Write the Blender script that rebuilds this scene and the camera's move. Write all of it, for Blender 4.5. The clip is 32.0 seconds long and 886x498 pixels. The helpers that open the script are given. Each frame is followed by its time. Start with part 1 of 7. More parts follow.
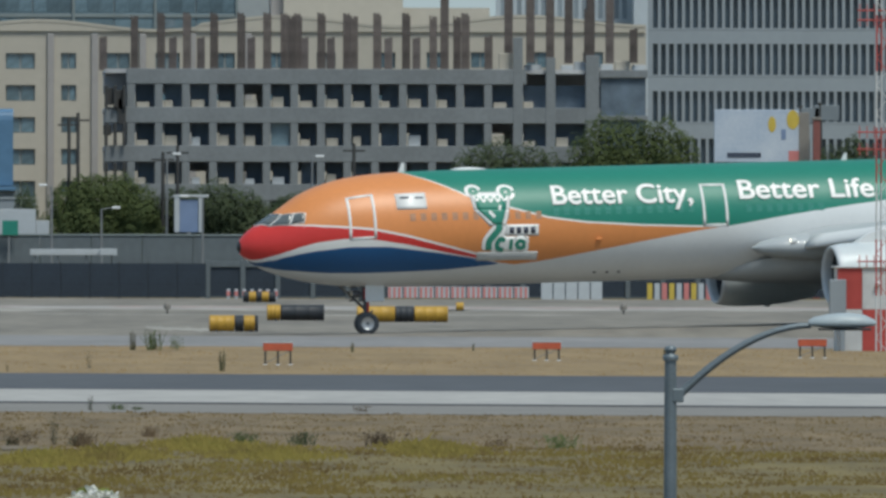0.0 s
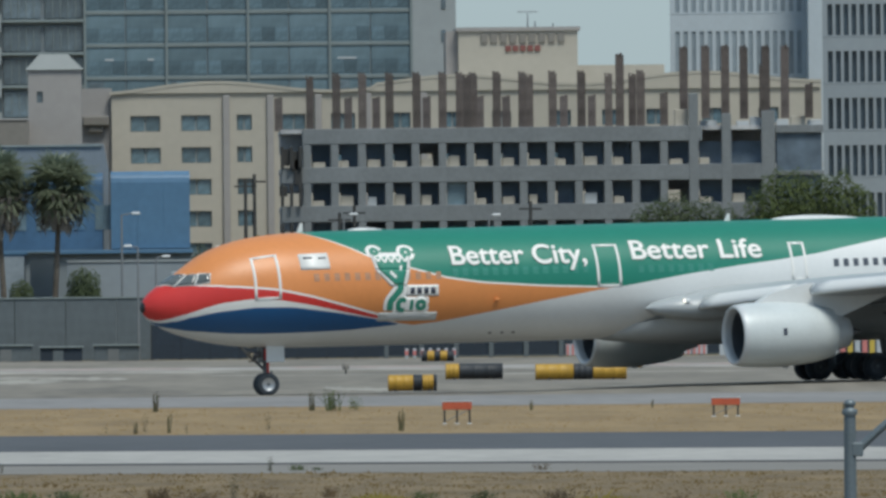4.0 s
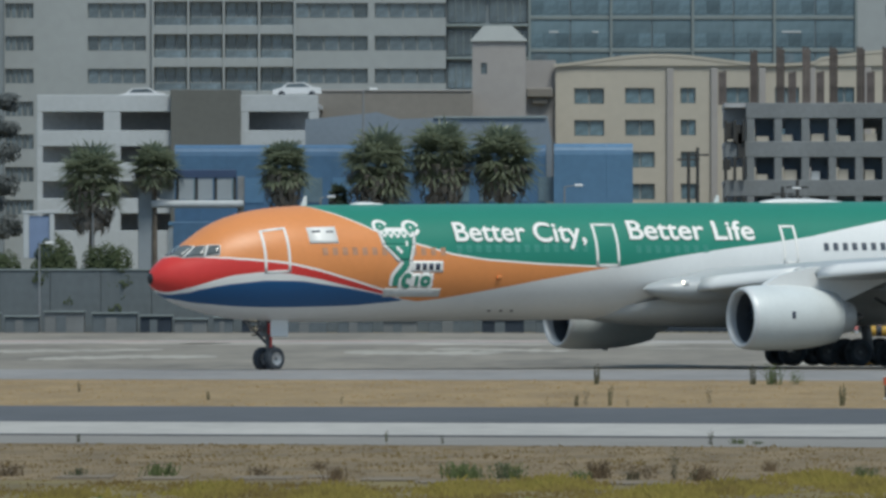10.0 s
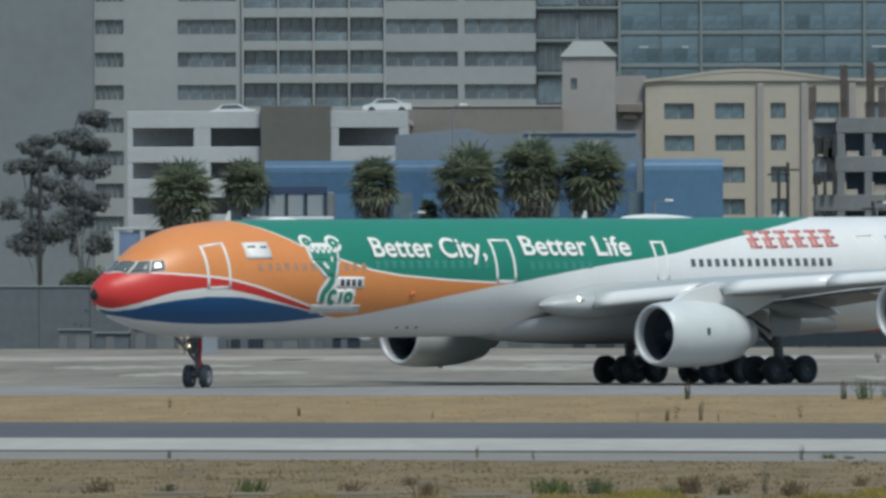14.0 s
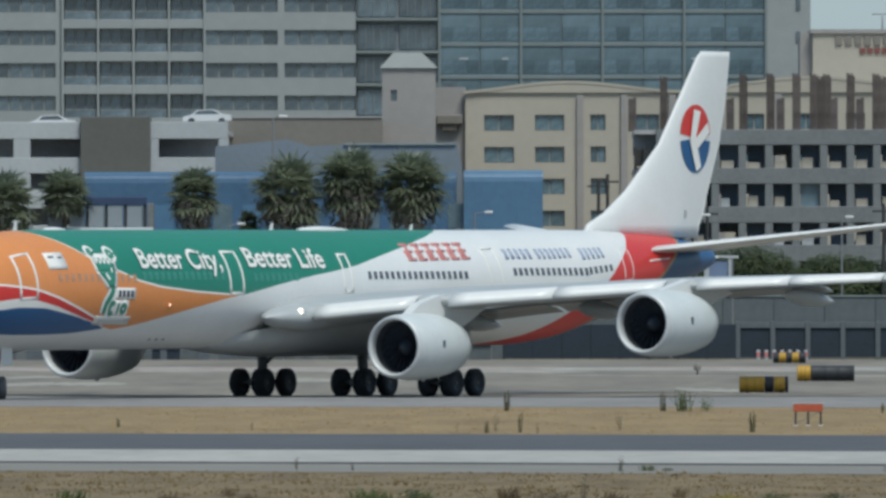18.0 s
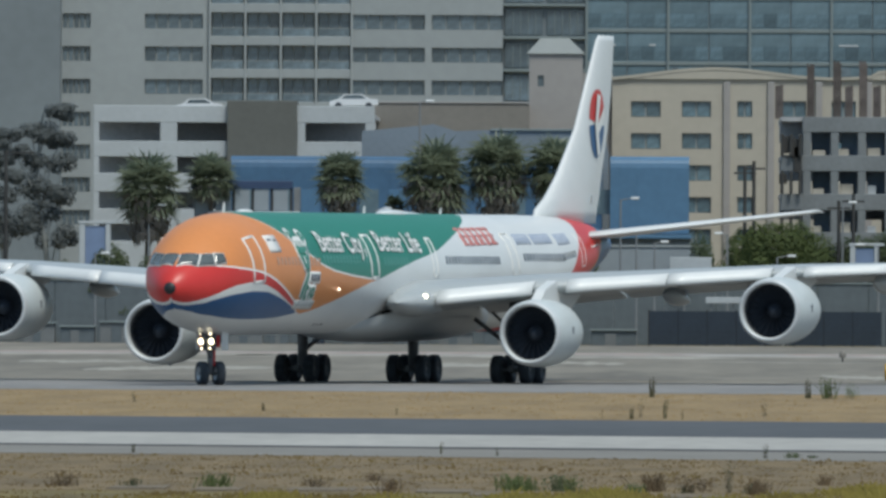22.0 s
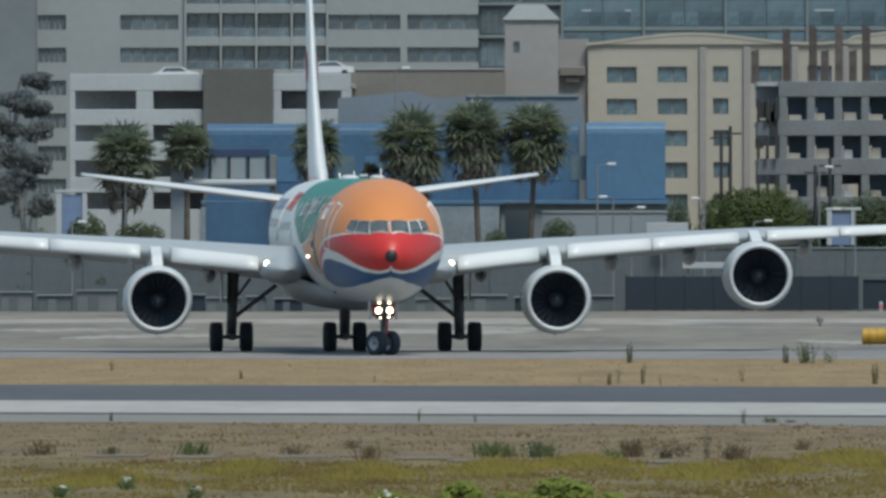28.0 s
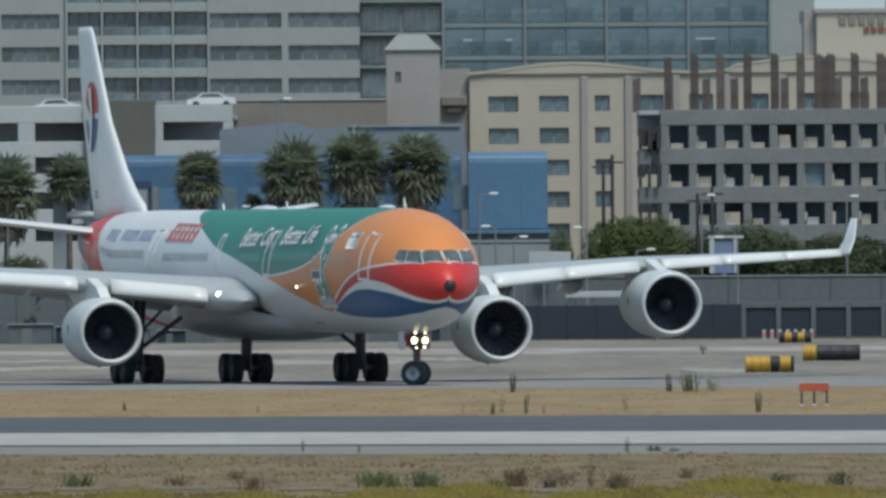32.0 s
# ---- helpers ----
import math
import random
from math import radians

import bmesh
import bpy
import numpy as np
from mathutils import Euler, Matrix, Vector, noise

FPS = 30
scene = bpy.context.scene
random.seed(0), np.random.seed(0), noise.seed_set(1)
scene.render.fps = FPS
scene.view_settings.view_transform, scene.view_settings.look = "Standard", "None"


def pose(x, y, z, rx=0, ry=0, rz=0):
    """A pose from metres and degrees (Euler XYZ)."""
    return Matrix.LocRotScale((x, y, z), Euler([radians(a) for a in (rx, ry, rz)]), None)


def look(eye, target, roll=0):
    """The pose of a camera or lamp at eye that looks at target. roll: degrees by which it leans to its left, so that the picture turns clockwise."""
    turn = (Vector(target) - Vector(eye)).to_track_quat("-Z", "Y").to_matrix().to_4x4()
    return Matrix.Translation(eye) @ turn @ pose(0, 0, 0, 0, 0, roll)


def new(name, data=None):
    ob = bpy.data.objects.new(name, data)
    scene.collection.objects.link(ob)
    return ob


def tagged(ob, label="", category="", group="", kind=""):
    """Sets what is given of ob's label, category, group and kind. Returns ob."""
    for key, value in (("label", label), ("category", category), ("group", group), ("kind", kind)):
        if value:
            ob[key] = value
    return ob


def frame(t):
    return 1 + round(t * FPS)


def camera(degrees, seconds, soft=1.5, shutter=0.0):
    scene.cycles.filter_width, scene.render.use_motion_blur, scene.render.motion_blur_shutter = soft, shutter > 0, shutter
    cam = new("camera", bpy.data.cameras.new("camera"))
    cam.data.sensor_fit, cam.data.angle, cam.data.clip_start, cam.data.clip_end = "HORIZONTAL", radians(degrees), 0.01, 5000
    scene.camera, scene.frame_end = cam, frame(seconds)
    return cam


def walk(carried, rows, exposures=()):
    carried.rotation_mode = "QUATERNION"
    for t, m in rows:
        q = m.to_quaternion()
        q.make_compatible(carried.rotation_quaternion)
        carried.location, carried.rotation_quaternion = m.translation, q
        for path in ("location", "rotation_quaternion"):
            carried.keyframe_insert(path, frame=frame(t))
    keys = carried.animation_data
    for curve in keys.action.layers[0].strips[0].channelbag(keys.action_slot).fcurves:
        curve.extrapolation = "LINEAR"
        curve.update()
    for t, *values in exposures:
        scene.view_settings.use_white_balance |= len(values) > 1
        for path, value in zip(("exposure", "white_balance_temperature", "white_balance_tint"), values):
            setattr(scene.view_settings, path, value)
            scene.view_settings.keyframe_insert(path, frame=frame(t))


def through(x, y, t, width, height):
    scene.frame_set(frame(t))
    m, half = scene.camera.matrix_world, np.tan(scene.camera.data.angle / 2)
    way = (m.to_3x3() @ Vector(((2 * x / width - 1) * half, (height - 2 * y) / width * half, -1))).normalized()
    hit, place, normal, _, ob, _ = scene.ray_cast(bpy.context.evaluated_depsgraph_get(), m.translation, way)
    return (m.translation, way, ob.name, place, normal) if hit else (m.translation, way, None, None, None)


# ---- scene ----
cam = camera(3.4539, 32.0, soft=3.0)
EYE = (0.0, 0.0, 4.0)


def aim(bearing, rise, roll):
    """The camera's pose on its tripod: degrees to the right of +y, degrees above level, lean."""
    b, e = radians(bearing), radians(rise)
    return look(EYE, (EYE[0] + 500 * math.sin(b), 500 * math.cos(b), EYE[2] + 500 * math.tan(e)), roll)


# seconds, bearing, rise, roll
AIMS = [
    (0, 1.7907, 0.0162, 0.12), (0.5, 1.7386, 0.0291, -0.11), (1, 1.6258, 0.1042, -0.37),
    (1.5, 1.6376, 0.2576, -0.44), (2, 1.6520, 0.3058, -0.23), (2.5, 1.5312, 0.2507, -0.37),
    (3, 1.4945, 0.2486, -0.61), (3.5, 1.2847, 0.2487, -0.57), (5.5, 0.7652, 0.2243, -0.68),
    (6, 0.6346, 0.2173, -0.47), (6.5, 0.5528, 0.1981, -0.42), (7, 0.4409, 0.1475, -0.43),
    (7.5, 0.2567, 0.1006, -0.15), (8, 0.1412, 0.1113, 0.09), (8.5, -0.1210, 0.1199, 0.03),
    (9, -0.3437, 0.0766, 0.23), (9.5, -0.4606, 0.0856, 0.33), (10, -0.6261, 0.1486, -0.02),
    (10.5, -0.7901, 0.1220, -0.09), (11, -0.6291, 0.0789, -0.01), (11.5, -0.7402, 0.0742, -0.38),
    (12, -0.7481, 0.0961, -0.12), (12.5, -0.8499, 0.1913, 0.07), (13, -0.9123, 0.2003, 0.03),
    (13.5, -0.9786, 0.2145, -0.17), (15.5, -0.9206, 0.1825, 0.02), (16, -0.7544, 0.1656, -0.04),
    (16.5, -0.7208, 0.0886, 0.06), (17, -0.4730, 0.1431, -0.07), (17.5, -0.3836, 0.1867, 0.05),
    (18, -0.2750, 0.2533, -0.06), (18.5, -0.3531, 0.2678, 0.07), (19, -0.4991, 0.3345, 0.21),
    (19.5, -0.5760, 0.3722, 0.07), (20, -0.5492, 0.4088, 0.10), (20.5, -0.5732, 0.4719, 0.07),
    (21, -0.6581, 0.3325, 0.27), (21.5, -0.7619, 0.2174, 0.20), (22, -0.8442, 0.1954, 0.29),
    (22.5, -0.8210, 0.1597, 0.15), (23, -0.8041, 0.1267, 0.13), (23.5, -0.7879, 0.1973, 0.12),
    (24, -0.8369, 0.2479, 0.04), (24.5, -0.8826, 0.2761, 0.26), (25, -0.7261, 0.3347, 0.15),
    (25.5, -0.7076, 0.3610, 0.26), (27.5, -0.6586, 0.0960, 0.12), (28, -0.7535, 0.0658, -0.05),
    (28.5, -0.7312, 0.0380, -0.21), (29, -0.5938, 0.0398, -0.21), (29.5, -0.5614, 0.1274, -0.14),
    (30, -0.5183, 0.2154, -0.21), (30.5, -0.4003, 0.2171, -0.41), (31, -0.3245, 0.2147, -0.43),
    (31.5, -0.2912, 0.1986, -0.46), (32, -0.2953, 0.1818, -0.40),
]
walk(cam, [(t, aim(b, e, r)) for t, b, e, r in AIMS])

# ---- light: thin high overcast, hazy sun from behind and above the camera ----
world = bpy.data.worlds.new("sky")
scene.world = world
world.use_nodes = True
wn = world.node_tree
sky = wn.nodes.new("ShaderNodeTexSky")
sky.sky_type = "NISHITA"
sky.sun_disc = False
sky.sun_elevation, sky.sun_rotation = radians(60), radians(151)
sky.dust_density, sky.air_density, sky.ozone_density = 0.7, 1.0, 3.0
# an even pale veil of high cloud over the clear sky
veil = wn.nodes.new("ShaderNodeMix")
veil.data_type = "RGBA"
veil.inputs[0].default_value = 0.72
veil.inputs[7].default_value = (1.45, 2.02, 2.66, 1)
wn.links.new(sky.outputs[0], veil.inputs[6])
wn.links.new(veil.outputs[2], wn.nodes["Background"].inputs[0])
wn.nodes["Background"].inputs[1].default_value = 0.114
sun = new("sun", bpy.data.lights.new("sun", "SUN"))
sun.data.energy, sun.data.angle, sun.data.color = 1.95, radians(20), (1.0, 0.955, 0.885)
sun.matrix_basis = look((48, -88, 175), (0, 0, 0))
scene.view_settings.exposure = 0.55
scene.view_settings.use_white_balance = True
scene.view_settings.white_balance_temperature, scene.view_settings.white_balance_tint = 6400, 4

# ---- materials ----
def mat(name, color, rough=0.6, metal=0.0, vary=0.12, scale=1.0, fine=12.0, bump=0.0, coat=0.0, spec=0.5, tint=None, each=0.0, stretch=None):
    """A surface with variation at two scales (in metres), optional relief and a change from object to object."""
    m = bpy.data.materials.new(name)
    m.use_nodes = True
    nt = m.node_tree
    n, l = nt.nodes, nt.links
    b = n["Principled BSDF"]
    b.inputs["Roughness"].default_value, b.inputs["Metallic"].default_value = rough, metal
    b.inputs["Coat Weight"].default_value = coat
    b.inputs["Specular IOR Level"].default_value = spec
    co = n.new("ShaderNodeTexCoord")
    big, small = n.new("ShaderNodeTexNoise"), n.new("ShaderNodeTexNoise")
    big.inputs["Scale"].default_value, small.inputs["Scale"].default_value = 1.0 / scale, fine / scale
    big.inputs["Detail"].default_value, small.inputs["Detail"].default_value = 4.0, 3.0
    where = co.outputs["Object"]
    if stretch:
        mp = n.new("ShaderNodeMapping")
        mp.inputs["Scale"].default_value = stretch
        l.new(where, mp.inputs["Vector"])
        where = mp.outputs[0]
    for k in (big, small):
        l.new(where, k.inputs["Vector"])
    mix = n.new("ShaderNodeMath")
    mix.operation = "MULTIPLY_ADD"
    l.new(big.outputs["Fac"], mix.inputs[0])
    mix.inputs[1].default_value = 0.6
    sm = n.new("ShaderNodeMath")
    sm.operation = "MULTIPLY"
    l.new(small.outputs["Fac"], sm.inputs[0])
    sm.inputs[1].default_value = 0.4
    l.new(sm.outputs[0], mix.inputs[2])
    ramp = n.new("ShaderNodeValToRGB")
    other = tint or color
    lo = [c * (1 - vary * 1.6) for c in color]
    hi = [min(1, c * (1 + vary * 1.6)) for c in other]
    ramp.color_ramp.elements[0].position, ramp.color_ramp.elements[1].position = 0.3, 0.7
    ramp.color_ramp.elements[0].color, ramp.color_ramp.elements[1].color = (*lo, 1), (*hi, 1)
    l.new(mix.outputs[0], ramp.inputs[0])
    last = ramp.outputs[0]
    if each:
        info, hsv = n.new("ShaderNodeObjectInfo"), n.new("ShaderNodeHueSaturation")
        mr = n.new("ShaderNodeMapRange")
        mr.inputs["To Min"].default_value, mr.inputs["To Max"].default_value = 1 - each, 1 + each
        l.new(info.outputs["Random"], mr.inputs["Value"])
        l.new(mr.outputs[0], hsv.inputs["Value"])
        l.new(last, hsv.inputs["Color"])
        last = hsv.outputs[0]
    l.new(last, b.inputs["Base Color"])
    if bump:
        bp = n.new("ShaderNodeBump")
        bp.inputs["Strength"].default_value, bp.inputs["Distance"].default_value = bump, 0.02 * scale
        l.new(mix.outputs[0], bp.inputs["Height"])
        l.new(bp.outputs[0], b.inputs["Normal"])
    return m


def glow(name, color, strength):
    m = bpy.data.materials.new(name)
    m.use_nodes = True
    b = m.node_tree.nodes["Principled BSDF"]
    b.inputs["Emission Color"].default_value, b.inputs["Emission Strength"].default_value = (*color, 1), strength
    return m


P_WHITE = mat("white_aircraft_paint", (0.69, 0.70, 0.695), 0.38, vary=0.03, scale=3, coat=0.15)
P_GREY = mat("light_grey_aircraft_paint", (0.39, 0.415, 0.425), 0.4, vary=0.04, scale=3, coat=0.15)
P_GREEN = mat("green_livery_paint", (0.014, 0.19, 0.13), 0.42, vary=0.04, scale=3)
P_ORANGE = mat("orange_livery_paint", (0.66, 0.245, 0.075), 0.42, vary=0.04, scale=3)
P_RED = mat("red_livery_paint", (0.58, 0.035, 0.03), 0.4, vary=0.04, scale=3)
P_BLUE = mat("blue_livery_paint", (0.01, 0.085, 0.225), 0.4, vary=0.05, scale=3)
P_GOLD = mat("gold_livery_paint", (0.35, 0.24, 0.1), 0.4, vary=0.05, scale=3)
P_COWL = mat("pale_grey_nacelle_paint", (0.56, 0.60, 0.605), 0.45, vary=0.05, scale=1.5, coat=0.08)
P_LINE = mat("white_livery_line", (0.78, 0.77, 0.74), 0.4, vary=0.02, scale=1)
P_BASE = mat("pale_grey_base_paint", (0.52, 0.52, 0.5), 0.4, vary=0.08, scale=0.5)
P_BLACK = mat("black_radome_tip", (0.02, 0.02, 0.022), 0.5, scale=0.4)
GLASS = mat("grey_cockpit_glass", (0.10, 0.115, 0.115), 0.08, vary=0.2, scale=0.5, spec=0.8)
CABIN = mat("dark_cabin_pane", (0.085, 0.095, 0.115), 0.15, vary=0.2, scale=0.2)
CABIN_PALE = mat("paled_starboard_pane", (0.26, 0.27, 0.29), 0.2, vary=0.15, scale=0.2)
CABIN_WARM = mat("orange_tinted_pane", (0.43, 0.235, 0.14), 0.3, vary=0.15, scale=0.2)
CABIN_FAINT = mat("decal_covered_pane", (0.05, 0.235, 0.18), 0.3, vary=0.2, scale=0.2)
METAL = mat("dull_pale_metal_lip", (0.58, 0.60, 0.61), 0.5, 0.15, vary=0.08, scale=0.6)
DARKMETAL = mat("dark_exhaust_metal", (0.10, 0.10, 0.105), 0.4, 0.8, vary=0.2, scale=0.5)
STRUT = mat("grey_gear_steel", (0.14, 0.147, 0.155), 0.45, 0.4, vary=0.2, scale=0.3)
RUBBER = mat("black_tyre_rubber", (0.046, 0.055, 0.067), 0.85, vary=0.3, scale=0.2)
RIM_DARK = mat("dirty_dark_rim", (0.075, 0.08, 0.088), 0.6, 0.3, vary=0.2, scale=0.2)
RIM = mat("light_alloy_rim", (0.45, 0.46, 0.47), 0.4, 0.5, vary=0.15, scale=0.2)
FAN = mat("dark_fan_blades", (0.045, 0.056, 0.075), 0.5, 0.2, vary=0.2, scale=0.3)
DUCT = mat("inlet_duct_lining", (0.085, 0.094, 0.108), 0.5, 0.2, vary=0.1, scale=0.5)
LAMP = glow("lit_landing_lamp", (1.0, 0.84, 0.58), 4.0)
LAMP_DIM = glow("lit_turnoff_lamp", (1.0, 0.88, 0.7), 3.0)
LOGO_GREEN = mat("emblem_green", (0.03, 0.22, 0.15), 0.4, vary=0.03, scale=0.5)
INK = mat("dark_lettering", (0.05, 0.06, 0.09), 0.4, vary=0.05, scale=0.5)
INK_BLUE = mat("blue_lettering", (0.30, 0.36, 0.48), 0.4, vary=0.05, scale=0.5)
SIGN_MAROON = mat("maroon_sign", (0.20, 0.07, 0.06), 0.6, vary=0.1, scale=0.5)
INK_RED = mat("red_lettering", (0.54, 0.19, 0.175), 0.4, vary=0.05, scale=0.5)


# ---- mesh helpers ----
def shaped(name, verts, faces, mats, index=None, smooth=False):
    me = bpy.data.meshes.new(name)
    me.from_pydata(verts, [], faces)
    for m in mats if isinstance(mats, (list, tuple)) else [mats]:
        me.materials.append(m)
    if index is not None:
        me.polygons.foreach_set("material_index", index)
    if smooth:
        me.polygons.foreach_set("use_smooth", [True] * len(me.polygons))
    me.update()
    return me


def finish(bm, name, mats, smooth=False):
    me = bpy.data.meshes.new(name)
    bm.to_mesh(me)
    bm.free()
    for m in mats if isinstance(mats, (list, tuple)) else [mats]:
        me.materials.append(m)
    if smooth:
        me.polygons.foreach_set("use_smooth", [True] * len(me.polygons))
    return me


def part(name, data, parent, label="", at=None):
    ob = new(name, data)
    ob.parent = parent
    if at is not None:
        ob.matrix_basis = at
    if label:
        tagged(ob, label)
    return ob


def thing(name, label, category, at=None, group="", kind="", data=None):
    ob = new(name, data)
    if at is not None:
        ob.matrix_basis = at
    return tagged(ob, label, category, group, kind)


def add_box(bm, x0, x1, y0, y1, z0, z1, bevel=0.0, index=0):
    r = bmesh.ops.create_cube(bm, size=1)
    for v in r["verts"]:
        v.co = Vector(((x0 + x1) / 2 + v.co.x * (x1 - x0), (y0 + y1) / 2 + v.co.y * (y1 - y0), (z0 + z1) / 2 + v.co.z * (z1 - z0)))
    faces = list({f for v in r["verts"] for f in v.link_faces})
    for f in faces:
        f.material_index = index
    if bevel:
        edges = list({e for v in r["verts"] for e in v.link_edges})
        bmesh.ops.bevel(bm, geom=edges, offset=bevel, segments=1, affect="EDGES")


def box_mesh(name, x0, x1, y0, y1, z0, z1, m, bevel=0.0):
    bm = bmesh.new()
    add_box(bm, x0, x1, y0, y1, z0, z1, bevel)
    return finish(bm, name, m)


def lathe(name, profile, m, segs=32, axis="x", smooth=True, close=False, index=None):
    """profile: (along, radius) rows, turned about an axis."""
    vs, fs, ix = [], [], []
    for a, r in profile:
        for k in range(segs):
            q = 2 * math.pi * k / segs
            c, s = r * math.cos(q), r * math.sin(q)
            vs.append((a, c, s) if axis == "x" else (c, a, s) if axis == "y" else (c, s, a))
    for i in range(len(profile) - 1):
        for k in range(segs):
            fs.append((i * segs + k, i * segs + (k + 1) % segs, (i + 1) * segs + (k + 1) % segs, (i + 1) * segs + k))
            ix.append(index[i] if index else 0)
    if close:
        fs.append(tuple(range(segs))[::-1])
        fs.append(tuple((len(profile) - 1) * segs + k for k in range(segs)))
        ix += [index[0] if index else 0, index[-1] if index else 0]
    return shaped(name, vs, fs, m, ix, smooth)


def tube(name, a, b, ra, rb, m, segs=12):
    """A round bar from a to b."""
    a, b = Vector(a), Vector(b)
    d = (b - a).normalized()
    u = d.orthogonal().normalized()
    w = d.cross(u)
    vs = []
    for p, r in ((a, ra), (b, rb)):
        for k in range(segs):
            q = 2 * math.pi * k / segs
            vs.append(p + r * (math.cos(q) * u + math.sin(q) * w))
    fs = [(k, (k + 1) % segs, segs + (k + 1) % segs, segs + k) for k in range(segs)]
    fs += [tuple(range(segs))[::-1], tuple(range(segs, 2 * segs))]
    return shaped(name, vs, fs, m)

# ---- the airliner: four engines, long body; nose at x = 0, tail at -x, port side at +y ----
BODY = np.array([(0, 4.46, 4.44, 0.01), (0.04, 4.67, 4.24, 0.2), (0.15, 4.86, 4.06, 0.4), (0.5, 5.22, 3.74, 0.77), (1, 5.55, 3.45, 1.1),
                 (1.6, 5.9, 3.18, 1.43), (2.4, 6.45, 2.92, 1.8), (3.2, 6.95, 2.72, 2.1), (4.2, 7.36, 2.54, 2.37), (5.5, 7.68, 2.4, 2.58),
                 (7, 7.85, 2.33, 2.72), (9, 7.93, 2.3, 2.8), (11, 7.95, 2.3, 2.82), (52, 7.97, 2.3, 2.82), (56, 7.98, 2.55, 2.78),
                 (60, 7.96, 3.25, 2.6), (64, 7.88, 4.1, 2.2), (68, 7.68, 4.95, 1.65), (71, 7.42, 5.6, 1.1), (73.2, 7.0, 6.15, 0.5), (73.5, 6.75, 6.4, 0.2)])


def smooth_rows(rows, s):
    """Monotone cubic through rows of (s, value...)."""
    x, y = rows[:, 0], rows[:, 1:]
    d = np.diff(y, axis=0) / np.diff(x)[:, None]
    m = np.zeros_like(y)
    a, b = d[:-1], d[1:]
    m[1:-1] = np.where(a * b > 0, 2 * a * b / np.where(a + b == 0, 1, a + b), 0)
    m[0], m[-1] = d[0], d[-1]
    i = np.clip(np.searchsorted(x, s, side="right") - 1, 0, len(x) - 2)
    h = x[i + 1] - x[i]
    t = np.clip((s - x[i]) / h, 0, 1)
    return (y[i] * (2 * t**3 - 3 * t**2 + 1) + h * m[i] * (t**3 - 2 * t**2 + t) + y[i + 1] * (3 * t**2 - 2 * t**3) + h * m[i + 1] * (t**3 - t**2))


# the body rides nose-down: paint and doors run level with the ground rather than with the keel
SAG = ((0, 6.4, 34, 41, 50, 61, 74), (0, 0, 0.32, 0.30, 0.16, 0.19, 0.23))


def skin(s, deg, out=0.0, side=1):
    """A point on the body's skin: metres behind the nose, degrees down from the crown, metres proud of the skin."""
    top, low, wide = smooth_rows(BODY, s)
    deg += math.degrees(float(np.interp(s, *SAG)) / 2.82) * min(1.0, 1.6 * math.sin(radians(deg)))
    q = radians(deg)
    return Vector((-s, side * (wide + out) * math.sin(q), (top + low) / 2 + ((top - low) / 2 + out) * math.cos(q)))


def curve(*rows):
    xs, ys = [r[0] for r in rows], [r[1] for r in rows]
    return lambda s: float(np.interp(s, xs, ys))


GREEN_LOW = curve((8.1, 0), (8.35, 12), (8.75, 23), (9.83, 39), (11.0, 54.5), (12.2, 63), (13.3, 69.5), (15.05, 79), (16.84, 84), (19.9, 88), (22.6, 90), (24.3, 91),
                  (27.5, 80.5), (30.6, 71.5), (32.5, 67), (35, 60), (37, 52), (39.2, 43), (41.3, 34), (43.3, 25), (45.2, 13), (46.3, 0))
ORANGE_LOW = curve((0.98, 0), (1.1, 14), (1.35, 36), (1.8, 50), (2.35, 62), (2.9, 70), (3.7, 77), (4.74, 82), (6.14, 87), (7.87, 95), (9.67, 105), (11.4, 115), (12.5, 126.5), (13.4, 129.5),
                   (14.66, 126), (17, 116.5), (19.9, 105), (22.9, 94.5), (24.3, 91))
RED_LOW = curve((0, 180), (0.24, 180), (0.45, 156), (0.69, 141), (1.0, 127), (1.4, 115), (1.9, 107.5), (2.6, 101), (3.4, 97.5), (4.73, 96), (6.14, 98.6), (7.9, 105), (9.74, 113.5), (11.45, 121), (12.4, 126.7))
BLUE_TOP = curve((0, 180), (0.42, 180), (0.6, 163), (0.85, 147), (1.2, 132), (1.92, 117), (2.6, 111.5), (3.4, 108.5), (5, 105.6), (7, 107), (9.4, 114), (11, 120), (12.6, 127.5))
BLUE_LOW = curve((0, 180), (0.88, 180), (1.05, 164), (1.4, 153), (2.63, 143.6), (4.8, 139.8), (7.4, 137.5), (10, 135), (11.5, 131.5), (12.6, 128.5))
RED2_TOP = curve((47.5, 180), (50, 160), (53, 135), (55.3, 116), (58.9, 86), (61.5, 52), (63.5, 17), (64.1, 0))
RED2_LOW = curve((53, 180), (57, 152), (61, 126), (65.2, 98), (67.2, 62), (68.8, 22), (69.4, 0))


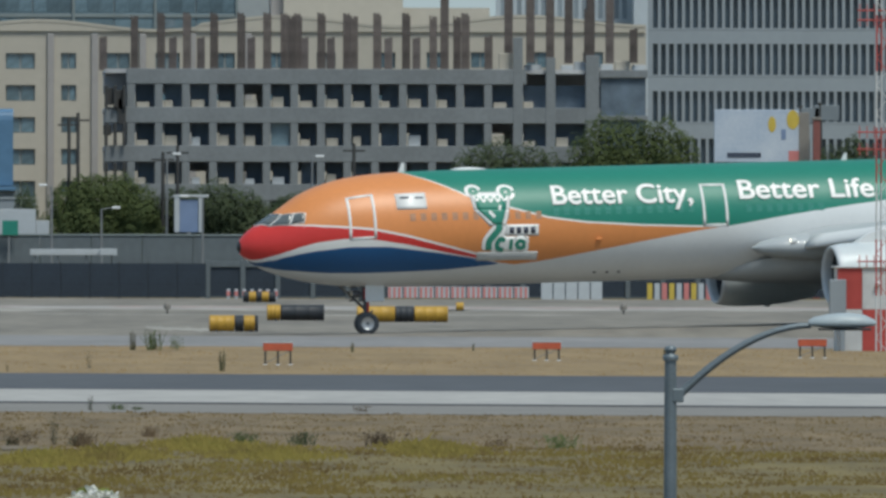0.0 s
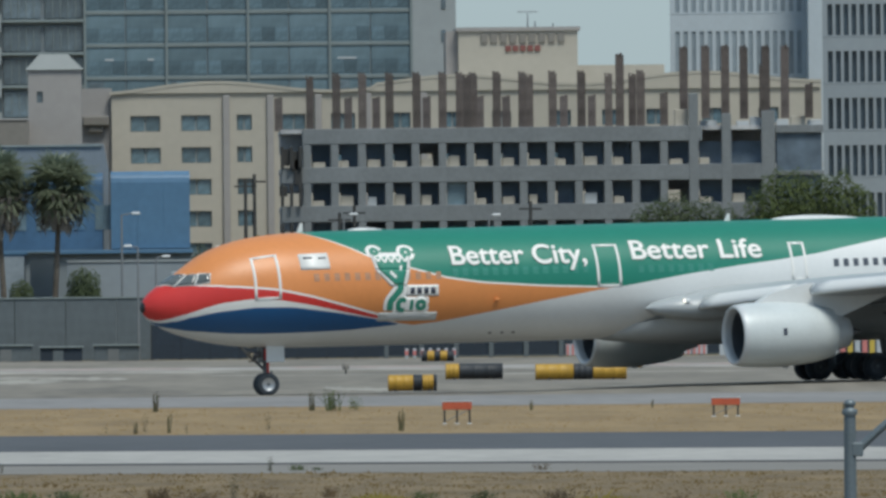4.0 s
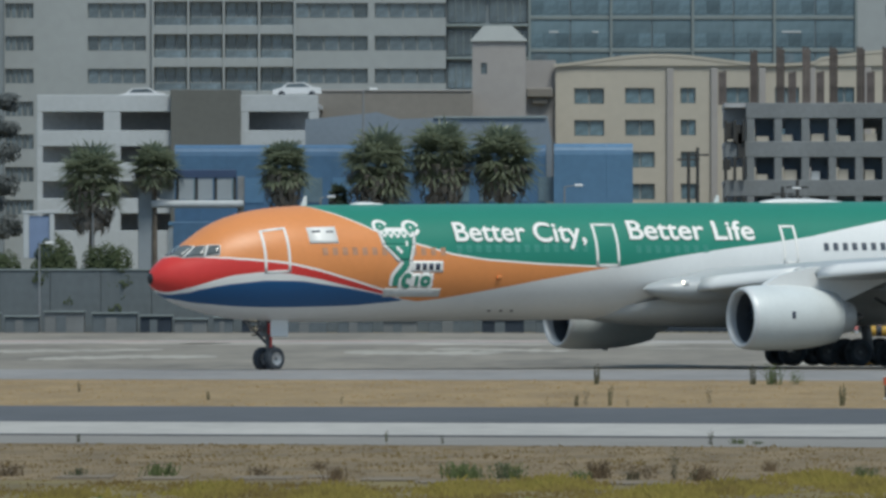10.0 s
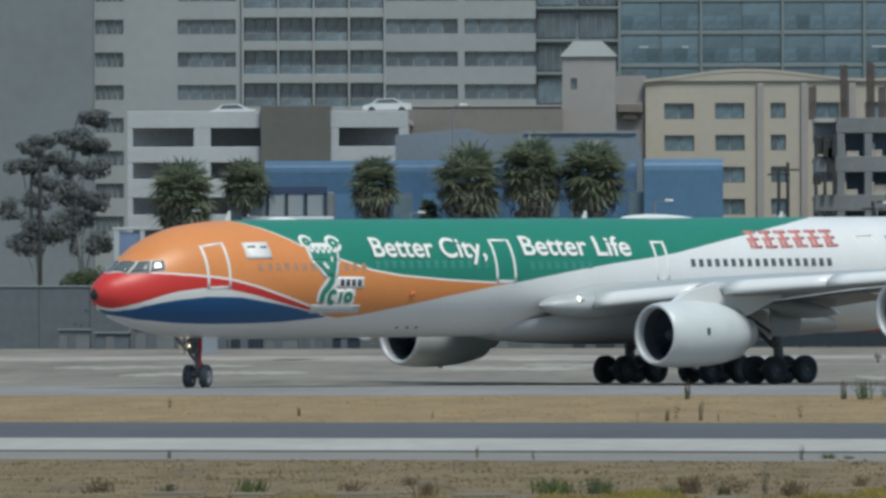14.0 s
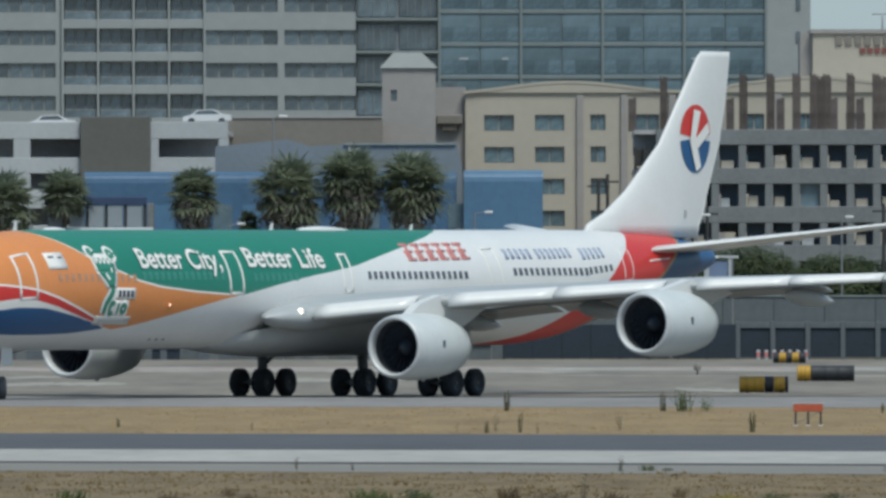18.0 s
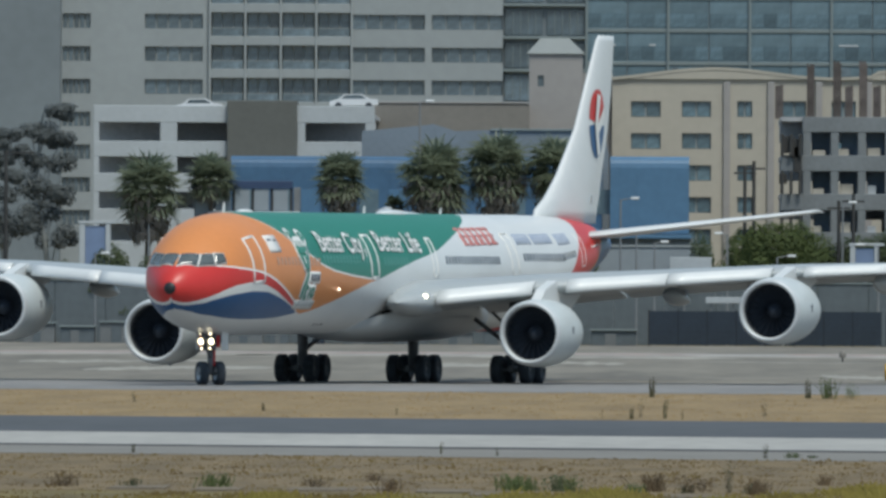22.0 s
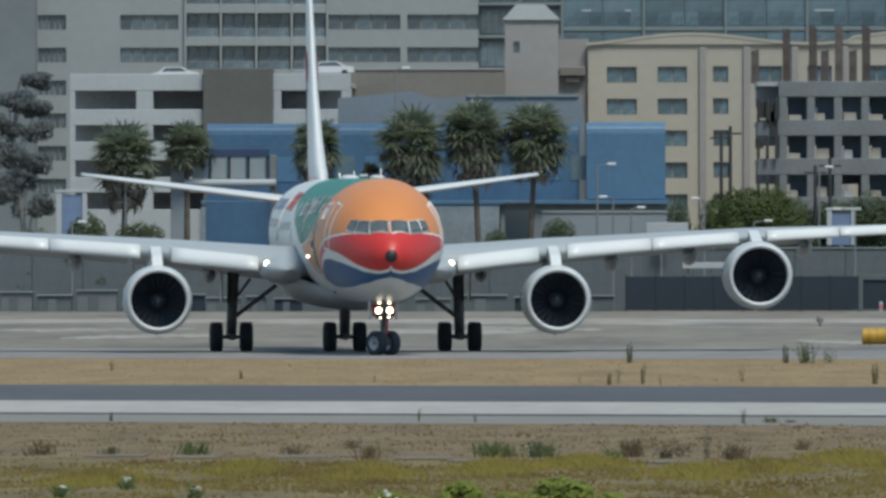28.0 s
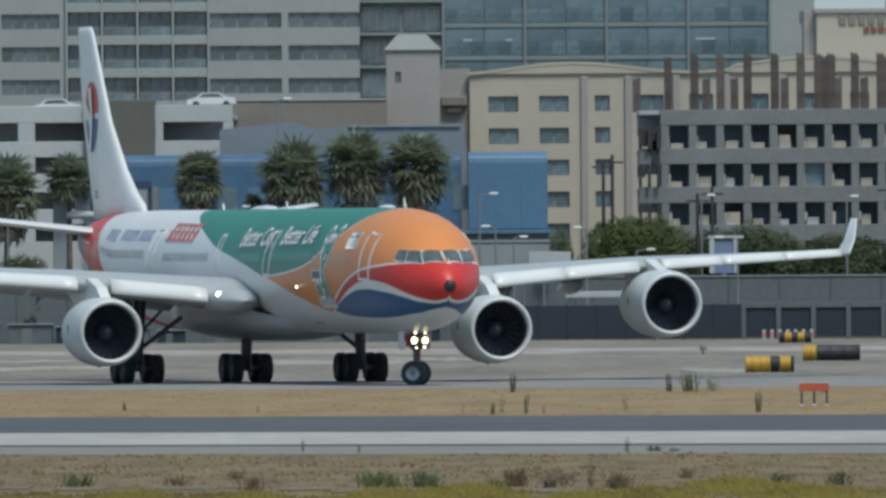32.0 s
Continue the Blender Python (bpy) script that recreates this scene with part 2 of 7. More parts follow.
def livery_edges(s):
    """Angles at which the paint changes, from crown to keel: green, line, orange, line, red, line, blue, white, red, gold, blue."""
    g = GREEN_LOW(s) if 8.1 < s < 46.3 else 0.0
    o = ORANGE_LOW(s) if 0.98 < s < 24.3 else g
    o = max(o, g)
    line = 1.7 if 8.1 < s < 24.3 else 0.0
    r = max(RED_LOW(s), o) if s < 12.4 else o
    b0 = max(BLUE_TOP(s), r) if s < 12.6 else r
    b1 = max(BLUE_LOW(s), b0) if s < 12.6 else b0
    w = RED2_TOP(s) if s > 47.5 else 180.0
    r2 = max(RED2_LOW(s), w) if s > 53 else 180.0
    gold = min(180.0, r2 + (7 if s > 53 else 0))
    # white keylines sit on the lower side of each change
    e = [0, g, min(g + line, o), max(o - 0.0, g), min(o + (2.2 if 1.0 < s < 12.4 else 0), r), r, b0, b1, w, r2, gold, 180.0]
    for i in range(1, len(e)):
        e[i] = min(180.0, max(e[i], e[i - 1]))
    return e


def build_fuselage(parent):
    paints = [P_GREEN, P_LINE, P_ORANGE, P_LINE, P_RED, P_LINE, P_BLUE, P_WHITE, P_RED, P_GOLD, P_BLUE]
    slots = [P_GREEN, P_LINE, P_ORANGE, P_RED, P_BLUE, P_WHITE, P_GOLD]
    s_all = np.unique(np.round(np.concatenate([[0, 0.04, 0.09], np.arange(0.15, 13, 0.15), np.arange(13, 46.6, 0.4), np.arange(46.6, 73.5, 0.45), [73.5]]), 3))
    steps = (8, 1, 8, 1, 6, 1, 6, 10, 6, 1, 6)
    vs, fs, ix = [], [], []
    n = sum(steps) + 1
    for side in (1, -1):
        base = len(vs)
        for s in s_all:
            e = livery_edges(float(s))
            angles = [0.0]
            for k, c in enumerate(steps):
                angles += [e[k] + (e[k + 1] - e[k]) * (j + 1) / c for j in range(c)]
            vs += [skin(float(s), a, 0, side) for a in angles]
        for i in range(len(s_all) - 1):
            k = 0
            for region, c in enumerate(steps):
                for _ in range(c):
                    a, b = base + i * n + k, base + (i + 1) * n + k
                    if (vs[a] - vs[a + 1]).length + (vs[b] - vs[b + 1]).length > 1e-4:
                        fs.append((a, b, b + 1, a + 1) if side == -1 else (a, a + 1, b + 1, b))
                        ix.append(slots.index(paints[region]))
                    k += 1
    me = shaped("fuselage", vs, fs, slots, ix, True)
    bm = bmesh.new()
    bm.from_mesh(me)
    bmesh.ops.remove_doubles(bm, verts=bm.verts, dist=1e-4)
    bmesh.ops.recalc_face_normals(bm, faces=bm.faces)
    bm.to_mesh(me)
    bm.free()
    return part("fuselage", me, parent, "lofted body painted orange, green, red, blue and white")


def patch(s_a, s_b, deg, out, side, m, name, nu=4, nv=4):
    """A skin panel between four corners given as (s, degrees): a and b are (top, bottom) pairs fore and aft."""
    vs, fs = [], []
    for i in range(nu + 1):
        u = i / nu
        for j in range(nv + 1):
            v = j / nv
            p = [(1 - u) * ((1 - v) * s_a[0][c] + v * s_a[1][c]) + u * ((1 - v) * s_b[0][c] + v * s_b[1][c]) for c in (0, 1)]
            vs.append(skin(p[0], p[1], out, side))
    k = nv + 1
    for i in range(nu):
        for j in range(nv):
            q = (i * k + j, i * k + j + 1, (i + 1) * k + j + 1, (i + 1) * k + j)
            fs.append(q if side == 1 else q[::-1])
    # a rim down to the skin gives the panel its thickness
    ring = [i * k for i in range(nu + 1)] + [nu * k + j for j in range(1, k)] + [i * k + nv for i in range(nu - 1, -1, -1)] + [j for j in range(nv - 1, 0, -1)]
    base = len(vs)
    c = Vector((0, 0, 5.1))
    for q in ring:
        p = vs[q].copy()
        c.x = p.x
        vs.append(p + (c - p).normalized() * (out + 0.03))
    for q in range(len(ring)):
        r = (q + 1) % len(ring)
        fs.append((ring[q], ring[r], base + r, base + q))
    return shaped(name, vs, fs, m, None, out > 0.015)


def panel(s0, s1, a0, a1, side, m, name, out=0.025, nu=2, nv=5):
    return patch(((s0, a0), (s0, a1)), ((s1, a0), (s1, a1)), 0, out, side, m, name, nu, nv)


def ribbon(pts, w, side, m, name, out):
    """A painted ribbon along points (s, degrees), w metres wide, rounded by resampling."""
    n = 5 * (len(pts) - 1)
    q = np.array(pts, float)
    t = np.linspace(0, len(pts) - 1, n + 1)
    s, d = np.interp(t, range(len(pts)), q[:, 0]), np.interp(t, range(len(pts)), q[:, 1])
    if n > 5:
        s[1:-1], d[1:-1] = (s[:-2] + s[1:-1] + s[2:]) / 3, (d[:-2] + d[1:-1] + d[2:]) / 3
    per = math.degrees(1 / 2.82)
    ds, dd = np.gradient(s), np.gradient(d) / per
    l = np.hypot(ds, dd)
    ns, nd = -dd / l, ds / l
    vs, fs = [], []
    for i in range(n + 1):
        k = 1.0 if 0 < i < n else 0.8
        for c in (-1, 1):
            vs.append(skin(float(s[i] + c * ns[i] * w / 2 * k), float(d[i] + c * nd[i] * w / 2 * k * per), out, side))
    fs = [(2 * i, 2 * i + 1, 2 * i + 3, 2 * i + 2) for i in range(n)]
    return shaped(name, vs, fs, m)


def frame_panel(s0, s1, a0, a1, side, m, name, w=0.14, wd=2.6, out=0.02):
    """A door's painted outline: four strips joined in one mesh."""
    bm = bmesh.new()
    for q in ((s0, s0 + w, a0, a1), (s1 - w, s1, a0, a1), (s0 + w, s1 - w, a0, a0 + wd), (s0 + w, s1 - w, a1 - wd, a1)):
        me = panel(*q, side, m, name, out, 2, 6)
        bm.from_mesh(me)
        bpy.data.meshes.remove(me)
    return finish(bm, name, m, True)


def airfoil(n=14, thick=0.12, bow=0.02):
    """Closed section: (chord fraction, height fraction) from the trailing edge over the top and back below."""
    up, low = [], []
    for i in range(n + 1):
        x = 0.5 * (1 - math.cos(math.pi * i / n))
        t = 5 * thick * (0.2969 * math.sqrt(x) - 0.126 * x - 0.3516 * x * x + 0.2843 * x**3 - 0.1036 * x**4)
        camber = bow * 4 * x * (1 - x)
        up.append((x, camber + t))
        low.append((x, camber - t))
    return up[::-1] + low[1:]


def loft_wing(name, stations, m, upright=False):
    """stations: (span y, leading edge s, z, chord, thickness). A swept aerofoil body, closed at both ends."""
    vs, fs = [], []
    prof0 = airfoil()
    n = len(prof0)
    for y, s, z, chord, th in stations:
        for x, h in airfoil(14, th, 0.0 if upright else 0.02):
            vs.append((-(s + x * chord), h * chord, y) if upright else (-(s + x * chord), y, z + h * chord))
    for i in range(len(stations) - 1):
        for k in range(n):
            a, b = i * n + k, i * n + (k + 1) % n
            fs.append((a, b, b + n, a + n))
    fs.append(tuple(range(n)))
    fs.append(tuple((len(stations) - 1) * n + k for k in range(n))[::-1])
    me = shaped(name, vs, fs, m, None, True)
    bm = bmesh.new()
    bm.from_mesh(me)
    bmesh.ops.recalc_face_normals(bm, faces=bm.faces)
    bm.to_mesh(me)
    bm.free()
    return me


def lead(y):
    return 27.2 + 0.68 * (y - 3.4)


def trail(y):
    return float(np.interp(y, (2.5, 10, 31), (39.6, 40.8, 48.7)))


def wing_z(y):
    return float(np.interp(y, (2.5, 9.2, 19, 31), (3.75, 4.5, 5.2, 5.72)))


def slat_mesh(y0, y1, side, m):
    """A drooped leading-edge slat: a rounded nose standing ahead of and below the wing."""
    sec = [(0.75, 0.30), (0.42, 0.30), (0.12, 0.21), (-0.12, 0.06), (-0.30, -0.14), (-0.36, -0.34), (-0.28, -0.46), (-0.12, -0.34), (0.1, -0.08), (0.4, 0.16), (0.7, 0.25)]
    vs, fs, n, steps = [], [], len(sec), 6
    for i in range(steps + 1):
        y = y0 + (y1 - y0) * i / steps
        k = float(np.interp(y, (3, 10, 20, 31), (1.02, 0.88, 0.68, 0.48)))
        for ds, dz in sec:
            vs.append((-(lead(y) - 0.12 + ds * k), side * y, wing_z(y) + dz * k + 0.1))
    for i in range(steps):
        for k in range(n):
            a, b = i * n + k, i * n + (k + 1) % n
            fs.append((a, b, b + n, a + n))
    fs += [tuple(range(n)), tuple(steps * n + k for k in range(n))[::-1]]
    me = shaped("slat", vs, fs, m, None, True)
    bm = bmesh.new()
    bm.from_mesh(me)
    bmesh.ops.recalc_face_normals(bm, faces=bm.faces)
    bm.to_mesh(me)
    bm.free()
    return me


def flap_mesh(y0, y1, side, m):
    """A trailing-edge flap, let down by some degrees behind the wing."""
    vs, fs, steps = [], [], 4
    sec = [(0, 0.1), (0.5, 0.16), (1.2, 0.0), (2.0, -0.34), (1.98, -0.38), (1.1, -0.14), (0.4, -0.08), (0, -0.02)]
    n = len(sec)
    for i in range(steps + 1):
        y = y0 + (y1 - y0) * i / steps
        k = float(np.interp(y, (3, 10, 24), (1.1, 0.95, 0.6)))
        for ds, dz in sec:
            vs.append((-(trail(y) - 0.5 + ds * k), side * y, wing_z(y) - 0.22 + dz * k))
    for i in range(steps):
        for k in range(n):
            a, b = i * n + k, i * n + (k + 1) % n
            fs.append((a, b, b + n, a + n))
    fs += [tuple(range(n)), tuple(steps * n + k for k in range(n))[::-1]]
    return shaped("flap", vs, fs, m)


def pod(name, s0, s1, y, z, r, m, flatten=1.0, droop=0.0):
    """A slim teardrop fairing along the flight line."""
    prof = [(0, 0.02), (0.06, 0.45), (0.18, 0.8), (0.36, 1.0), (0.6, 0.9), (0.82, 0.55), (0.95, 0.22), (1, 0.03)]
    segs, vs, fs = 12, [], []
    for t, q in prof:
        for k in range(segs):
            a = 2 * math.pi * k / segs
            vs.append((-(s0 + (s1 - s0) * t), y + r * q * math.cos(a), z - droop * t + r * flatten * q * math.sin(a)))
    for i in range(len(prof) - 1):
        for k in range(segs):
            fs.append((i * segs + k, i * segs + (k + 1) % segs, (i + 1) * segs + (k + 1) % segs, (i + 1) * segs + k))
    return shaped(name, vs, fs, m, None, True)


def engine(parent, s, y, z, label):
    """A turbofan in its nacelle: lip, cowl, duct, fan with blades, spinner, core nozzle, plug."""
    e = part("engine", lathe("engine", [(-0.28, 1.5), (-0.6, 1.55), (-1.3, 1.59), (-2.4, 1.59), (-3.4, 1.53), (-4.3, 1.41), (-5.15, 1.22), (-5.17, 1.19), (-4.2, 1.2)], P_COWL, 40), parent, label,
             pose(-s, y, z))
    part("inlet_lip", lathe("inlet_lip", [(-0.5, 1.28), (-0.2, 1.26), (-0.06, 1.29), (0.0, 1.36), (-0.04, 1.43), (-0.16, 1.48), (-0.28, 1.502)], METAL, 40), e, "polished metal lip")
    part("inlet_duct", lathe("inlet_duct", [(-0.5, 1.28), (-1.35, 1.3)], DUCT, 40), e, "dark lined duct")
    bm = bmesh.new()
    ring = []
    for r in (0.36, 0.8, 1.29):
        w, tw = 0.1 + 0.05 * r, 0.35 + 0.45 * r
        for sgn in (-1, 1):
            a = sgn * w * math.sin(tw) / max(r, 0.4)
            ring.append(bm.verts.new((-1.2 + sgn * w * math.cos(tw), r * math.cos(a), r * math.sin(a))))
    for i in (0, 2):
        bm.faces.new((ring[i], ring[i + 1], ring[i + 3], ring[i + 2]))
    blade = finish(bm, "fan_blade", FAN)
    for k in range(22):
        part("fan_blade", blade, e, "", pose(0, 0, 0, 360 * k / 22))
    part("fan_case", lathe("fan_case", [(-1.36, 1.3), (-1.38, 0.0)], FAN, 32), e)
    part("spinner", lathe("spinner", [(-0.72, 0.01), (-0.8, 0.12), (-0.98, 0.27), (-1.25, 0.4)], FAN, 20), e)
    part("core_nozzle", lathe("core_nozzle", [(-4.2, 1.0), (-5.2, 0.95), (-6.1, 0.72), (-6.1, 0.66), (-5.2, 0.68)], METAL, 28), e, "dull metal core exhaust")
    part("exhaust_plug", lathe("exhaust_plug", [(-5.2, 0.55), (-6.0, 0.44), (-6.8, 0.1), (-6.85, 0.0)], DARKMETAL, 20), e)
    for sgn in (1, -1):
        part("cowl_mark", box_mesh("cowl_mark", -2.2, -2.0, sgn * 1.585 - 0.01, sgn * 1.585 + 0.01, -0.05, 0.3, INK, 0.005), e, "small dark cowl marking")
    part("drain_mast", box_mesh("drain_mast", -2.9, -2.6, -0.04, 0.04, -1.66, -1.4, P_GREY, 0.01), e)
    return e


def pylon_mesh(s, y, z):
    """The strut between nacelle and wing."""
    w = wing_z(abs(y))
    pts = [(s + 1.0, z + 1.42), (s + 2.1, w - 0.1), (lead(abs(y)) + 0.2, w + 0.32), (lead(abs(y)) + 2.0, w + 0.2), (lead(abs(y)) + 4.4, w - 0.35), (s + 5.6, z + 0.75), (s + 3.4, z + 1.2)]
    n = len(pts)
    vs = [(-a, y + 0.24, b) for a, b in pts] + [(-a, y - 0.24, b) for a, b in pts]
    fs = [tuple(range(n)), tuple(range(2 * n - 1, n - 1, -1))] + [(k, n + k, n + (k + 1) % n, (k + 1) % n) for k in range(n)]
    return shaped("pylon", vs, fs, P_WHITE)


def wheel_mesh(r, w, rim):
    """A tyre with rounded shoulders and a dished light rim on both faces."""
    h = w / 2
    prof = [(-h * 0.55, 0.02), (-h * 0.6, r * 0.3), (-h * 0.78, r * 0.5), (-h * 0.92, r * 0.56), (-h, r * 0.72), (-h * 0.95, r * 0.88), (-h * 0.7, r * 0.985), (0, r),
            (h * 0.7, r * 0.985), (h * 0.95, r * 0.88), (h, r * 0.72), (h * 0.92, r * 0.56), (h * 0.78, r * 0.5), (h * 0.6, r * 0.3), (h * 0.55, 0.02)]
    return lathe("wheel", prof, [RUBBER, rim], 24, "y", True, False, [1, 1, 1, 0, 0, 0, 0, 0, 0, 0, 0, 1, 1, 1])


def text_mesh(words, size, thicken, shear=0.0):
    """Flat lettering from the built-in font, cut in rows so that it can follow the round skin."""
    c = bpy.data.curves.new("words", "FONT")
    c.body, c.size, c.shear = words, size, shear
    ob = bpy.data.objects.new("words", c)
    scene.collection.objects.link(ob)
    bpy.context.view_layer.update()
    me = bpy.data.meshes.new_from_object(ob.evaluated_get(bpy.context.evaluated_depsgraph_get()))
    bpy.data.objects.remove(ob)
    bm = bmesh.new()
    bm.from_mesh(me)
    bmesh.ops.triangulate(bm, faces=bm.faces)
    for k in range(-4, 14):
        g = list(bm.verts) + list(bm.edges) + list(bm.faces)
        bmesh.ops.bisect_plane(bm, geom=g, plane_co=(0, k * size / 10, 0), plane_no=(0, 1, 0))
    bm.to_mesh(me)
    bm.free()
    return me


def wrap_text(words, s0, s1, deg_base, side, size, thick, m, parent, label):
    one = text_mesh(words, size, thick)
    bm = bmesh.new()
    for k, (dx, dy) in enumerate(((0, 0), (thick, 0), (-thick, 0), (0, thick), (0, -thick))):
        start = len(bm.verts)
        bm.from_mesh(one)
        bm.verts.ensure_lookup_table()
        for v in bm.verts[start:]:
            v.co += Vector((dx, dy, 0.003 * k))
    me = bpy.data.meshes.new("lettering")
    bm.to_mesh(me)
    bm.free()
    xs = [v.co.x for v in me.vertices]
    lo, hi = min(xs), max(xs)
    for v in me.vertices:
        f = (v.co.x - lo) / (hi - lo)
        s = s0 + (s1 - s0) * f
        arc = math.degrees(v.co.y / 2.84)
        v.co = skin(s, deg_base - arc, 0.04 + v.co.z, side)
    me.materials.append(m)
    return part("lettering", me, parent, label)


airliner = thing("airliner", "four-engined airliner in orange, green, red and white livery, taxiing", "aircraft")
body = build_fuselage(airliner)
part("radome_tip", lathe("radome_tip", [(0.05, 0.005), (0.04, 0.12), (0.0, 0.2), (-0.06, 0.275), (-0.13, 0.3), (-0.14, 0.2)], P_BLACK, 24), airliner, "black worn nose tip", pose(0.0, 0, 4.45))

# cockpit glazing
for side in (1, -1):
    for fore, aft in ((((1.7, 2.5), (0.9, 4)), ((1.96, 29.5), (1.34, 40))), (((2.04, 32.5), (1.43, 43.5)), ((2.44, 44), (2.18, 58.5))), (((2.52, 45.5), (2.28, 60)), ((2.95, 53), (2.88, 64.5)))):
        grow = []
        for (a, b), sg in ((fore, -1), (aft, 1)):
            grow.append(((a[0] + 0.02 + sg * 0.05, a[1] - 1.5 + sg * 1.5), (b[0] - 0.04 + sg * 0.05, b[1] + 1.5 + sg * 1.5)))
        w = part("cockpit_window", patch(fore, aft, 0, 0.05, side, GLASS, "cockpit_window", 4, 4), airliner, "grey tinted cockpit pane")
        part("window_surround", patch(grow[0], grow[1], 0, 0.02, side, P_LINE, "window_surround", 4, 4), w, "white painted surround")



def emblem(side):
    """The emblem beside the slogan as plain shapes: a scalloped cup on a curving stem, white-edged, over a pale base."""
    def ring(s0, d0, r):
        return tuple((s0 + r * math.cos(k * 0.7854), d0 + r * 20.3 * math.sin(k * 0.7854)) for k in range(9))

    strokes = [(0.2, ring(11.36, 50.5, 0.16)), (0.22, ring(13.0, 52.0, 0.2)), (0.32, ((12.42, 83), (12.5, 90), (12.25, 96), (11.95, 103), (11.95, 112))),
               (0.24, ((12.78, 102), (12.52, 100.5), (12.36, 105), (12.42, 111), (12.72, 112))), (0.18, ((13.1, 101), (13.08, 112))), (0.2, ring(13.58, 106.5, 0.2))]
    for grow, m, out, name, label in ((0.36, P_LINE, 0.022, "emblem_edge", "white edge of the green emblem"), (0.0, LOGO_GREEN, 0.036, "emblem_ribbon", "green emblem ribbon")):
        for w, pts in strokes:
            part(name, ribbon(pts, w + grow, side, m, name, out), airliner, label)
    for top, low, edge in (((11.1, 13.22, 52), (11.25, 13.05, 71.5), 0.024), ((11.25, 13.05, 71.4), (12.0, 12.82, 87.5), 0.026)):
        part("emblem_edge", patch(((top[0], top[2]), (low[0], low[2])), ((top[1], top[2]), (low[1], low[2])), 0, edge, side, P_LINE, "emblem_edge", 6, 6), airliner, "white edge of the green emblem")
    for top, low, face in (((11.3, 13.02, 57), (11.42, 12.88, 71), 0.036), ((11.42, 12.88, 70.9), (12.2, 12.64, 86), 0.038)):
        part("emblem_cup", patch(((top[0], top[2]), (low[0], low[2])), ((top[1], top[2]), (low[1], low[2])), 0, face, side, LOGO_GREEN, "emblem_cup", 6, 6), airliner, "green emblem cup")
    part("emblem_scallop", ribbon(((11.3, 56), (11.45, 63), (11.62, 56), (11.8, 64), (11.98, 56), (12.16, 64), (12.34, 56), (12.52, 64), (12.7, 56), (12.86, 63), (13.05, 57)), 0.1, side, P_LINE, "emblem_scallop", 0.046), airliner, "white scalloped edge")
    part("emblem_spot", ribbon(((12.0, 73), (12.28, 79)), 0.16, side, P_LINE, "emblem_spot", 0.046), airliner)
    part("emblem_spot", ribbon(((12.6, 67), (12.55, 72)), 0.12, side, P_LINE, "emblem_spot", 0.046), airliner)
    part("emblem_edge", panel(12.1, 13.98, 98.5, 114, side, P_LINE, "emblem_edge", 0.018, 4, 4), airliner)
    part("emblem_edge", panel(12.75, 14.5, 86.5, 97.5, side, P_LINE, "emblem_edge", 0.02, 4, 4), airliner)
    part("emblem_base", panel(11.4, 14.5, 114.2, 124, side, P_BASE, "emblem_base", 0.02, 5, 4), airliner, "pale grey base band")
    part("emblem_bar", panel(11.7, 14.2, 118, 119.6, side, P_GREY, "emblem_bar", 0.03, 5, 1), airliner)
    for s0 in (13.0, 13.36, 13.72, 14.08):
        part("emblem_bar", panel(s0, s0 + 0.24, 88.8, 95.2, side, INK, "emblem_bar", 0.034, 1, 2), airliner)


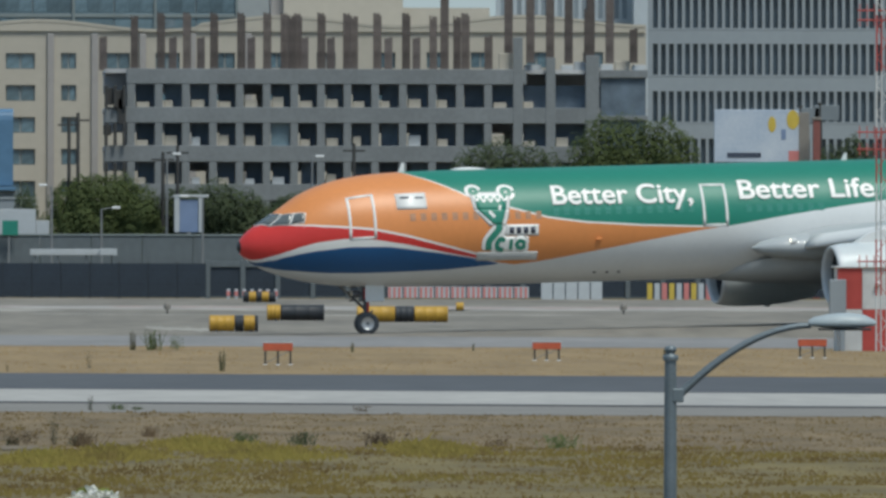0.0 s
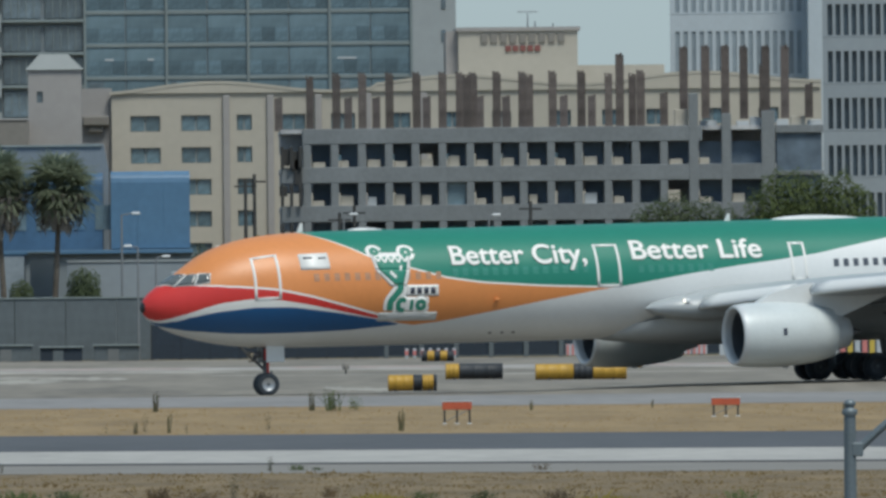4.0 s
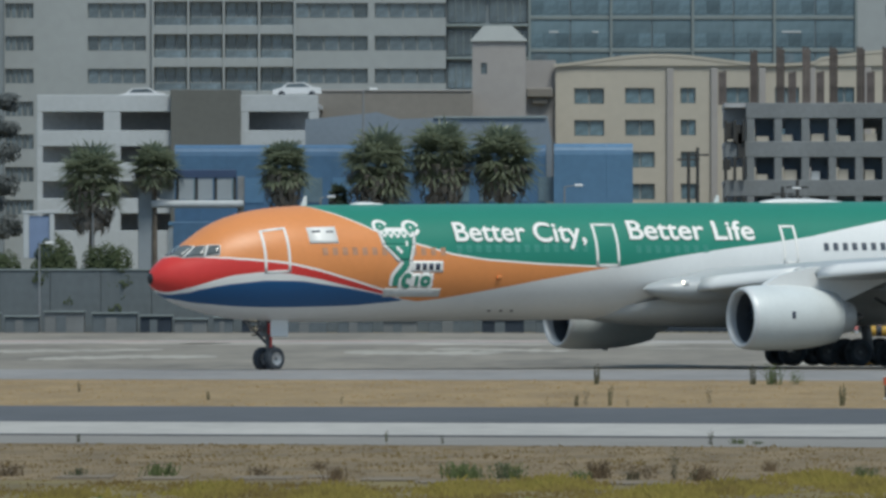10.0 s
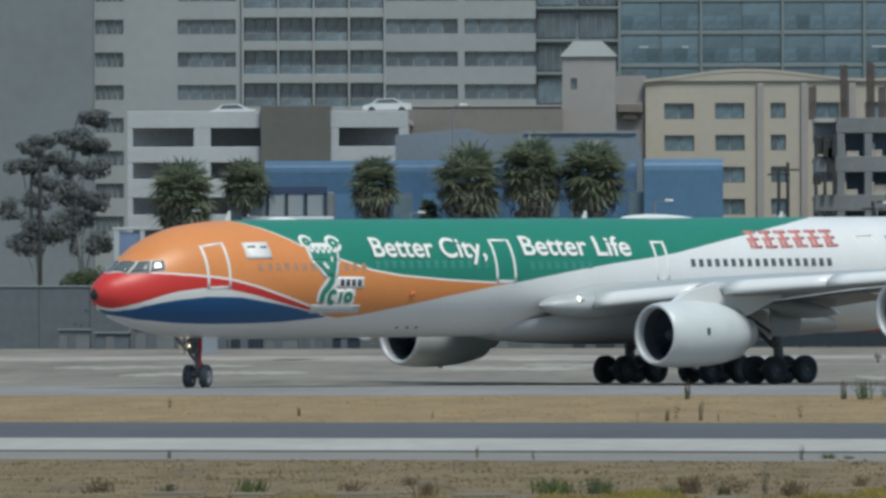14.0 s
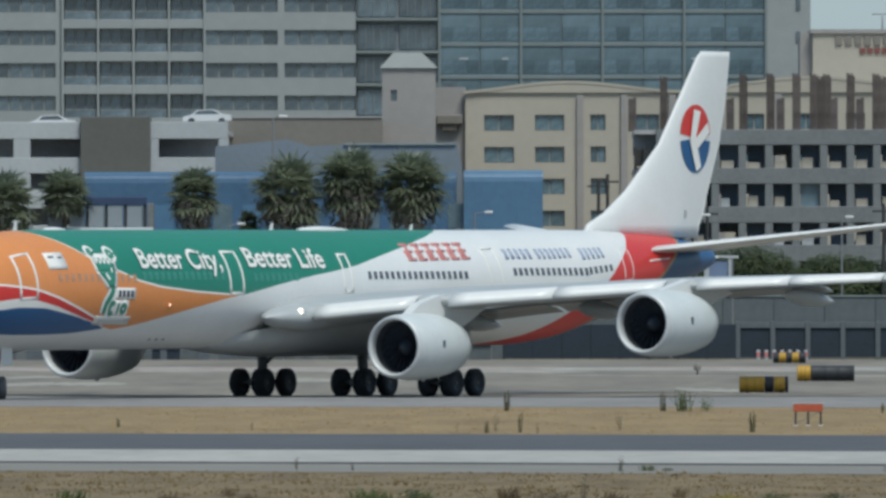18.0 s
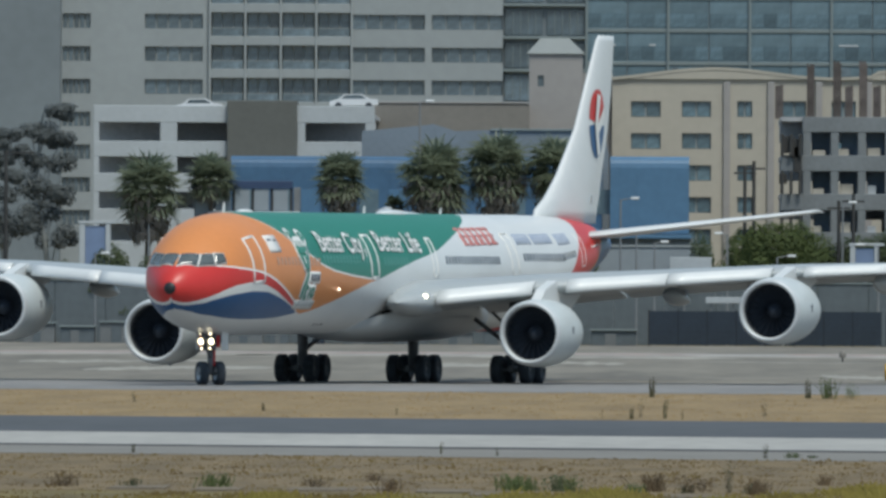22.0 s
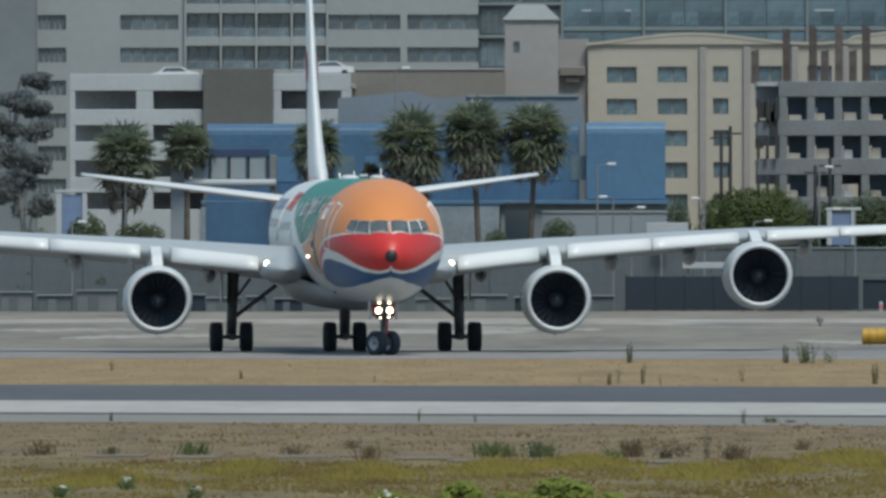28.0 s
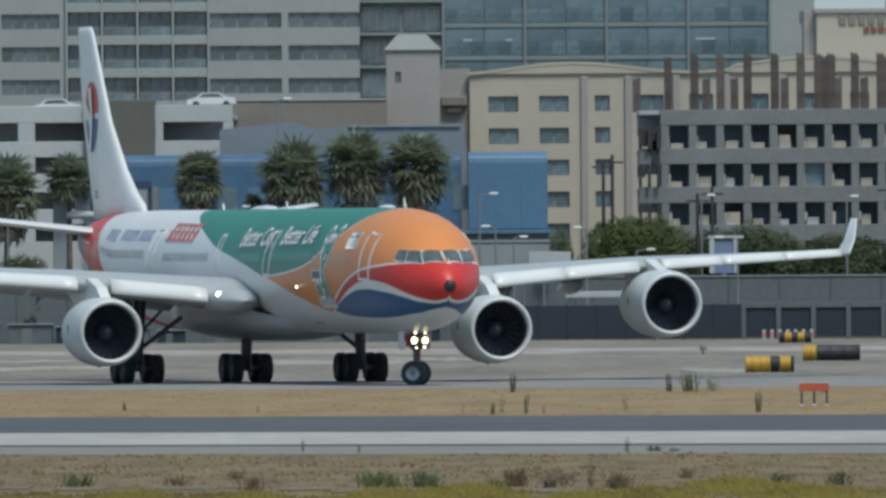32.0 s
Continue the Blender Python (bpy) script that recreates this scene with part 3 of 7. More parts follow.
# doors: painted outlines on the skin
for side in (1, -1):
    for s0, s1, a0, a1 in ((4.95, 6.3, 48.5, 97.5), (22.95, 24.25, 46.0, 91.0), (33.4, 34.25, 47.0, 87.5), (47.2, 48.4, 43, 88), (60.6, 61.6, 48, 92)):
        part("door", frame_panel(s0, s1, a0, a1, side, P_LINE, "door", 0.13 if s0 < 40 else 0.05, 2.4 if s0 < 40 else 1.0), airliner, "cabin door with a white painted outline")
    part("livery_panel", panel(7.38, 8.9, 50.7, 68.8, side, P_LINE, "livery_panel"), airliner, "white rectangle on the orange paint")
    for s0, s1, a0, a1 in ((7.6, 8.05, 55, 57), (8.35, 8.75, 56, 57.5)):
        part("panel_writing", panel(s0, s1, a0, a1, side, INK, "panel_writing", 0.04, 1, 1), airliner)
    emblem(side)
    # three small drain marks on the lower skin
    for s in (17.6, 18.25, 18.85):
        part("skin_vent", panel(s, s + 0.14, 142.5, 145, side, INK, "skin_vent", 0.02, 1, 1), airliner, "small dark vent")
    # lines of illegible lettering on the white rear body: plain bars
    for k in range(6):
        s = 39.9 + k * 1.02
        for a, b, c, d in ((0, 0.78, 0, 3), (0, 0.78, 9, 11.5), (0, 0.78, 18.5, 21), (0.3, 0.5, 0, 21), (0.02, 0.2, 9, 20)):
            part("script_bar", panel(s + a, s + b, 35 + c, 35 + d, side, INK_RED, "script_bar", 0.03, 1, 3), airliner, "red script as plain bars")
    for k in range(5):
        part("name_bar", panel(49.2 + k * 0.56, 49.46 + k * 0.56, 45, 57, side, INK_BLUE, "name_bar", 0.025, 1, 3), airliner)
    for k in range(7):
        part("name_bar", panel(52.3 + k * 0.5, 52.54 + k * 0.5, 45, 57, side, INK_BLUE, "name_bar", 0.025, 1, 3), airliner)
    for k in range(5):
        part("registration_bar", panel(56.6 + k * 0.5, 56.84 + k * 0.5, 46, 60, side, INK_BLUE, "registration_bar", 0.025, 1, 3), airliner)
    # pale keylines on the tail's red field
    part("tail_line", panel(63.7, 66.2, 71, 73, side, P_LINE, "tail_line", 0.02, 4, 1), airliner)
    # cabin windows, one object each on shared meshes
    for rows, m, a0 in (((8.0, 13, 73.5), CABIN_WARM, 0), ((15.3, 14, 70.5), CABIN_FAINT, 0), ((25.2, 8, 70), CABIN_FAINT, 0), ((35.7, 18, 67), CABIN, 0), ((49.5, 14, 67), CABIN, 0), ((56.9, 5, 69), CABIN, 0)):
        s0, count, deg = rows
        # starboard panes use a paler copy: their faint look is put into the colour
        m = CABIN_PALE if side < 0 and m is CABIN else m
        if s0 > 56 or s0 < 10:
            shared = None
        else:
            shared = panel(s0, s0 + 0.27, deg - 0, deg + 7.6, side, m, "cabin_window", 0.006 if m is CABIN_FAINT else 0.014, 1, 2)
        for k in range(count):
            if shared:
                part("cabin_window", shared, airliner, "", pose(-0.533 * k, 0, 0))
            else:
                part("cabin_window", panel(s0 + 0.533 * k, s0 + 0.533 * k + 0.27, deg, deg + 7.6, side, m, "cabin_window", 0.006 if s0 < 10 else 0.014, 1, 2), airliner)

wrap_text("Better City,", 15.3, 22.5, 66.5, 1, 1.5, 0.03, P_LINE, airliner, "hand-drawn white slogan on green")
wrap_text("Better Life", 24.9, 31.9, 63.5, 1, 1.5, 0.03, P_LINE, airliner, "hand-drawn white slogan on green")
wrap_text("Better City,", 29.6, 23.2, 62, -1, 1.4, 0.03, P_LINE, airliner, "hand-drawn white slogan on green")
wrap_text("Better Life", 21.7, 15.4, 62, -1, 1.4, 0.03, P_LINE, airliner, "hand-drawn white slogan on green")

# crown antennas and the satellite dome
for s, h in ((8.2, 0.42), (31.0, 0.36), (44.0, 0.3)):
    part("antenna", shaped("antenna", [(-s, 0.03, 7.85), (-s - 0.36, 0.03, 7.85), (-s - 0.36, 0.02, 7.95 + h), (-s - 0.24, 0.02, 7.95 + h), (-s, -0.03, 7.85), (-s - 0.36, -0.03, 7.85), (-s - 0.36, -0.02, 7.95 + h), (-s - 0.24, -0.02, 7.95 + h)],
                           [(0, 1, 2, 3), (7, 6, 5, 4), (0, 3, 7, 4), (3, 2, 6, 7), (2, 1, 5, 6)], P_WHITE), airliner, "white blade antenna")
part("satellite_dome", pod("satellite_dome", 10.9, 12.8, 0, 7.95, 0.36, P_WHITE, 0.34), airliner, "low white dome")
part("satellite_dome", pod("satellite_dome", 33.5, 38.5, 0, 7.93, 0.5, P_WHITE, 0.42), airliner, "low white dome")

# belly fairing round the wing root
vs, fs = [], []
secs = [(23.5, 0.3, 2.36, 0.3), (25, 1.7, 2.15, 0.8), (27, 2.75, 1.98, 1.35), (29.5, 3.2, 1.87, 1.7), (34, 3.3, 1.84, 1.8), (40, 3.2, 1.86, 1.75), (43, 2.8, 2.0, 1.3), (46, 1.8, 2.25, 0.7), (48.5, 0.4, 2.45, 0.3)]
for s, w, z, hgt in secs:
    for k in range(17):
        q = math.pi * (k / 16)
        vs.append((-s, w * math.cos(q), z + hgt - hgt * (abs(math.sin(q)) ** 0.75)))
for i in range(len(secs) - 1):
    for k in range(16):
        fs.append((i * 17 + k, (i + 1) * 17 + k, (i + 1) * 17 + k + 1, i * 17 + k + 1))
part("belly_fairing", shaped("belly_fairing", vs, fs, P_GREY, None, True), airliner, "light grey belly fairing")

# wings, with slats and flaps let out
for side in (1, -1):
    ys = (2.0, 3.4, 6, 9.2, 12, 16, 19, 23, 27, 31)
    st = [(side * y, lead(y), wing_z(y), trail(y) - lead(y), float(np.interp(y, (2, 10, 31), (0.125, 0.11, 0.1)))) for y in ys]
    wing = part("wing", loft_wing("wing", st, P_GREY), airliner, "swept light grey wing")
    part("wing_root", pod("wing_root", 25.2, 33.5, side * 3.35, 3.75, 1.25, P_GREY, 0.55), wing, "rounded wing root fairing")
    for y0, y1 in ((4.6, 8.5), (9.9, 14.0), (14.05, 18.3), (19.7, 23.3), (23.35, 27), (27.05, 30.4)):
        part("slat", slat_mesh(y0, y1, side, P_WHITE), wing, "white extended slat")
    for y0, y1 in ((3.3, 9.9), (10.1, 17.5), (17.7, 22.5)):
        part("flap", flap_mesh(y0, y1, side, P_GREY), wing)
    for y in (6.4, 12.6, 16.4, 22.0):
        part("flap_track_fairing", pod("flap_track_fairing", trail(y) - 2.9, trail(y) + 1.9, side * y, wing_z(y) - 0.55, 0.34, P_GREY, 1.3, 0.35), wing)
    wl = [(5.72, lead(31) + 0.1, 0), (6.4, lead(31) + 0.75, 0.45), (7.4, lead(31) + 1.75, 0.85)]
    vs, fs = [], []
    for z, s, dy in wl:
        ch = 2.4 - (z - 5.72) * 0.75
        for x, h in airfoil(8, 0.07):
            vs.append((-(s + x * ch), side * (31 + dy) + h * ch, z))
    n = len(airfoil(8))
    for i in range(2):
        for k in range(n):
            fs.append((i * n + k, i * n + (k + 1) % n, (i + 1) * n + (k + 1) % n, (i + 1) * n + k))
    fs.append(tuple(2 * n + k for k in range(n)))
    part("winglet", shaped("winglet", vs, fs, P_WHITE, None, True), wing, "upturned white winglet")
    for s, y, z in ((27.3, 9.2, 2.36), (33.85, 19.05, 3.44)):
        engine(airliner, s, side * y, z, "pale grey-white engine nacelle with a bare metal lip")
        part("pylon", pylon_mesh(s, side * y, z), airliner, "engine pylon under the wing")
    # tailplane
    st = [(side * y, float(np.interp(y, (0.8, 11.2), (63.6, 71.9))), float(np.interp(y, (0.8, 11.2), (6.8, 8.2))), float(np.interp(y, (0.8, 11.2), (6.6, 2.6))), 0.065) for y in (0.8, 3, 6, 9, 11.2)]
    tp = part("tailplane", loft_wing("tailplane", st, P_WHITE), airliner, "white tailplane")
    # landing lamp in the wing root
    lamp = part("landing_lamp", lathe("landing_lamp", [(-0.3, 0.15), (-0.6, 0.14), (-0.6, 0.0)], P_WHITE, 16), airliner, "wing-root lamp housing", pose(-26.62, side * 4.25, 4.05))
    part("lit_lens", lathe("lit_lens", [(-0.33, 0.01), (-0.35, 0.13)], LAMP_DIM, 16), lamp, "lit lamp")
    lamp = part("turnoff_lamp", lathe("turnoff_lamp", [(-0.45, 0.075), (-0.7, 0.07), (-0.7, 0.0)], P_ORANGE, 16), airliner, "side lamp housing", pose(-17.0, side * 2.82, 4.4))
    part("lit_lens", lathe("lit_lens", [(-0.6, 0.01), (-0.62, 0.07)], LAMP_DIM, 16), lamp, "lit lamp")

# fin and rudder with the round tail mark
st = [(7.6, 60.6, 0, 11.6, 0.075), (8.25, 61.2, 0, 11.2, 0.075), (8.85, 62.9, 0, 9.9, 0.08), (9.95, 65.0, 0, 8.25, 0.082), (12.3, 68.3, 0, 6.1, 0.085), (14.4, 70.15, 0, 4.9, 0.088), (16.7, 72.15, 0, 3.35, 0.09), (17.0, 72.6, 0, 2.9, 0.075)]
part("fin", loft_wing("fin", st, P_WHITE, True), airliner, "tall white fin")
part("rudder_joint", box_mesh("rudder_joint", -70.6, -70.56, -0.3, 0.3, 8.6, 9.0, P_GREY), airliner)


def fin_half(s, z):
    """Half the fin's thickness at a place."""
    zs = [q[0] for q in st]
    le, ch, th = (float(np.interp(z, zs, [q[k] for q in st])) for k in (1, 3, 4))
    x = min(1, max(0, (s - le) / ch))
    return ch * 5 * th * (0.2969 * math.sqrt(x) - 0.126 * x - 0.3516 * x * x + 0.2843 * x**3 - 0.1036 * x**4)


def fin_disc(side, r0, r1, a0, a1, m, name, out):
    """A ring sector on the fin's side; degrees anticlockwise as seen from port."""
    vs, fs, n = [], [], 24
    for i in range(n + 1):
        a = radians(a0 + (a1 - a0) * i / n)
        for r in (r0, r1):
            dx, dz = r * math.cos(a), r * math.sin(a)
            vs.append((-71.65 - dx, side * (fin_half(71.65 + dx, 12.58 + dz * 1.06) + out), 12.58 + dz * 1.06))
    for i in range(n):
        q = (2 * i, 2 * i + 1, 2 * i + 3, 2 * i + 2)
        fs.append(q)
    return part(name, shaped(name, vs, fs, m), airliner, "plain shape of the round tail mark")


for side in (1, -1):
    fin_disc(side, 0.0, 1.62, 8, 172, P_RED, "tail_mark", 0.03)
    fin_disc(side, 0.0, 1.62, 184, 356, P_BLUE, "tail_mark", 0.03)
    for q in ([(-0.28, 1.4), (0.4, 1.3), (-0.1, 0.05), (-0.72, -0.15)], [(-0.72, -0.15), (-0.1, 0.05), (0.55, -1.35), (0.0, -1.55)], [(-0.3, -0.1), (1.2, 0.8), (1.42, 0.3), (0.15, -0.45)]):
        vs = [(-71.65 - dx, side * (fin_half(71.65 + dx, 12.58 + dz * 1.06) + 0.09), 12.58 + dz * 1.06) for dx, dz in q]
        part("tail_mark_bird", shaped("tail_mark_bird", vs, [(0, 1, 2, 3)], P_LINE), airliner, "white shape on the tail mark")

# nose gear
nose_gear = part("nose_gear", tube("nose_gear", (0, 0, 0.55), (0, 0, 2.6), 0.13, 0.16, STRUT), airliner, "steel nose leg", pose(-6.44, 0, 0))
part("drag_brace", tube("drag_brace", (0, 0, 1.2), (1.4, 0, 2.5), 0.07, 0.08, STRUT), nose_gear)
for sgn in (1, -1):
    part("gear_door", box_mesh("gear_door", -0.75, 0.2, sgn * 0.6 - 0.03, sgn * 0.6 + 0.03, 1.62, 2.5, P_WHITE, 0.02), nose_gear, "white nose gear door")
    part("torque_link", tube("torque_link", (-0.15, sgn * 0.1, 0.7), (-0.3, 0, 1.2), 0.05, 0.05, STRUT), nose_gear)
part("leg_actuator", tube("leg_actuator", (-0.05, 0.16, 0.9), (-0.05, 0.16, 2.4), 0.06, 0.06, P_RED, 10), nose_gear, "red painted actuator")
part("leg_box", box_mesh("leg_box", 0.2, 0.3, -0.35, 0.35, 1.62, 2.42, STRUT, 0.05), nose_gear, "dark lamp mounting box")
part("light_bracket", box_mesh("light_bracket", 0.12, 0.2, -0.5, 0.5, 1.75, 2.3, P_RED, 0.02), nose_gear, "red-painted lamp bracket")
for y, z, r in ((0.25, 2.02, 0.155), (-0.25, 2.02, 0.155), (0.22, 2.38, 0.07), (-0.22, 2.38, 0.07), (0.2, 1.72, 0.055), (-0.18, 1.7, 0.05)):
    lamp = part("taxi_lamp", lathe("taxi_lamp", [(0.06, r), (-r * 2.2, r * 0.95), (-r * 2.2, 0)], STRUT, 16), nose_gear, "round lamp housing", pose(0.75, y, z))
    part("lit_lens", lathe("lit_lens", [(0.08 - r * 1.4, 0.01), (0.06 - r * 1.4, r * 0.95)], LAMP, 16), lamp, "lit lamp lens")
nose_axle = part("nose_axle", tube("nose_axle", (0, -0.55, 0), (0, 0.55, 0), 0.08, 0.08, STRUT), nose_gear, "", pose(0, 0, 0.56))
NOSE_WHEEL, MAIN_WHEEL = wheel_mesh(0.56, 0.4, RIM), wheel_mesh(0.69, 0.52, RIM_DARK)
nose_wheels = [part("wheel", NOSE_WHEEL, nose_gear, "black tyre on a pale rim", pose(0, sgn * 0.4, 0.56)) for sgn in (1, -1)]

# main gear: two wing bogies and the centre one
main_wheels = []
for y, s, top in ((5.35, 39.1, 4.0), (-5.35, 39.1, 4.0), (0, 39.8, 2.4)):
    g = part("main_gear", tube("main_gear", (0, 0, 0.6), (0.25, -0.1 * (y > 0) + 0.1 * (y < 0), top), 0.24, 0.28, STRUT, 14), airliner, "steel main leg", pose(-s, y, -0.126))
    part("bogie_beam", box_mesh("bogie_beam", -1.25, 1.25, -0.14, 0.14, 0.55, 0.85, STRUT, 0.04), g)
    if y:
        sg = 1 if y > 0 else -1
        part("side_brace", tube("side_brace", (0, 0, 1.5), (0.2, -sg * 2.1, 3.1), 0.1, 0.1, STRUT), g)
        part("gear_door", box_mesh("gear_door", -1.0, 1.0, sg * 0.45 - 0.03, sg * 0.45 + 0.03, 2.3, 4.0, P_GREY, 0.03), g, "grey leg door")
        part("retraction_link", tube("retraction_link", (0, 0, 2.2), (1.6, -sg * 0.8, 3.4), 0.07, 0.07, STRUT), g)
    for dx in (1.0, -1.0):
        part("axle", tube("axle", (dx, -0.9, 0.69), (dx, 0.9, 0.69), 0.09, 0.09, STRUT), g)
        for sgn in (1, -1):
            main_wheels.append(part("wheel", MAIN_WHEEL, g, "", pose(dx, sgn * 0.7, 0.69)))

# ---- ground: one sheet, flat airfield falling to a road before the camera's hill ----
SLOPE = -0.42
M_GROUND = mat("dry_field_soil", (0.17, 0.125, 0.065), 0.95, vary=0.3, scale=6, fine=20, bump=0.3, tint=(0.22, 0.175, 0.08))
M_APRON = mat("worn_taxiway_concrete", (0.16, 0.142, 0.116), 0.85, vary=0.2, scale=9, fine=6, tint=(0.204, 0.181, 0.147), stretch=(1, 0.1, 1))
M_TAXI_EDGE = mat("lilac_grey_asphalt_margin", (0.20, 0.192, 0.185), 0.9, vary=0.1, scale=8, fine=8, tint=(0.23, 0.22, 0.212), stretch=(1, 0.15, 1))
M_RUNWAY = mat("dark_runway_asphalt", (0.074, 0.077, 0.083), 0.85, vary=0.12, scale=10, fine=8, stretch=(1, 0.2, 1))
M_SHOULDER = mat("pale_concrete_strip", (0.36, 0.345, 0.32), 0.85, vary=0.12, scale=6, fine=8, stretch=(1, 0.15, 1))
M_EDGE = mat("grey_gravel_edge", (0.20, 0.188, 0.17), 0.95, vary=0.12, scale=3, fine=14, bump=0.4)
M_PATCH = mat("pale_curb_and_reflection", (0.30, 0.28, 0.24), 0.85, vary=0.2, scale=5, fine=6, stretch=(1, 0.12, 1))
M_LINE_PALE = mat("pale_far_concrete", (0.33, 0.305, 0.28), 0.85, vary=0.18, scale=5, fine=6, stretch=(1, 0.12, 1))
M_TRACK = mat("pale_dirt_track", (0.165, 0.13, 0.086), 0.95, vary=0.2, scale=2, fine=10, bump=0.4)
M_ROAD = mat("road_asphalt", (0.06, 0.06, 0.062), 0.85, vary=0.15, scale=4)

prof_g = [(-400, 2.3), (-40, 2.3), (4, 2.3), (30, 1.9), (70, 0.6), (100, 0.1), (128, -1.5), (150, -5.8), (158, -6.0), (204, -6.0), (209, -5.8), (222, -0.3), (228, 0.0)]
prof_g += [(y, 0.0) for y in (240, 280, 330, 400, 500, 700, 1000, 1400, 2200, 4600)]
xs = [-4600, -1500, -500, -200, -90, -45, -20, 0, 20, 45, 90, 200, 500, 1500, 4600]
vs = [(x, y, z) for y, z in prof_g for x in xs]
n = len(xs)
fs = [(j * n + i, j * n + i + 1, (j + 1) * n + i + 1, (j + 1) * n + i) for j in range(len(prof_g) - 1) for i in range(n - 1)]
thing("ground", "dry open airfield ground with tan soil", "ground", kind="structure", data=shaped("ground", vs, fs, M_GROUND, None, True))


def band(name, label, category, y0, y1, z, m, x0=-420, x1=420, wave=0.0, slope=SLOPE, kind="structure"):
    """A sheet of paving with its near and far edges across the view, as a thin slab."""
    rnd = random.Random(name)
    cuts = [x0 + (x1 - x0) * i / 60 for i in range(61)] if wave else [x0, x1]
    near = [(x, y0 + slope * x + rnd.uniform(-wave, wave)) for x in cuts]
    far = [(x, y1 + slope * x + rnd.uniform(-wave, wave)) for x in cuts]
    k = len(cuts)
    vs = [(x, y, z) for x, y in near] + [(x, y, z) for x, y in far] + [(x, y, z - 0.2) for x, y in near]
    fs = [(i, i + 1, k + i + 1, k + i) for i in range(k - 1)] + [(2 * k + i, 2 * k + i + 1, i + 1, i) for i in range(k - 1)]
    return thing(name, label, category, kind=kind, data=shaped(name, vs, fs, m))


band("apron", "worn grey taxiway concrete with pale patches", "taxiway", 628, 1282, 0.02, M_APRON, wave=1.5, slope=-0.28)


def taxiway_crown():
    """The taxiway climbs gently towards +x where it leaves the apron."""
    xs_ = [14 + 4 * i for i in range(48)]
    across = ((694, 0), (700, 0.06), (706, 0.5), (712, 1), (742, 1), (752, 0.5), (764, 0.06), (772, 0))
    rise = lambda x: float(np.interp(x, (16, 28, 39, 50, 80, 150, 202), (0, 0.27, 0.46, 0.78, 1.3, 1.3, 0)))
    vs_ = [(x, y, 0.0 + rise(x) * k if 0 < k else -0.05) for x in xs_ for y, k in across]
    n_ = len(across)
    fs_ = [(i * n_ + j, (i + 1) * n_ + j, (i + 1) * n_ + j + 1, i * n_ + j + 1) for i in range(len(xs_) - 1) for j in range(n_ - 1)]
    thing("taxiway_rise", "gently climbing stretch of worn taxiway concrete", "taxiway", kind="structure", data=shaped("taxiway_rise", vs_, fs_, M_APRON, None, True))


taxiway_crown()
M_STRAW = mat("dry_straw_verge", (0.215, 0.146, 0.067), 0.95, vary=0.12, scale=2.5, fine=7, tint=(0.265, 0.184, 0.088), stretch=(1, 0.09, 1))
M_BROWN = mat("brown_weedy_soil", (0.13, 0.09, 0.044), 0.95, vary=0.2, scale=1.6, fine=6, tint=(0.178, 0.127, 0.063), stretch=(1, 0.2, 1))
M_OLIVE_FIELD = mat("yellow_green_field", (0.115, 0.082, 0.034), 0.95, vary=0.2, scale=1.8, fine=6, tint=(0.165, 0.128, 0.042), stretch=(1, 0.22, 1))
band("verge", "dry straw-coloured verge between runway and taxiway", "verge", 486, 640, 0.012, M_STRAW, wave=1.0, slope=-0.36)
band("brown_field", "brown weedy ground beside the gravel edge", "field", 300, 372, 0.01, M_BROWN, x0=-120, x1=120, wave=3.0, slope=-0.3)
band("green_field", "yellow-green weedy ground", "field", 229, 304, 0.006, M_OLIVE_FIELD, x0=-120, x1=120, wave=0.8, slope=0)
band("taxiway_margin", "lilac-grey asphalt margin beside dry grass", "taxiway", 629, 706, 0.024, M_TAXI_EDGE, wave=3, slope=-0.28)
band("runway", "dark asphalt runway", "runway", 427, 484, 0.03, M_RUNWAY)
band("concrete_strip", "pale concrete strip along the runway", "pavement", 391, 426.9, 0.035, M_SHOULDER, wave=0.4)
band("edge_joint", "dark joint along the concrete strip", "pavement", 388.9, 391.2, 0.04, M_ROAD, wave=0.9)
band("gravel_edge", "grey gravel edge beside dry grass", "pavement", 368, 390.9, 0.02, M_EDGE, wave=2.0)
band("road", "asphalt road below the field", "road", 160, 202, -5.97, M_ROAD, slope=0)


band("pale_line", "pale worn line across the far concrete", "marking", 1040, 1098, 0.025, M_LINE_PALE, x0=-75, x1=75, wave=6, slope=-0.1)


def streak(x0, x1, y0, y1, m, label):
    """A streak: a long thin sheet with ragged, tapering ends."""
    rnd = random.Random(x0 * 7 + y0)
    k, vs = 26, []
    for i in range(k + 1):
        t = i / k
        w = (y1 - y0) / 2 * min(1, 2.6 * math.sin(math.pi * t) ** 0.7) * rnd.uniform(0.45, 1.15)
        c = (y0 + y1) / 2 + (y1 - y0) * 0.3 * math.sin(3 * t + x0)
        x = x0 + (x1 - x0) * t
        vs += [(x, c - w, 0.028), (x, c + w, 0.028)]
    fs = [(2 * i, 2 * i + 2, 2 * i + 3, 2 * i + 1) for i in range(k)]
    return thing("apron_streak", label, "marking", kind="structure", data=shaped("apron_streak", vs, fs, m))


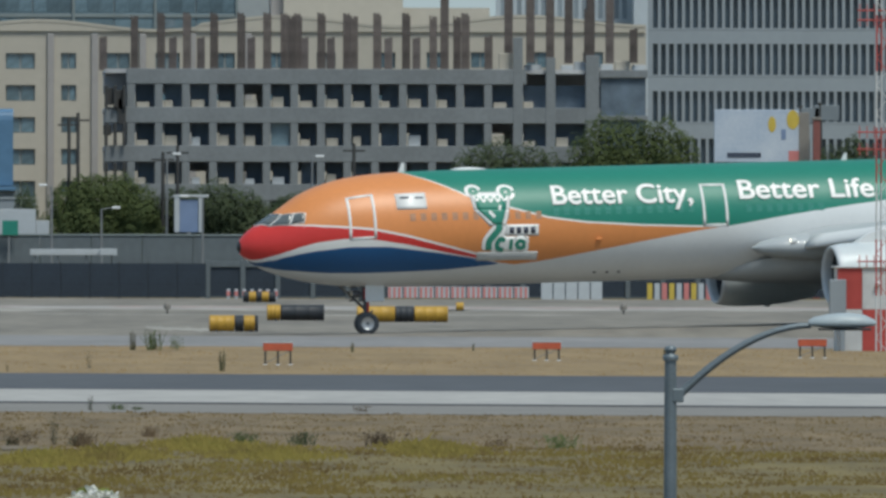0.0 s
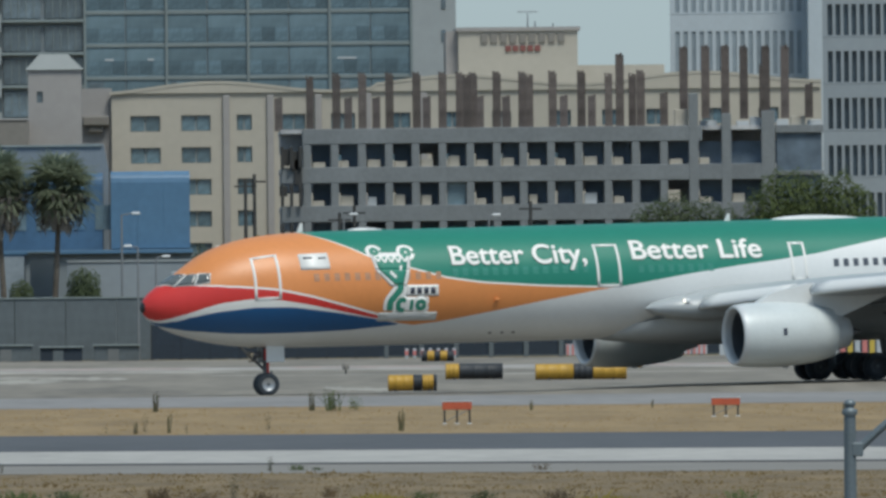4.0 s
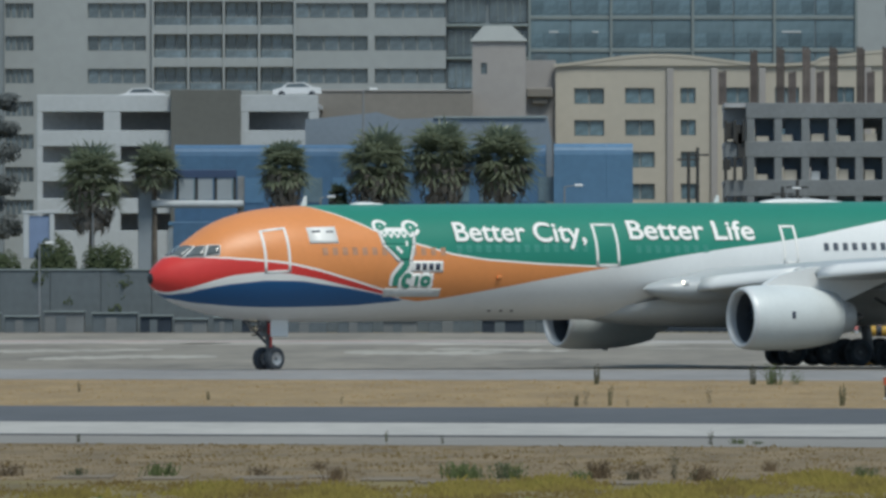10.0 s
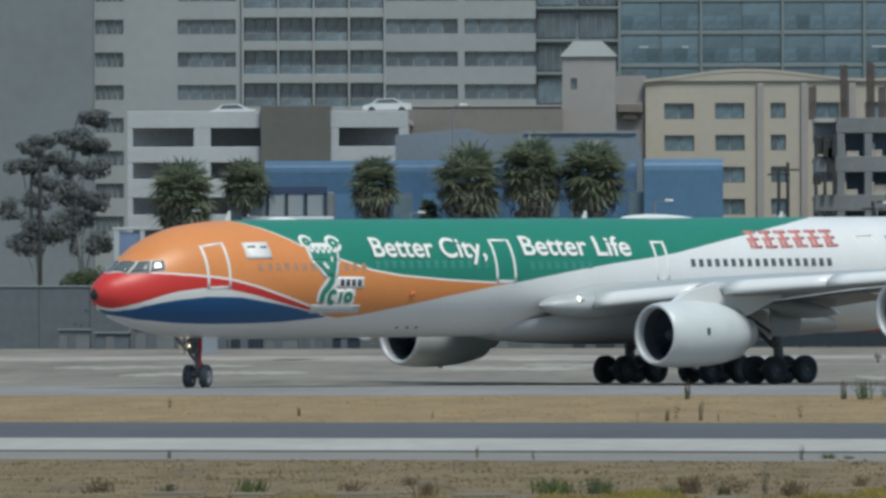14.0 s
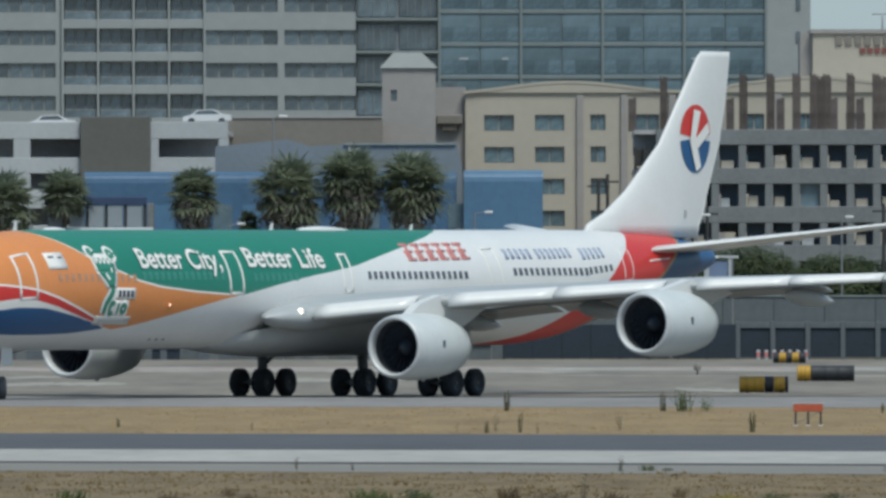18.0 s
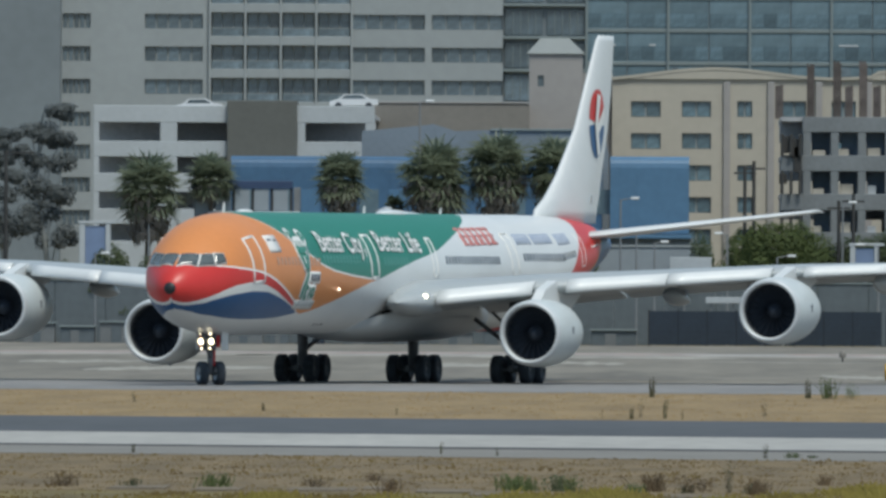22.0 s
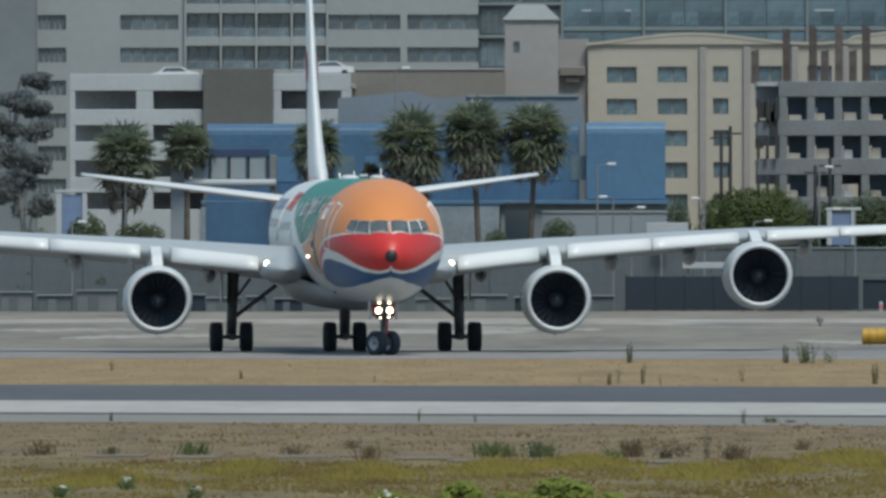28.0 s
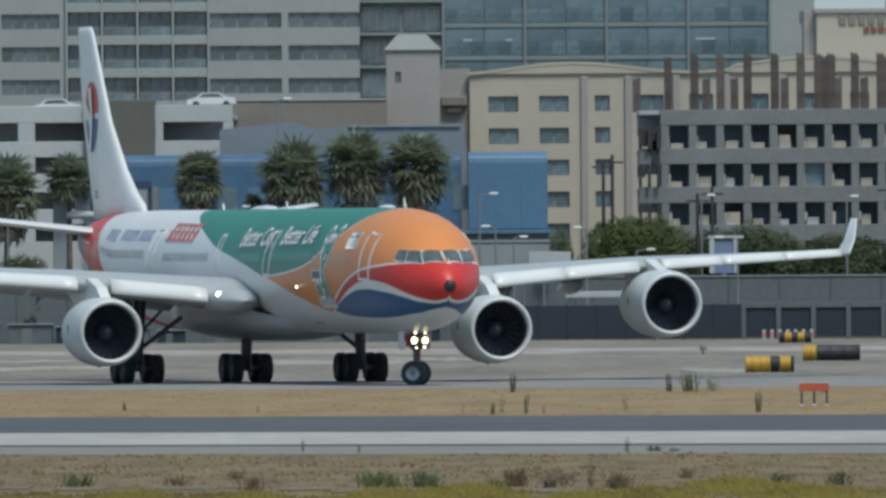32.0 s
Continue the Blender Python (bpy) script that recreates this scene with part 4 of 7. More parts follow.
# pale curb line, plus reflective patches put into the colour
for x0, x1, y0, y1 in ((-64, -26, 1015, 1050), (-30, 6, 1000, 1040), (2, 34, 1012, 1046), (30, 84, 1008, 1044), (8.5, 13, 745, 790), (-32, -22, 800, 850), (-16, -6, 870, 930), (-11, -2, 905, 950), (24, 52, 700, 716), (2, 20, 940, 952), (18, 40, 930, 948), (22, 60, 770, 780), (-40, -28, 905, 950)):
    streak(x0, x1, y0, y1, M_PATCH, "pale streak on the concrete, curb line and reflective patches")
M_PINK = mat("faded_reddish_paint", (0.33, 0.235, 0.205), 0.85, vary=0.25, scale=4, fine=6, stretch=(1, 0.12, 1))
for x0, x1, y0, y1 in ((-62, -20, 1062, 1085), (-24, 4, 1064, 1086), (9, 24, 1066, 1088), (30, 64, 1060, 1080)):
    streak(x0, x1, y0, y1, M_PINK, "faded reddish paint line on the concrete")
DIRT = [(-10.9, 309, 0.6), (-9.2, 307, 0.5), (-7.0, 307, 0.7), (-4.4, 305, 0.6), (-3.5, 301, 0.35), (0.75, 299, 0.6), (2.6, 303, 0.45), (5.2, 301, 0.8), (-5.9, 309, 0.3), (8.5, 298, 0.7)]
for x, y, w in DIRT:
    band("dirt_track", "pale bare dirt between grass", "track", y - 2.5, y + 2.5, 0.03, M_TRACK, x - w, x + w, 0.8, 0)


def grass_field(name, label, count, region, height, colors, seed):
    """Blades in loose tufts, all joined: nobody could count them."""
    rnd = random.Random(seed)
    vs, fs = [], []
    for _ in range(count):
        x, y, k = region(rnd)
        h = height * k * rnd.uniform(0.5, 1.25)
        for _ in range(4):
            a, w = rnd.uniform(0, 6.283), rnd.uniform(0.02, 0.05) * (1 + h)
            bx, by = x + rnd.gauss(0, 0.16), y + rnd.gauss(0, 0.16)
            lx, ly, hh = rnd.gauss(0, 0.45) * h, rnd.uniform(0.2, 1.3) * h, h * rnd.uniform(0.35, 0.9)
            i = len(vs)
            ca = math.cos(a) * w
            vs += [(bx - ca, by, -0.02), (bx + ca, by, -0.02), (bx + lx * 0.5 + ca * 0.6, by + ly * 0.5, hh * 0.6), (bx + lx, by + ly, hh)]
            fs += [(i, i + 1, i + 2), (i, i + 2, i + 3)]
    m = bpy.data.materials.new(name)
    m.use_nodes = True
    nt = m.node_tree
    b = nt.nodes["Principled BSDF"]
    b.inputs["Roughness"].default_value = 0.85
    b.inputs["Specular IOR Level"].default_value = 0.15
    geo, ramp = nt.nodes.new("ShaderNodeNewGeometry"), nt.nodes.new("ShaderNodeValToRGB")
    co, mp, ns = nt.nodes.new("ShaderNodeTexCoord"), nt.nodes.new("ShaderNodeMapping"), nt.nodes.new("ShaderNodeTexNoise")
    mp.inputs["Scale"].default_value = (0.55, 0.16, 0.0)
    ns.inputs["Scale"].default_value, ns.inputs["Detail"].default_value = 1.0, 3.0
    nt.links.new(co.outputs["Object"], mp.inputs["Vector"])
    nt.links.new(mp.outputs[0], ns.inputs["Vector"])
    wide_, fine_, add_ = (nt.nodes.new("ShaderNodeMath") for _ in range(3))
    wide_.operation, fine_.operation, add_.operation = "MULTIPLY_ADD", "MULTIPLY", "ADD"
    nt.links.new(ns.outputs["Fac"], wide_.inputs[0])
    wide_.inputs[1].default_value, wide_.inputs[2].default_value = 3.0, -1.1
    nt.links.new(geo.outputs["Random Per Island"], fine_.inputs[0])
    fine_.inputs[1].default_value = 0.2
    nt.links.new(wide_.outputs[0], add_.inputs[0])
    nt.links.new(fine_.outputs[0], add_.inputs[1])
    nt.links.new(add_.outputs[0], ramp.inputs[0])
    e = ramp.color_ramp.elements
    e[0].color, e[1].color = (*colors[0], 1), (*colors[-1], 1)
    for i, c in enumerate(colors[1:-1]):
        q = e.new((i + 1) / (len(colors) - 1))
        q.color = (*c, 1)
    nt.links.new(ramp.outputs[0], b.inputs["Base Color"])
    tr, mx = nt.nodes.new("ShaderNodeBsdfTranslucent"), nt.nodes.new("ShaderNodeMixShader")
    nt.links.new(ramp.outputs[0], tr.inputs["Color"])
    mx.inputs[0].default_value = 0.4
    nt.links.new(b.outputs[0], mx.inputs[1])
    nt.links.new(tr.outputs[0], mx.inputs[2])
    nt.links.new(mx.outputs[0], nt.nodes["Material Output"].inputs["Surface"])
    return thing(name, label, "grass", kind="stuff", data=shaped(name, vs, fs, m))


def clumpy(x, y, s):
    return noise.noise(Vector((x / s, y / (s * 2.2), 3.7)))


BOARDS = [(522 * 523 / 26000, 522), (545 * 999 / 26000, 545), (560 * 1470 / 26000, 560)]


def far_strip(rnd):
    while True:
        x, y = rnd.uniform(-48, 50), rnd.uniform(487, 626)
        yy = y + SLOPE * x
        if any(abs(x - bx) < 0.62 and by - 14 < yy < by + 1 for bx, by in BOARDS):
            continue
        return x, min(yy, 627 - 0.28 * x), 0.75 + 0.5 * clumpy(x, y, 4)


def near_dry(rnd):
    while True:
        y = 230 + 138 * rnd.random() ** 0.8
        x = rnd.uniform(-0.062, 0.075) * y
        yy = y + SLOPE * x
        if any(abs(x - a) < w * 0.8 and b - 10 < yy < b + 4 for a, b, w in DIRT):
            continue
        if yy < 232 or (y < 300 and clumpy(x, y, 5) > -0.02 and rnd.random() < 0.8):
            continue
        return x, yy, 0.8 + 0.6 * clumpy(x, y, 3)


def near_green(rnd):
    while True:
        y = rnd.uniform(228, 302)
        x = rnd.uniform(-0.062, 0.075) * y
        if clumpy(x, y, 5) < -0.1 or any(abs(x - a) < w * 0.8 and b - 10 < y < b + 4 for a, b, w in DIRT):
            continue
        return x, y, 0.7 + 0.9 * max(0, clumpy(x, y, 4) + 0.3)


grass_field("dry_grass", "dry tan grass strip beside the runway", 4500, far_strip, 0.1, [(0.29, 0.2, 0.096), (0.31, 0.217, 0.106), (0.33, 0.233, 0.116), (0.35, 0.25, 0.128)], 5)
grass_field("dry_grass", "dry brown and tan field grass", 5000, near_dry, 0.09, [(0.13, 0.09, 0.042), (0.165, 0.117, 0.053), (0.205, 0.147, 0.068), (0.2, 0.15, 0.06)], 6)
grass_field("green_grass", "yellow-green weedy field grass", 6500, near_green, 0.11, [(0.14, 0.098, 0.042), (0.175, 0.128, 0.046), (0.205, 0.155, 0.05), (0.2, 0.16, 0.048)], 7)

TUFTS = [(-5.3, 281, 1.0), (-1.1, 294, 0.9), (1.2, 281, 1.0), (4.4, 303, 0.9), (-10, 273, 0.9), (5.6, 290, 1.2), (-7.6, 285, 0.6), (9.0, 296, 1.0), (2.6, 288, 0.8), (-2.8, 286, 0.7)]


def bright_tufts(rnd):
    a, b, w = rnd.choice(TUFTS)
    x, y = rnd.gauss(a, w * 0.5), rnd.gauss(b, 3.5)
    return x, y, 0.7 + 0.7 * math.exp(-((x - a) / (w * 0.5)) ** 2)


grass_field("green_grass", "lush yellow-green grass clumps in the weedy field", 5000, bright_tufts, 0.19, [(0.19, 0.145, 0.05), (0.225, 0.18, 0.053), (0.26, 0.212, 0.058), (0.25, 0.212, 0.054)], 8)

M_WEED_BROWN = mat("brown_dead_weed", (0.14, 0.10, 0.058), 0.9, vary=0.4, scale=0.3, each=0.3)
M_WEED_STALK = mat("dull_olive_stalk", (0.10, 0.095, 0.05), 0.9, vary=0.3, scale=0.3, each=0.3)
M_WEED = mat("dark_green_weed", (0.055, 0.07, 0.032), 0.9, vary=0.4, scale=0.3, each=0.35)
M_WEED_LIGHT = mat("green_weed", (0.10, 0.13, 0.045), 0.9, vary=0.4, scale=0.3, each=0.3)


def weed_mesh(name, h, w, count, seed, m, lean=0.25, leaf=1.0):
    """A weed: a few stalks with narrow leaves standing off them."""
    rnd = random.Random(seed)
    vs, fs = [], []
    for _ in range(count):
        bx, by = rnd.gauss(0, w * 0.4), rnd.gauss(0, w * 0.4)
        tx, ty, hh = bx + rnd.gauss(0, lean) * h * 0.5, by + rnd.gauss(0, lean) * h * 0.5, h * rnd.uniform(0.55, 1)
        t = 0.012 * (1 + h)
        i = len(vs)
        vs += [(bx - t, by, 0), (bx + t, by, 0), (tx + t * 0.4, ty, hh), (tx - t * 0.4, ty, hh)]
        fs.append((i, i + 1, i + 2, i + 3))
        for _ in range(7):
            k = rnd.uniform(0.2, 1)
            px, py, pz = bx + (tx - bx) * k, by + (ty - by) * k, hh * k
            a, l = rnd.uniform(0, 6.28), rnd.uniform(0.08, 0.22) * (0.5 + h * 0.5) * leaf
            dx, dy, dz = math.cos(a) * l, math.sin(a) * l, rnd.uniform(-0.2, 0.7) * l
            i = len(vs)
            vs += [(px, py, pz), (px + dx * 0.5, py + dy * 0.5, pz + dz * 0.5 + l * 0.28), (px + dx, py + dy, pz + dz), (px + dx * 0.5, py + dy * 0.5, pz + dz * 0.5 - l * 0.15)]
            fs.append((i, i + 1, i + 2, i + 3))
    return shaped(name, vs, fs, m)


WEEDS = [weed_mesh("weed", 1.0, 0.14, 11, 1, M_WEED_STALK, 0.12, 0.38), weed_mesh("weed", 0.8, 0.4, 30, 2, M_WEED_LIGHT, 0.35, 0.5), weed_mesh("weed", 0.6, 0.5, 34, 3, M_WEED, 0.5, 0.6), weed_mesh("weed", 0.6, 0.6, 46, 4, M_WEED_BROWN, 0.6, 0.6), weed_mesh("weed", 0.5, 0.6, 46, 5, M_WEED_LIGHT, 0.6, 0.6)]


def weeds(rows, scale=1.0, slope=0.0):
    """Plants at (x, y, kind, size); slope follows the runway's edge."""
    for x, y, k, s in rows:
        thing("weed", ("dark weed standing in dry grass", "green weed tuft in dry grass", "dark weed standing in dry grass", "brown dead weed in dry grass", "low green weed in dry grass")[k], "weed",
              pose(x, y + slope * x, -0.03, 0, 0, random.uniform(0, 360)) @ Matrix.Diagonal((s * scale, s * scale, s * scale, 1)), group="weeds in the field", data=WEEDS[k])


weeds([(7, 600, 1, 1.15), (7.9, 598, 1, 0.9), (6.1, 602, 0, 0.9), (3.6, 500, 0, 0.75), (-0.3, 603, 0, 0.95), (-14, 520, 0, 0.4), (-9, 505, 0, 0.4), (-20, 560, 0, 0.5), (14.8, 590, 0, 0.5), (20, 600, 0, 0.4), (26, 560, 0, 0.5)])
weeds([(8, 497, 0, 0.85), (0.8, 492, 0, 0.4), (-0.6, 493, 0, 0.8), (0.2, 495, 0, 0.75), (-1.9, 493, 0, 0.4), (-0.9, 492, 0, 0.5)], 1.0, SLOPE)
weeds([(3.4, 374, 4, 0.5), (2.7, 372, 0, 0.6), (3.9, 374, 4, 0.35), (-4.1, 372, 0, 0.4), (9.5, 372, 3, 0.5), (-13.5, 372, 0, 0.4)], 0.8, SLOPE)
weeds([(-5.6, 378, 0, 0.5)], 0.8)
weeds([(-9.3, 309, 4, 0.9), (-2.05, 306, 2, 0.85), (-1.9, 306, 1, 0.6), (-11.1, 310, 2, 0.5), (-3.05, 307, 4, 1), (-2.8, 306, 4, 0.8), (-0.1, 306, 3, 0.9), (-0.5, 305, 4, 0.6), (0.75, 304, 3, 0.9), (0.6, 304, 2, 0.5), (-5.5, 303, 3, 0.7)], 0.8)
weeds([(2.05, 302, 3, 0.8), (1.45, 304, 0, 1), (1.95, 303, 2, 0.6), (-7.2, 310, 3, 0.6), (-6.2, 322, 3, 0.5), (3.6, 318, 3, 0.6), (6.6, 305, 2, 0.7), (8.2, 303, 3, 0.8), (10.5, 302, 3, 0.7), (-12.6, 310, 3, 0.8), (5.4, 306, 4, 0.8), (11.8, 300, 4, 0.9)], 0.8)

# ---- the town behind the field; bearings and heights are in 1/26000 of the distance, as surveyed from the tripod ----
def spot(u, v, d):
    a, b = u + 0.00456 * v, v - 0.00456 * u
    return d * a / 26000, 4 + (356.1 - b) * d / 26000


def wide(u, d):
    return d * u / 26000


# most wall and glass colours below carry distance haze as a cooler tint
M_TAN = mat("tan_stucco", (0.43, 0.397, 0.338), 0.9, vary=0.05, scale=8, fine=10)
M_TAN_DARK = mat("taupe_and_shaded_tan_stucco", (0.325, 0.308, 0.298), 0.9, vary=0.06, scale=8, fine=10)
M_TAUPE = mat("brown_taupe_wall", (0.215, 0.2, 0.18), 0.9, vary=0.07, scale=6, fine=10)
M_CONC = mat("raw_grey_concrete", (0.185, 0.2, 0.21), 0.9, vary=0.12, scale=4, fine=10)
# set paler than the outer concrete to lift the unlit interiors
M_CONC_IN = mat("inner_concrete", (0.44, 0.445, 0.455), 0.9, vary=0.15, scale=4)
# blue-dark of the open bays, hazy shade put into a sheet colour
M_BAY_SHADE = mat("dark_blue_bay_shade", (0.11, 0.145, 0.185), 0.9, vary=0.25, scale=1.5, each=0.3)
M_REBAR = mat("rusty_rebar", (0.105, 0.088, 0.082), 0.9, vary=0.3, scale=1.0, each=0.25)
M_WHITE = mat("white_painted_concrete", (0.43, 0.458, 0.478), 0.85, vary=0.06, scale=5, fine=10)
M_OFFICE = mat("pale_office_panels", (0.312, 0.337, 0.347), 0.85, vary=0.05, scale=8, fine=8)
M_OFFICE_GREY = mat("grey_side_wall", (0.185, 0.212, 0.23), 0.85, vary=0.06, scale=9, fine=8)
M_PANE = mat("dark_office_glass", (0.098, 0.13, 0.154), 0.12, spec=1.0, vary=0.35, scale=1.5, fine=5, each=0.35)
M_PANE_BLUE = mat("blue_grey_curtain_glass", (0.136, 0.197, 0.232), 0.2, vary=0.18, scale=6, fine=6, each=0.16)
M_PANE_VISION = mat("darker_vision_glass", (0.103, 0.155, 0.188), 0.15, vary=0.25, scale=2, fine=5, each=0.3)
M_PANE_HOTEL = mat("hotel_window_glass", (0.095, 0.152, 0.185), 0.12, spec=1.0, vary=0.3, scale=0.8, fine=3, each=0.3)
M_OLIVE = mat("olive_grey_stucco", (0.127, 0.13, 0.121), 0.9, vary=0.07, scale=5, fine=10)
M_SLOT = mat("dark_blue_slot_glass", (0.05, 0.074, 0.1), 0.15, vary=0.3, scale=1.5, each=0.3)
# slot glass of the far tower, paled to carry distance haze
M_SLOT_PALE = mat("haze_paled_slot_glass", (0.26, 0.305, 0.34), 0.3, vary=0.15, scale=1.5, each=0.15)
M_FRAME = mat("pale_window_frame", (0.24, 0.255, 0.25), 0.6, vary=0.06, scale=2)
M_MULLION = mat("grey_mullion", (0.195, 0.23, 0.235), 0.6, vary=0.08, scale=2)
M_BLUE = mat("blue_building_panels", (0.06, 0.13, 0.225), 0.55, vary=0.1, scale=5, fine=8)
M_BLUE_LIGHT = mat("bright_blue_panels", (0.09, 0.185, 0.30), 0.5, vary=0.08, scale=5, fine=8)
M_SLATE = mat("blue_grey_roof_panels", (0.195, 0.23, 0.265), 0.7, vary=0.08, scale=5)
M_PLINTH = mat("pale_blue_grey_render", (0.225, 0.265, 0.3), 0.85, vary=0.14, scale=3, fine=8)
M_WALL = mat("grey_perimeter_wall", (0.108, 0.128, 0.142), 0.9, vary=0.12, scale=6, fine=8)
M_BLACKMESH = mat("dark_screen_fabric", (0.021, 0.032, 0.048), 0.85, vary=0.2, scale=3)
M_EUCALYPT = mat("pale_smooth_bark", (0.2, 0.215, 0.215), 0.9, vary=0.2, scale=0.8)
M_PALM = mat("grey_palm_bark", (0.13, 0.11, 0.09), 0.95, vary=0.25, scale=0.5)
M_POLE = mat("grey_pole_steel", (0.22, 0.23, 0.24), 0.6, 0.3, vary=0.1, scale=1)
M_DARKPOLE = mat("dark_timber_pole", (0.045, 0.045, 0.045), 0.9, vary=0.2, scale=1)


def open_wall(name, x0, x1, z0, z1, y, holes, m, depth=0.35):
    """A wall face with real openings: front pieces between the holes and the reveals behind them."""
    xs = sorted({x0, x1, *[h[0] for h in holes], *[h[1] for h in holes]})
    zs = sorted({z0, z1, *[h[2] for h in holes], *[h[3] for h in holes]})
    xs = [x for x in xs if x0 <= x <= x1]
    zs = [z for z in zs if z0 <= z <= z1]
    vs, fs = [], []

    def quad(a, b, c, d):
        i = len(vs)
        vs.extend((a, b, c, d))
        fs.append((i, i + 1, i + 2, i + 3))

    for j in range(len(zs) - 1):
        zc, run = (zs[j] + zs[j + 1]) / 2, None
        for i in range(len(xs) - 1):
            xc = (xs[i] + xs[i + 1]) / 2
            solid = not any(h[0] < xc < h[1] and h[2] < zc < h[3] for h in holes)
            if solid and run is None:
                run = xs[i]
            if run is not None and (not solid or i == len(xs) - 2):
                e = xs[i + 1] if solid else xs[i]
                quad((run, y, zs[j]), (e, y, zs[j]), (e, y, zs[j + 1]), (run, y, zs[j + 1]))
                run = None
    for a, b, c, d in holes:
        quad((a, y, c), (a, y + depth, c), (a, y + depth, d), (a, y, d))
        quad((b, y, d), (b, y + depth, d), (b, y + depth, c), (b, y, c))
        quad((a, y, d), (a, y + depth, d), (b, y + depth, d), (b, y, d))
        quad((b, y, c), (b, y + depth, c), (a, y + depth, c), (a, y, c))
    return shaped(name, vs, fs, m)


BOXES = {}


def block(name, parent, x0, x1, y0, y1, z0, z1, m, label=""):
    """A box part; equal sizes share one mesh."""
    key = (name, round(x1 - x0, 2), round(y1 - y0, 2), round(z1 - z0, 2), m.name)
    if key not in BOXES:
        w, d, h = x1 - x0, y1 - y0, z1 - z0
        BOXES[key] = box_mesh(name, 0, w, 0, d, 0, h, m, min(0.04, w / 8, h / 8, d / 8))
    return part(name, BOXES[key], parent, label, pose(x0, y0, z0))


def shell(parent, x0, x1, y0, y1, z1, m):
    """Sides, back and roof of a building behind its open front."""
    vs = [(x0, y0, 0), (x1, y0, 0), (x1, y1, 0), (x0, y1, 0), (x0, y0, z1), (x1, y0, z1), (x1, y1, z1), (x0, y1, z1)]
    part("side_wall", shaped("side_wall", vs, [(0, 4, 7, 3), (1, 2, 6, 5), (2, 3, 7, 6)], m), parent)
    part("roof", box_mesh("roof", x0, x1, y0 + 0.05, y1, z1 - 0.35, z1 - 0.05, m), parent)


def windows(parent, holes, y, m, depth, mullions=0, name="window"):
    for a, b, c, d in holes:
        if not mullions:
            block(name, parent, a, b, y + depth, y + depth + 0.06, c, d, m)
            continue
        w = block(name, parent, a, b, y + depth + 0.06, y + depth + 0.1, c, d, M_FRAME)
        for k in range(mullions + 1):
            x, s = (b - a) * k / (mullions + 1), (b - a) / (mullions + 1)
            block("pane", w, x + 0.09, x + s - 0.09, -0.06, -0.01, 0.06, d - c - 0.06, m)


# -- office slab with ribbon windows, balconies and a curtain-wall wing
D = 1500
office = thing("office_tower", "pale office slab with dark ribbon windows and glass wing", "building")
zt = spot(0, -440, D)[1]
cols = [(-1059, -1009, "w", 1), (-913, -810, "w", 3), (-660 + 113, -547 + 130, "w", 4), (-405, -279, "w", 4)]
holes = []
for k in range(8):
    v = -20 - 58 * k
    za, zb = spot(-500, v + 13, D)[1], spot(-500, v - 13, D)[1]
    for a, b, _, c in cols:
        holes.append((spot(a, 0, D)[0], spot(b, 0, D)[0], za, zb))
for v in (38, 96, 154, 212):
    holes.append((spot(-1059, 0, D)[0], spot(-1009, 0, D)[0], spot(-500, v + 13, D)[1], spot(-500, v - 13, D)[1]))
x0, x1 = spot(-1062, 0, D)[0], spot(-279, 0, D)[0]
xb0, xb1 = spot(-800, 0, D)[0], spot(-549, 0, D)[0]
part("front_wall", open_wall("front_wall", x0, xb0, 0, zt, D, [h for h in holes if h[1] < xb0], M_OFFICE), office)
part("front_wall", open_wall("front_wall", xb1, x1, 0, zt, D, [h for h in holes if h[0] > xb1 - 0.5], M_OFFICE), office)
windows(office, holes, D, M_PANE, 0.3, 4)
for k in range(8):
    v = -20 - 58 * k
    zm = spot(-674, v, D)[1]
    block("balcony_slab", office, xb0, xb1, D - 0.3, D + 1.6, zm - 2.4, zm - 1.45, M_OFFICE, "pale balcony slab")
    for q in range(4):
        xa, xc = xb0 + (xb1 - xb0) * q / 4 + 0.35, xb0 + (xb1 - xb0) * (q + 1) / 4
        w = block("window", office, xa, xc - 0.1, D + 0.5, D + 0.6, zm - 0.6, zm + 0.94, M_FRAME)
        for j in range(3):
            block("pane", w, (xc - xa) * j / 3 + 0.06, (xc - xa) * (j + 1) / 3 - 0.12, -0.06, -0.01, 0.05, 1.5, M_PANE)
        block("balcony_rail", office, xa, xc - 0.1, D - 0.14, D - 0.08, zm - 0.66, zm - 0.58, M_FRAME)
        block("balcony_panel", office, xa, xc - 0.1, D - 0.14, D - 0.1, zm - 1.44, zm - 0.66, M_PANE)
for q in range(5):
    x = xb0 + (xb1 - xb0) * q / 4
    block("pier", office, x + 0.02, x + 0.26, D - 0.35, D + 1.6, 0, zt, M_OFFICE)
# darker recessed bay and curtain wall
xg0, xg1 = spot(-131, 0, D)[0], spot(447, 0, D)[0]
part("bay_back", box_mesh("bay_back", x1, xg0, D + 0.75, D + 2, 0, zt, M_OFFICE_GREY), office)
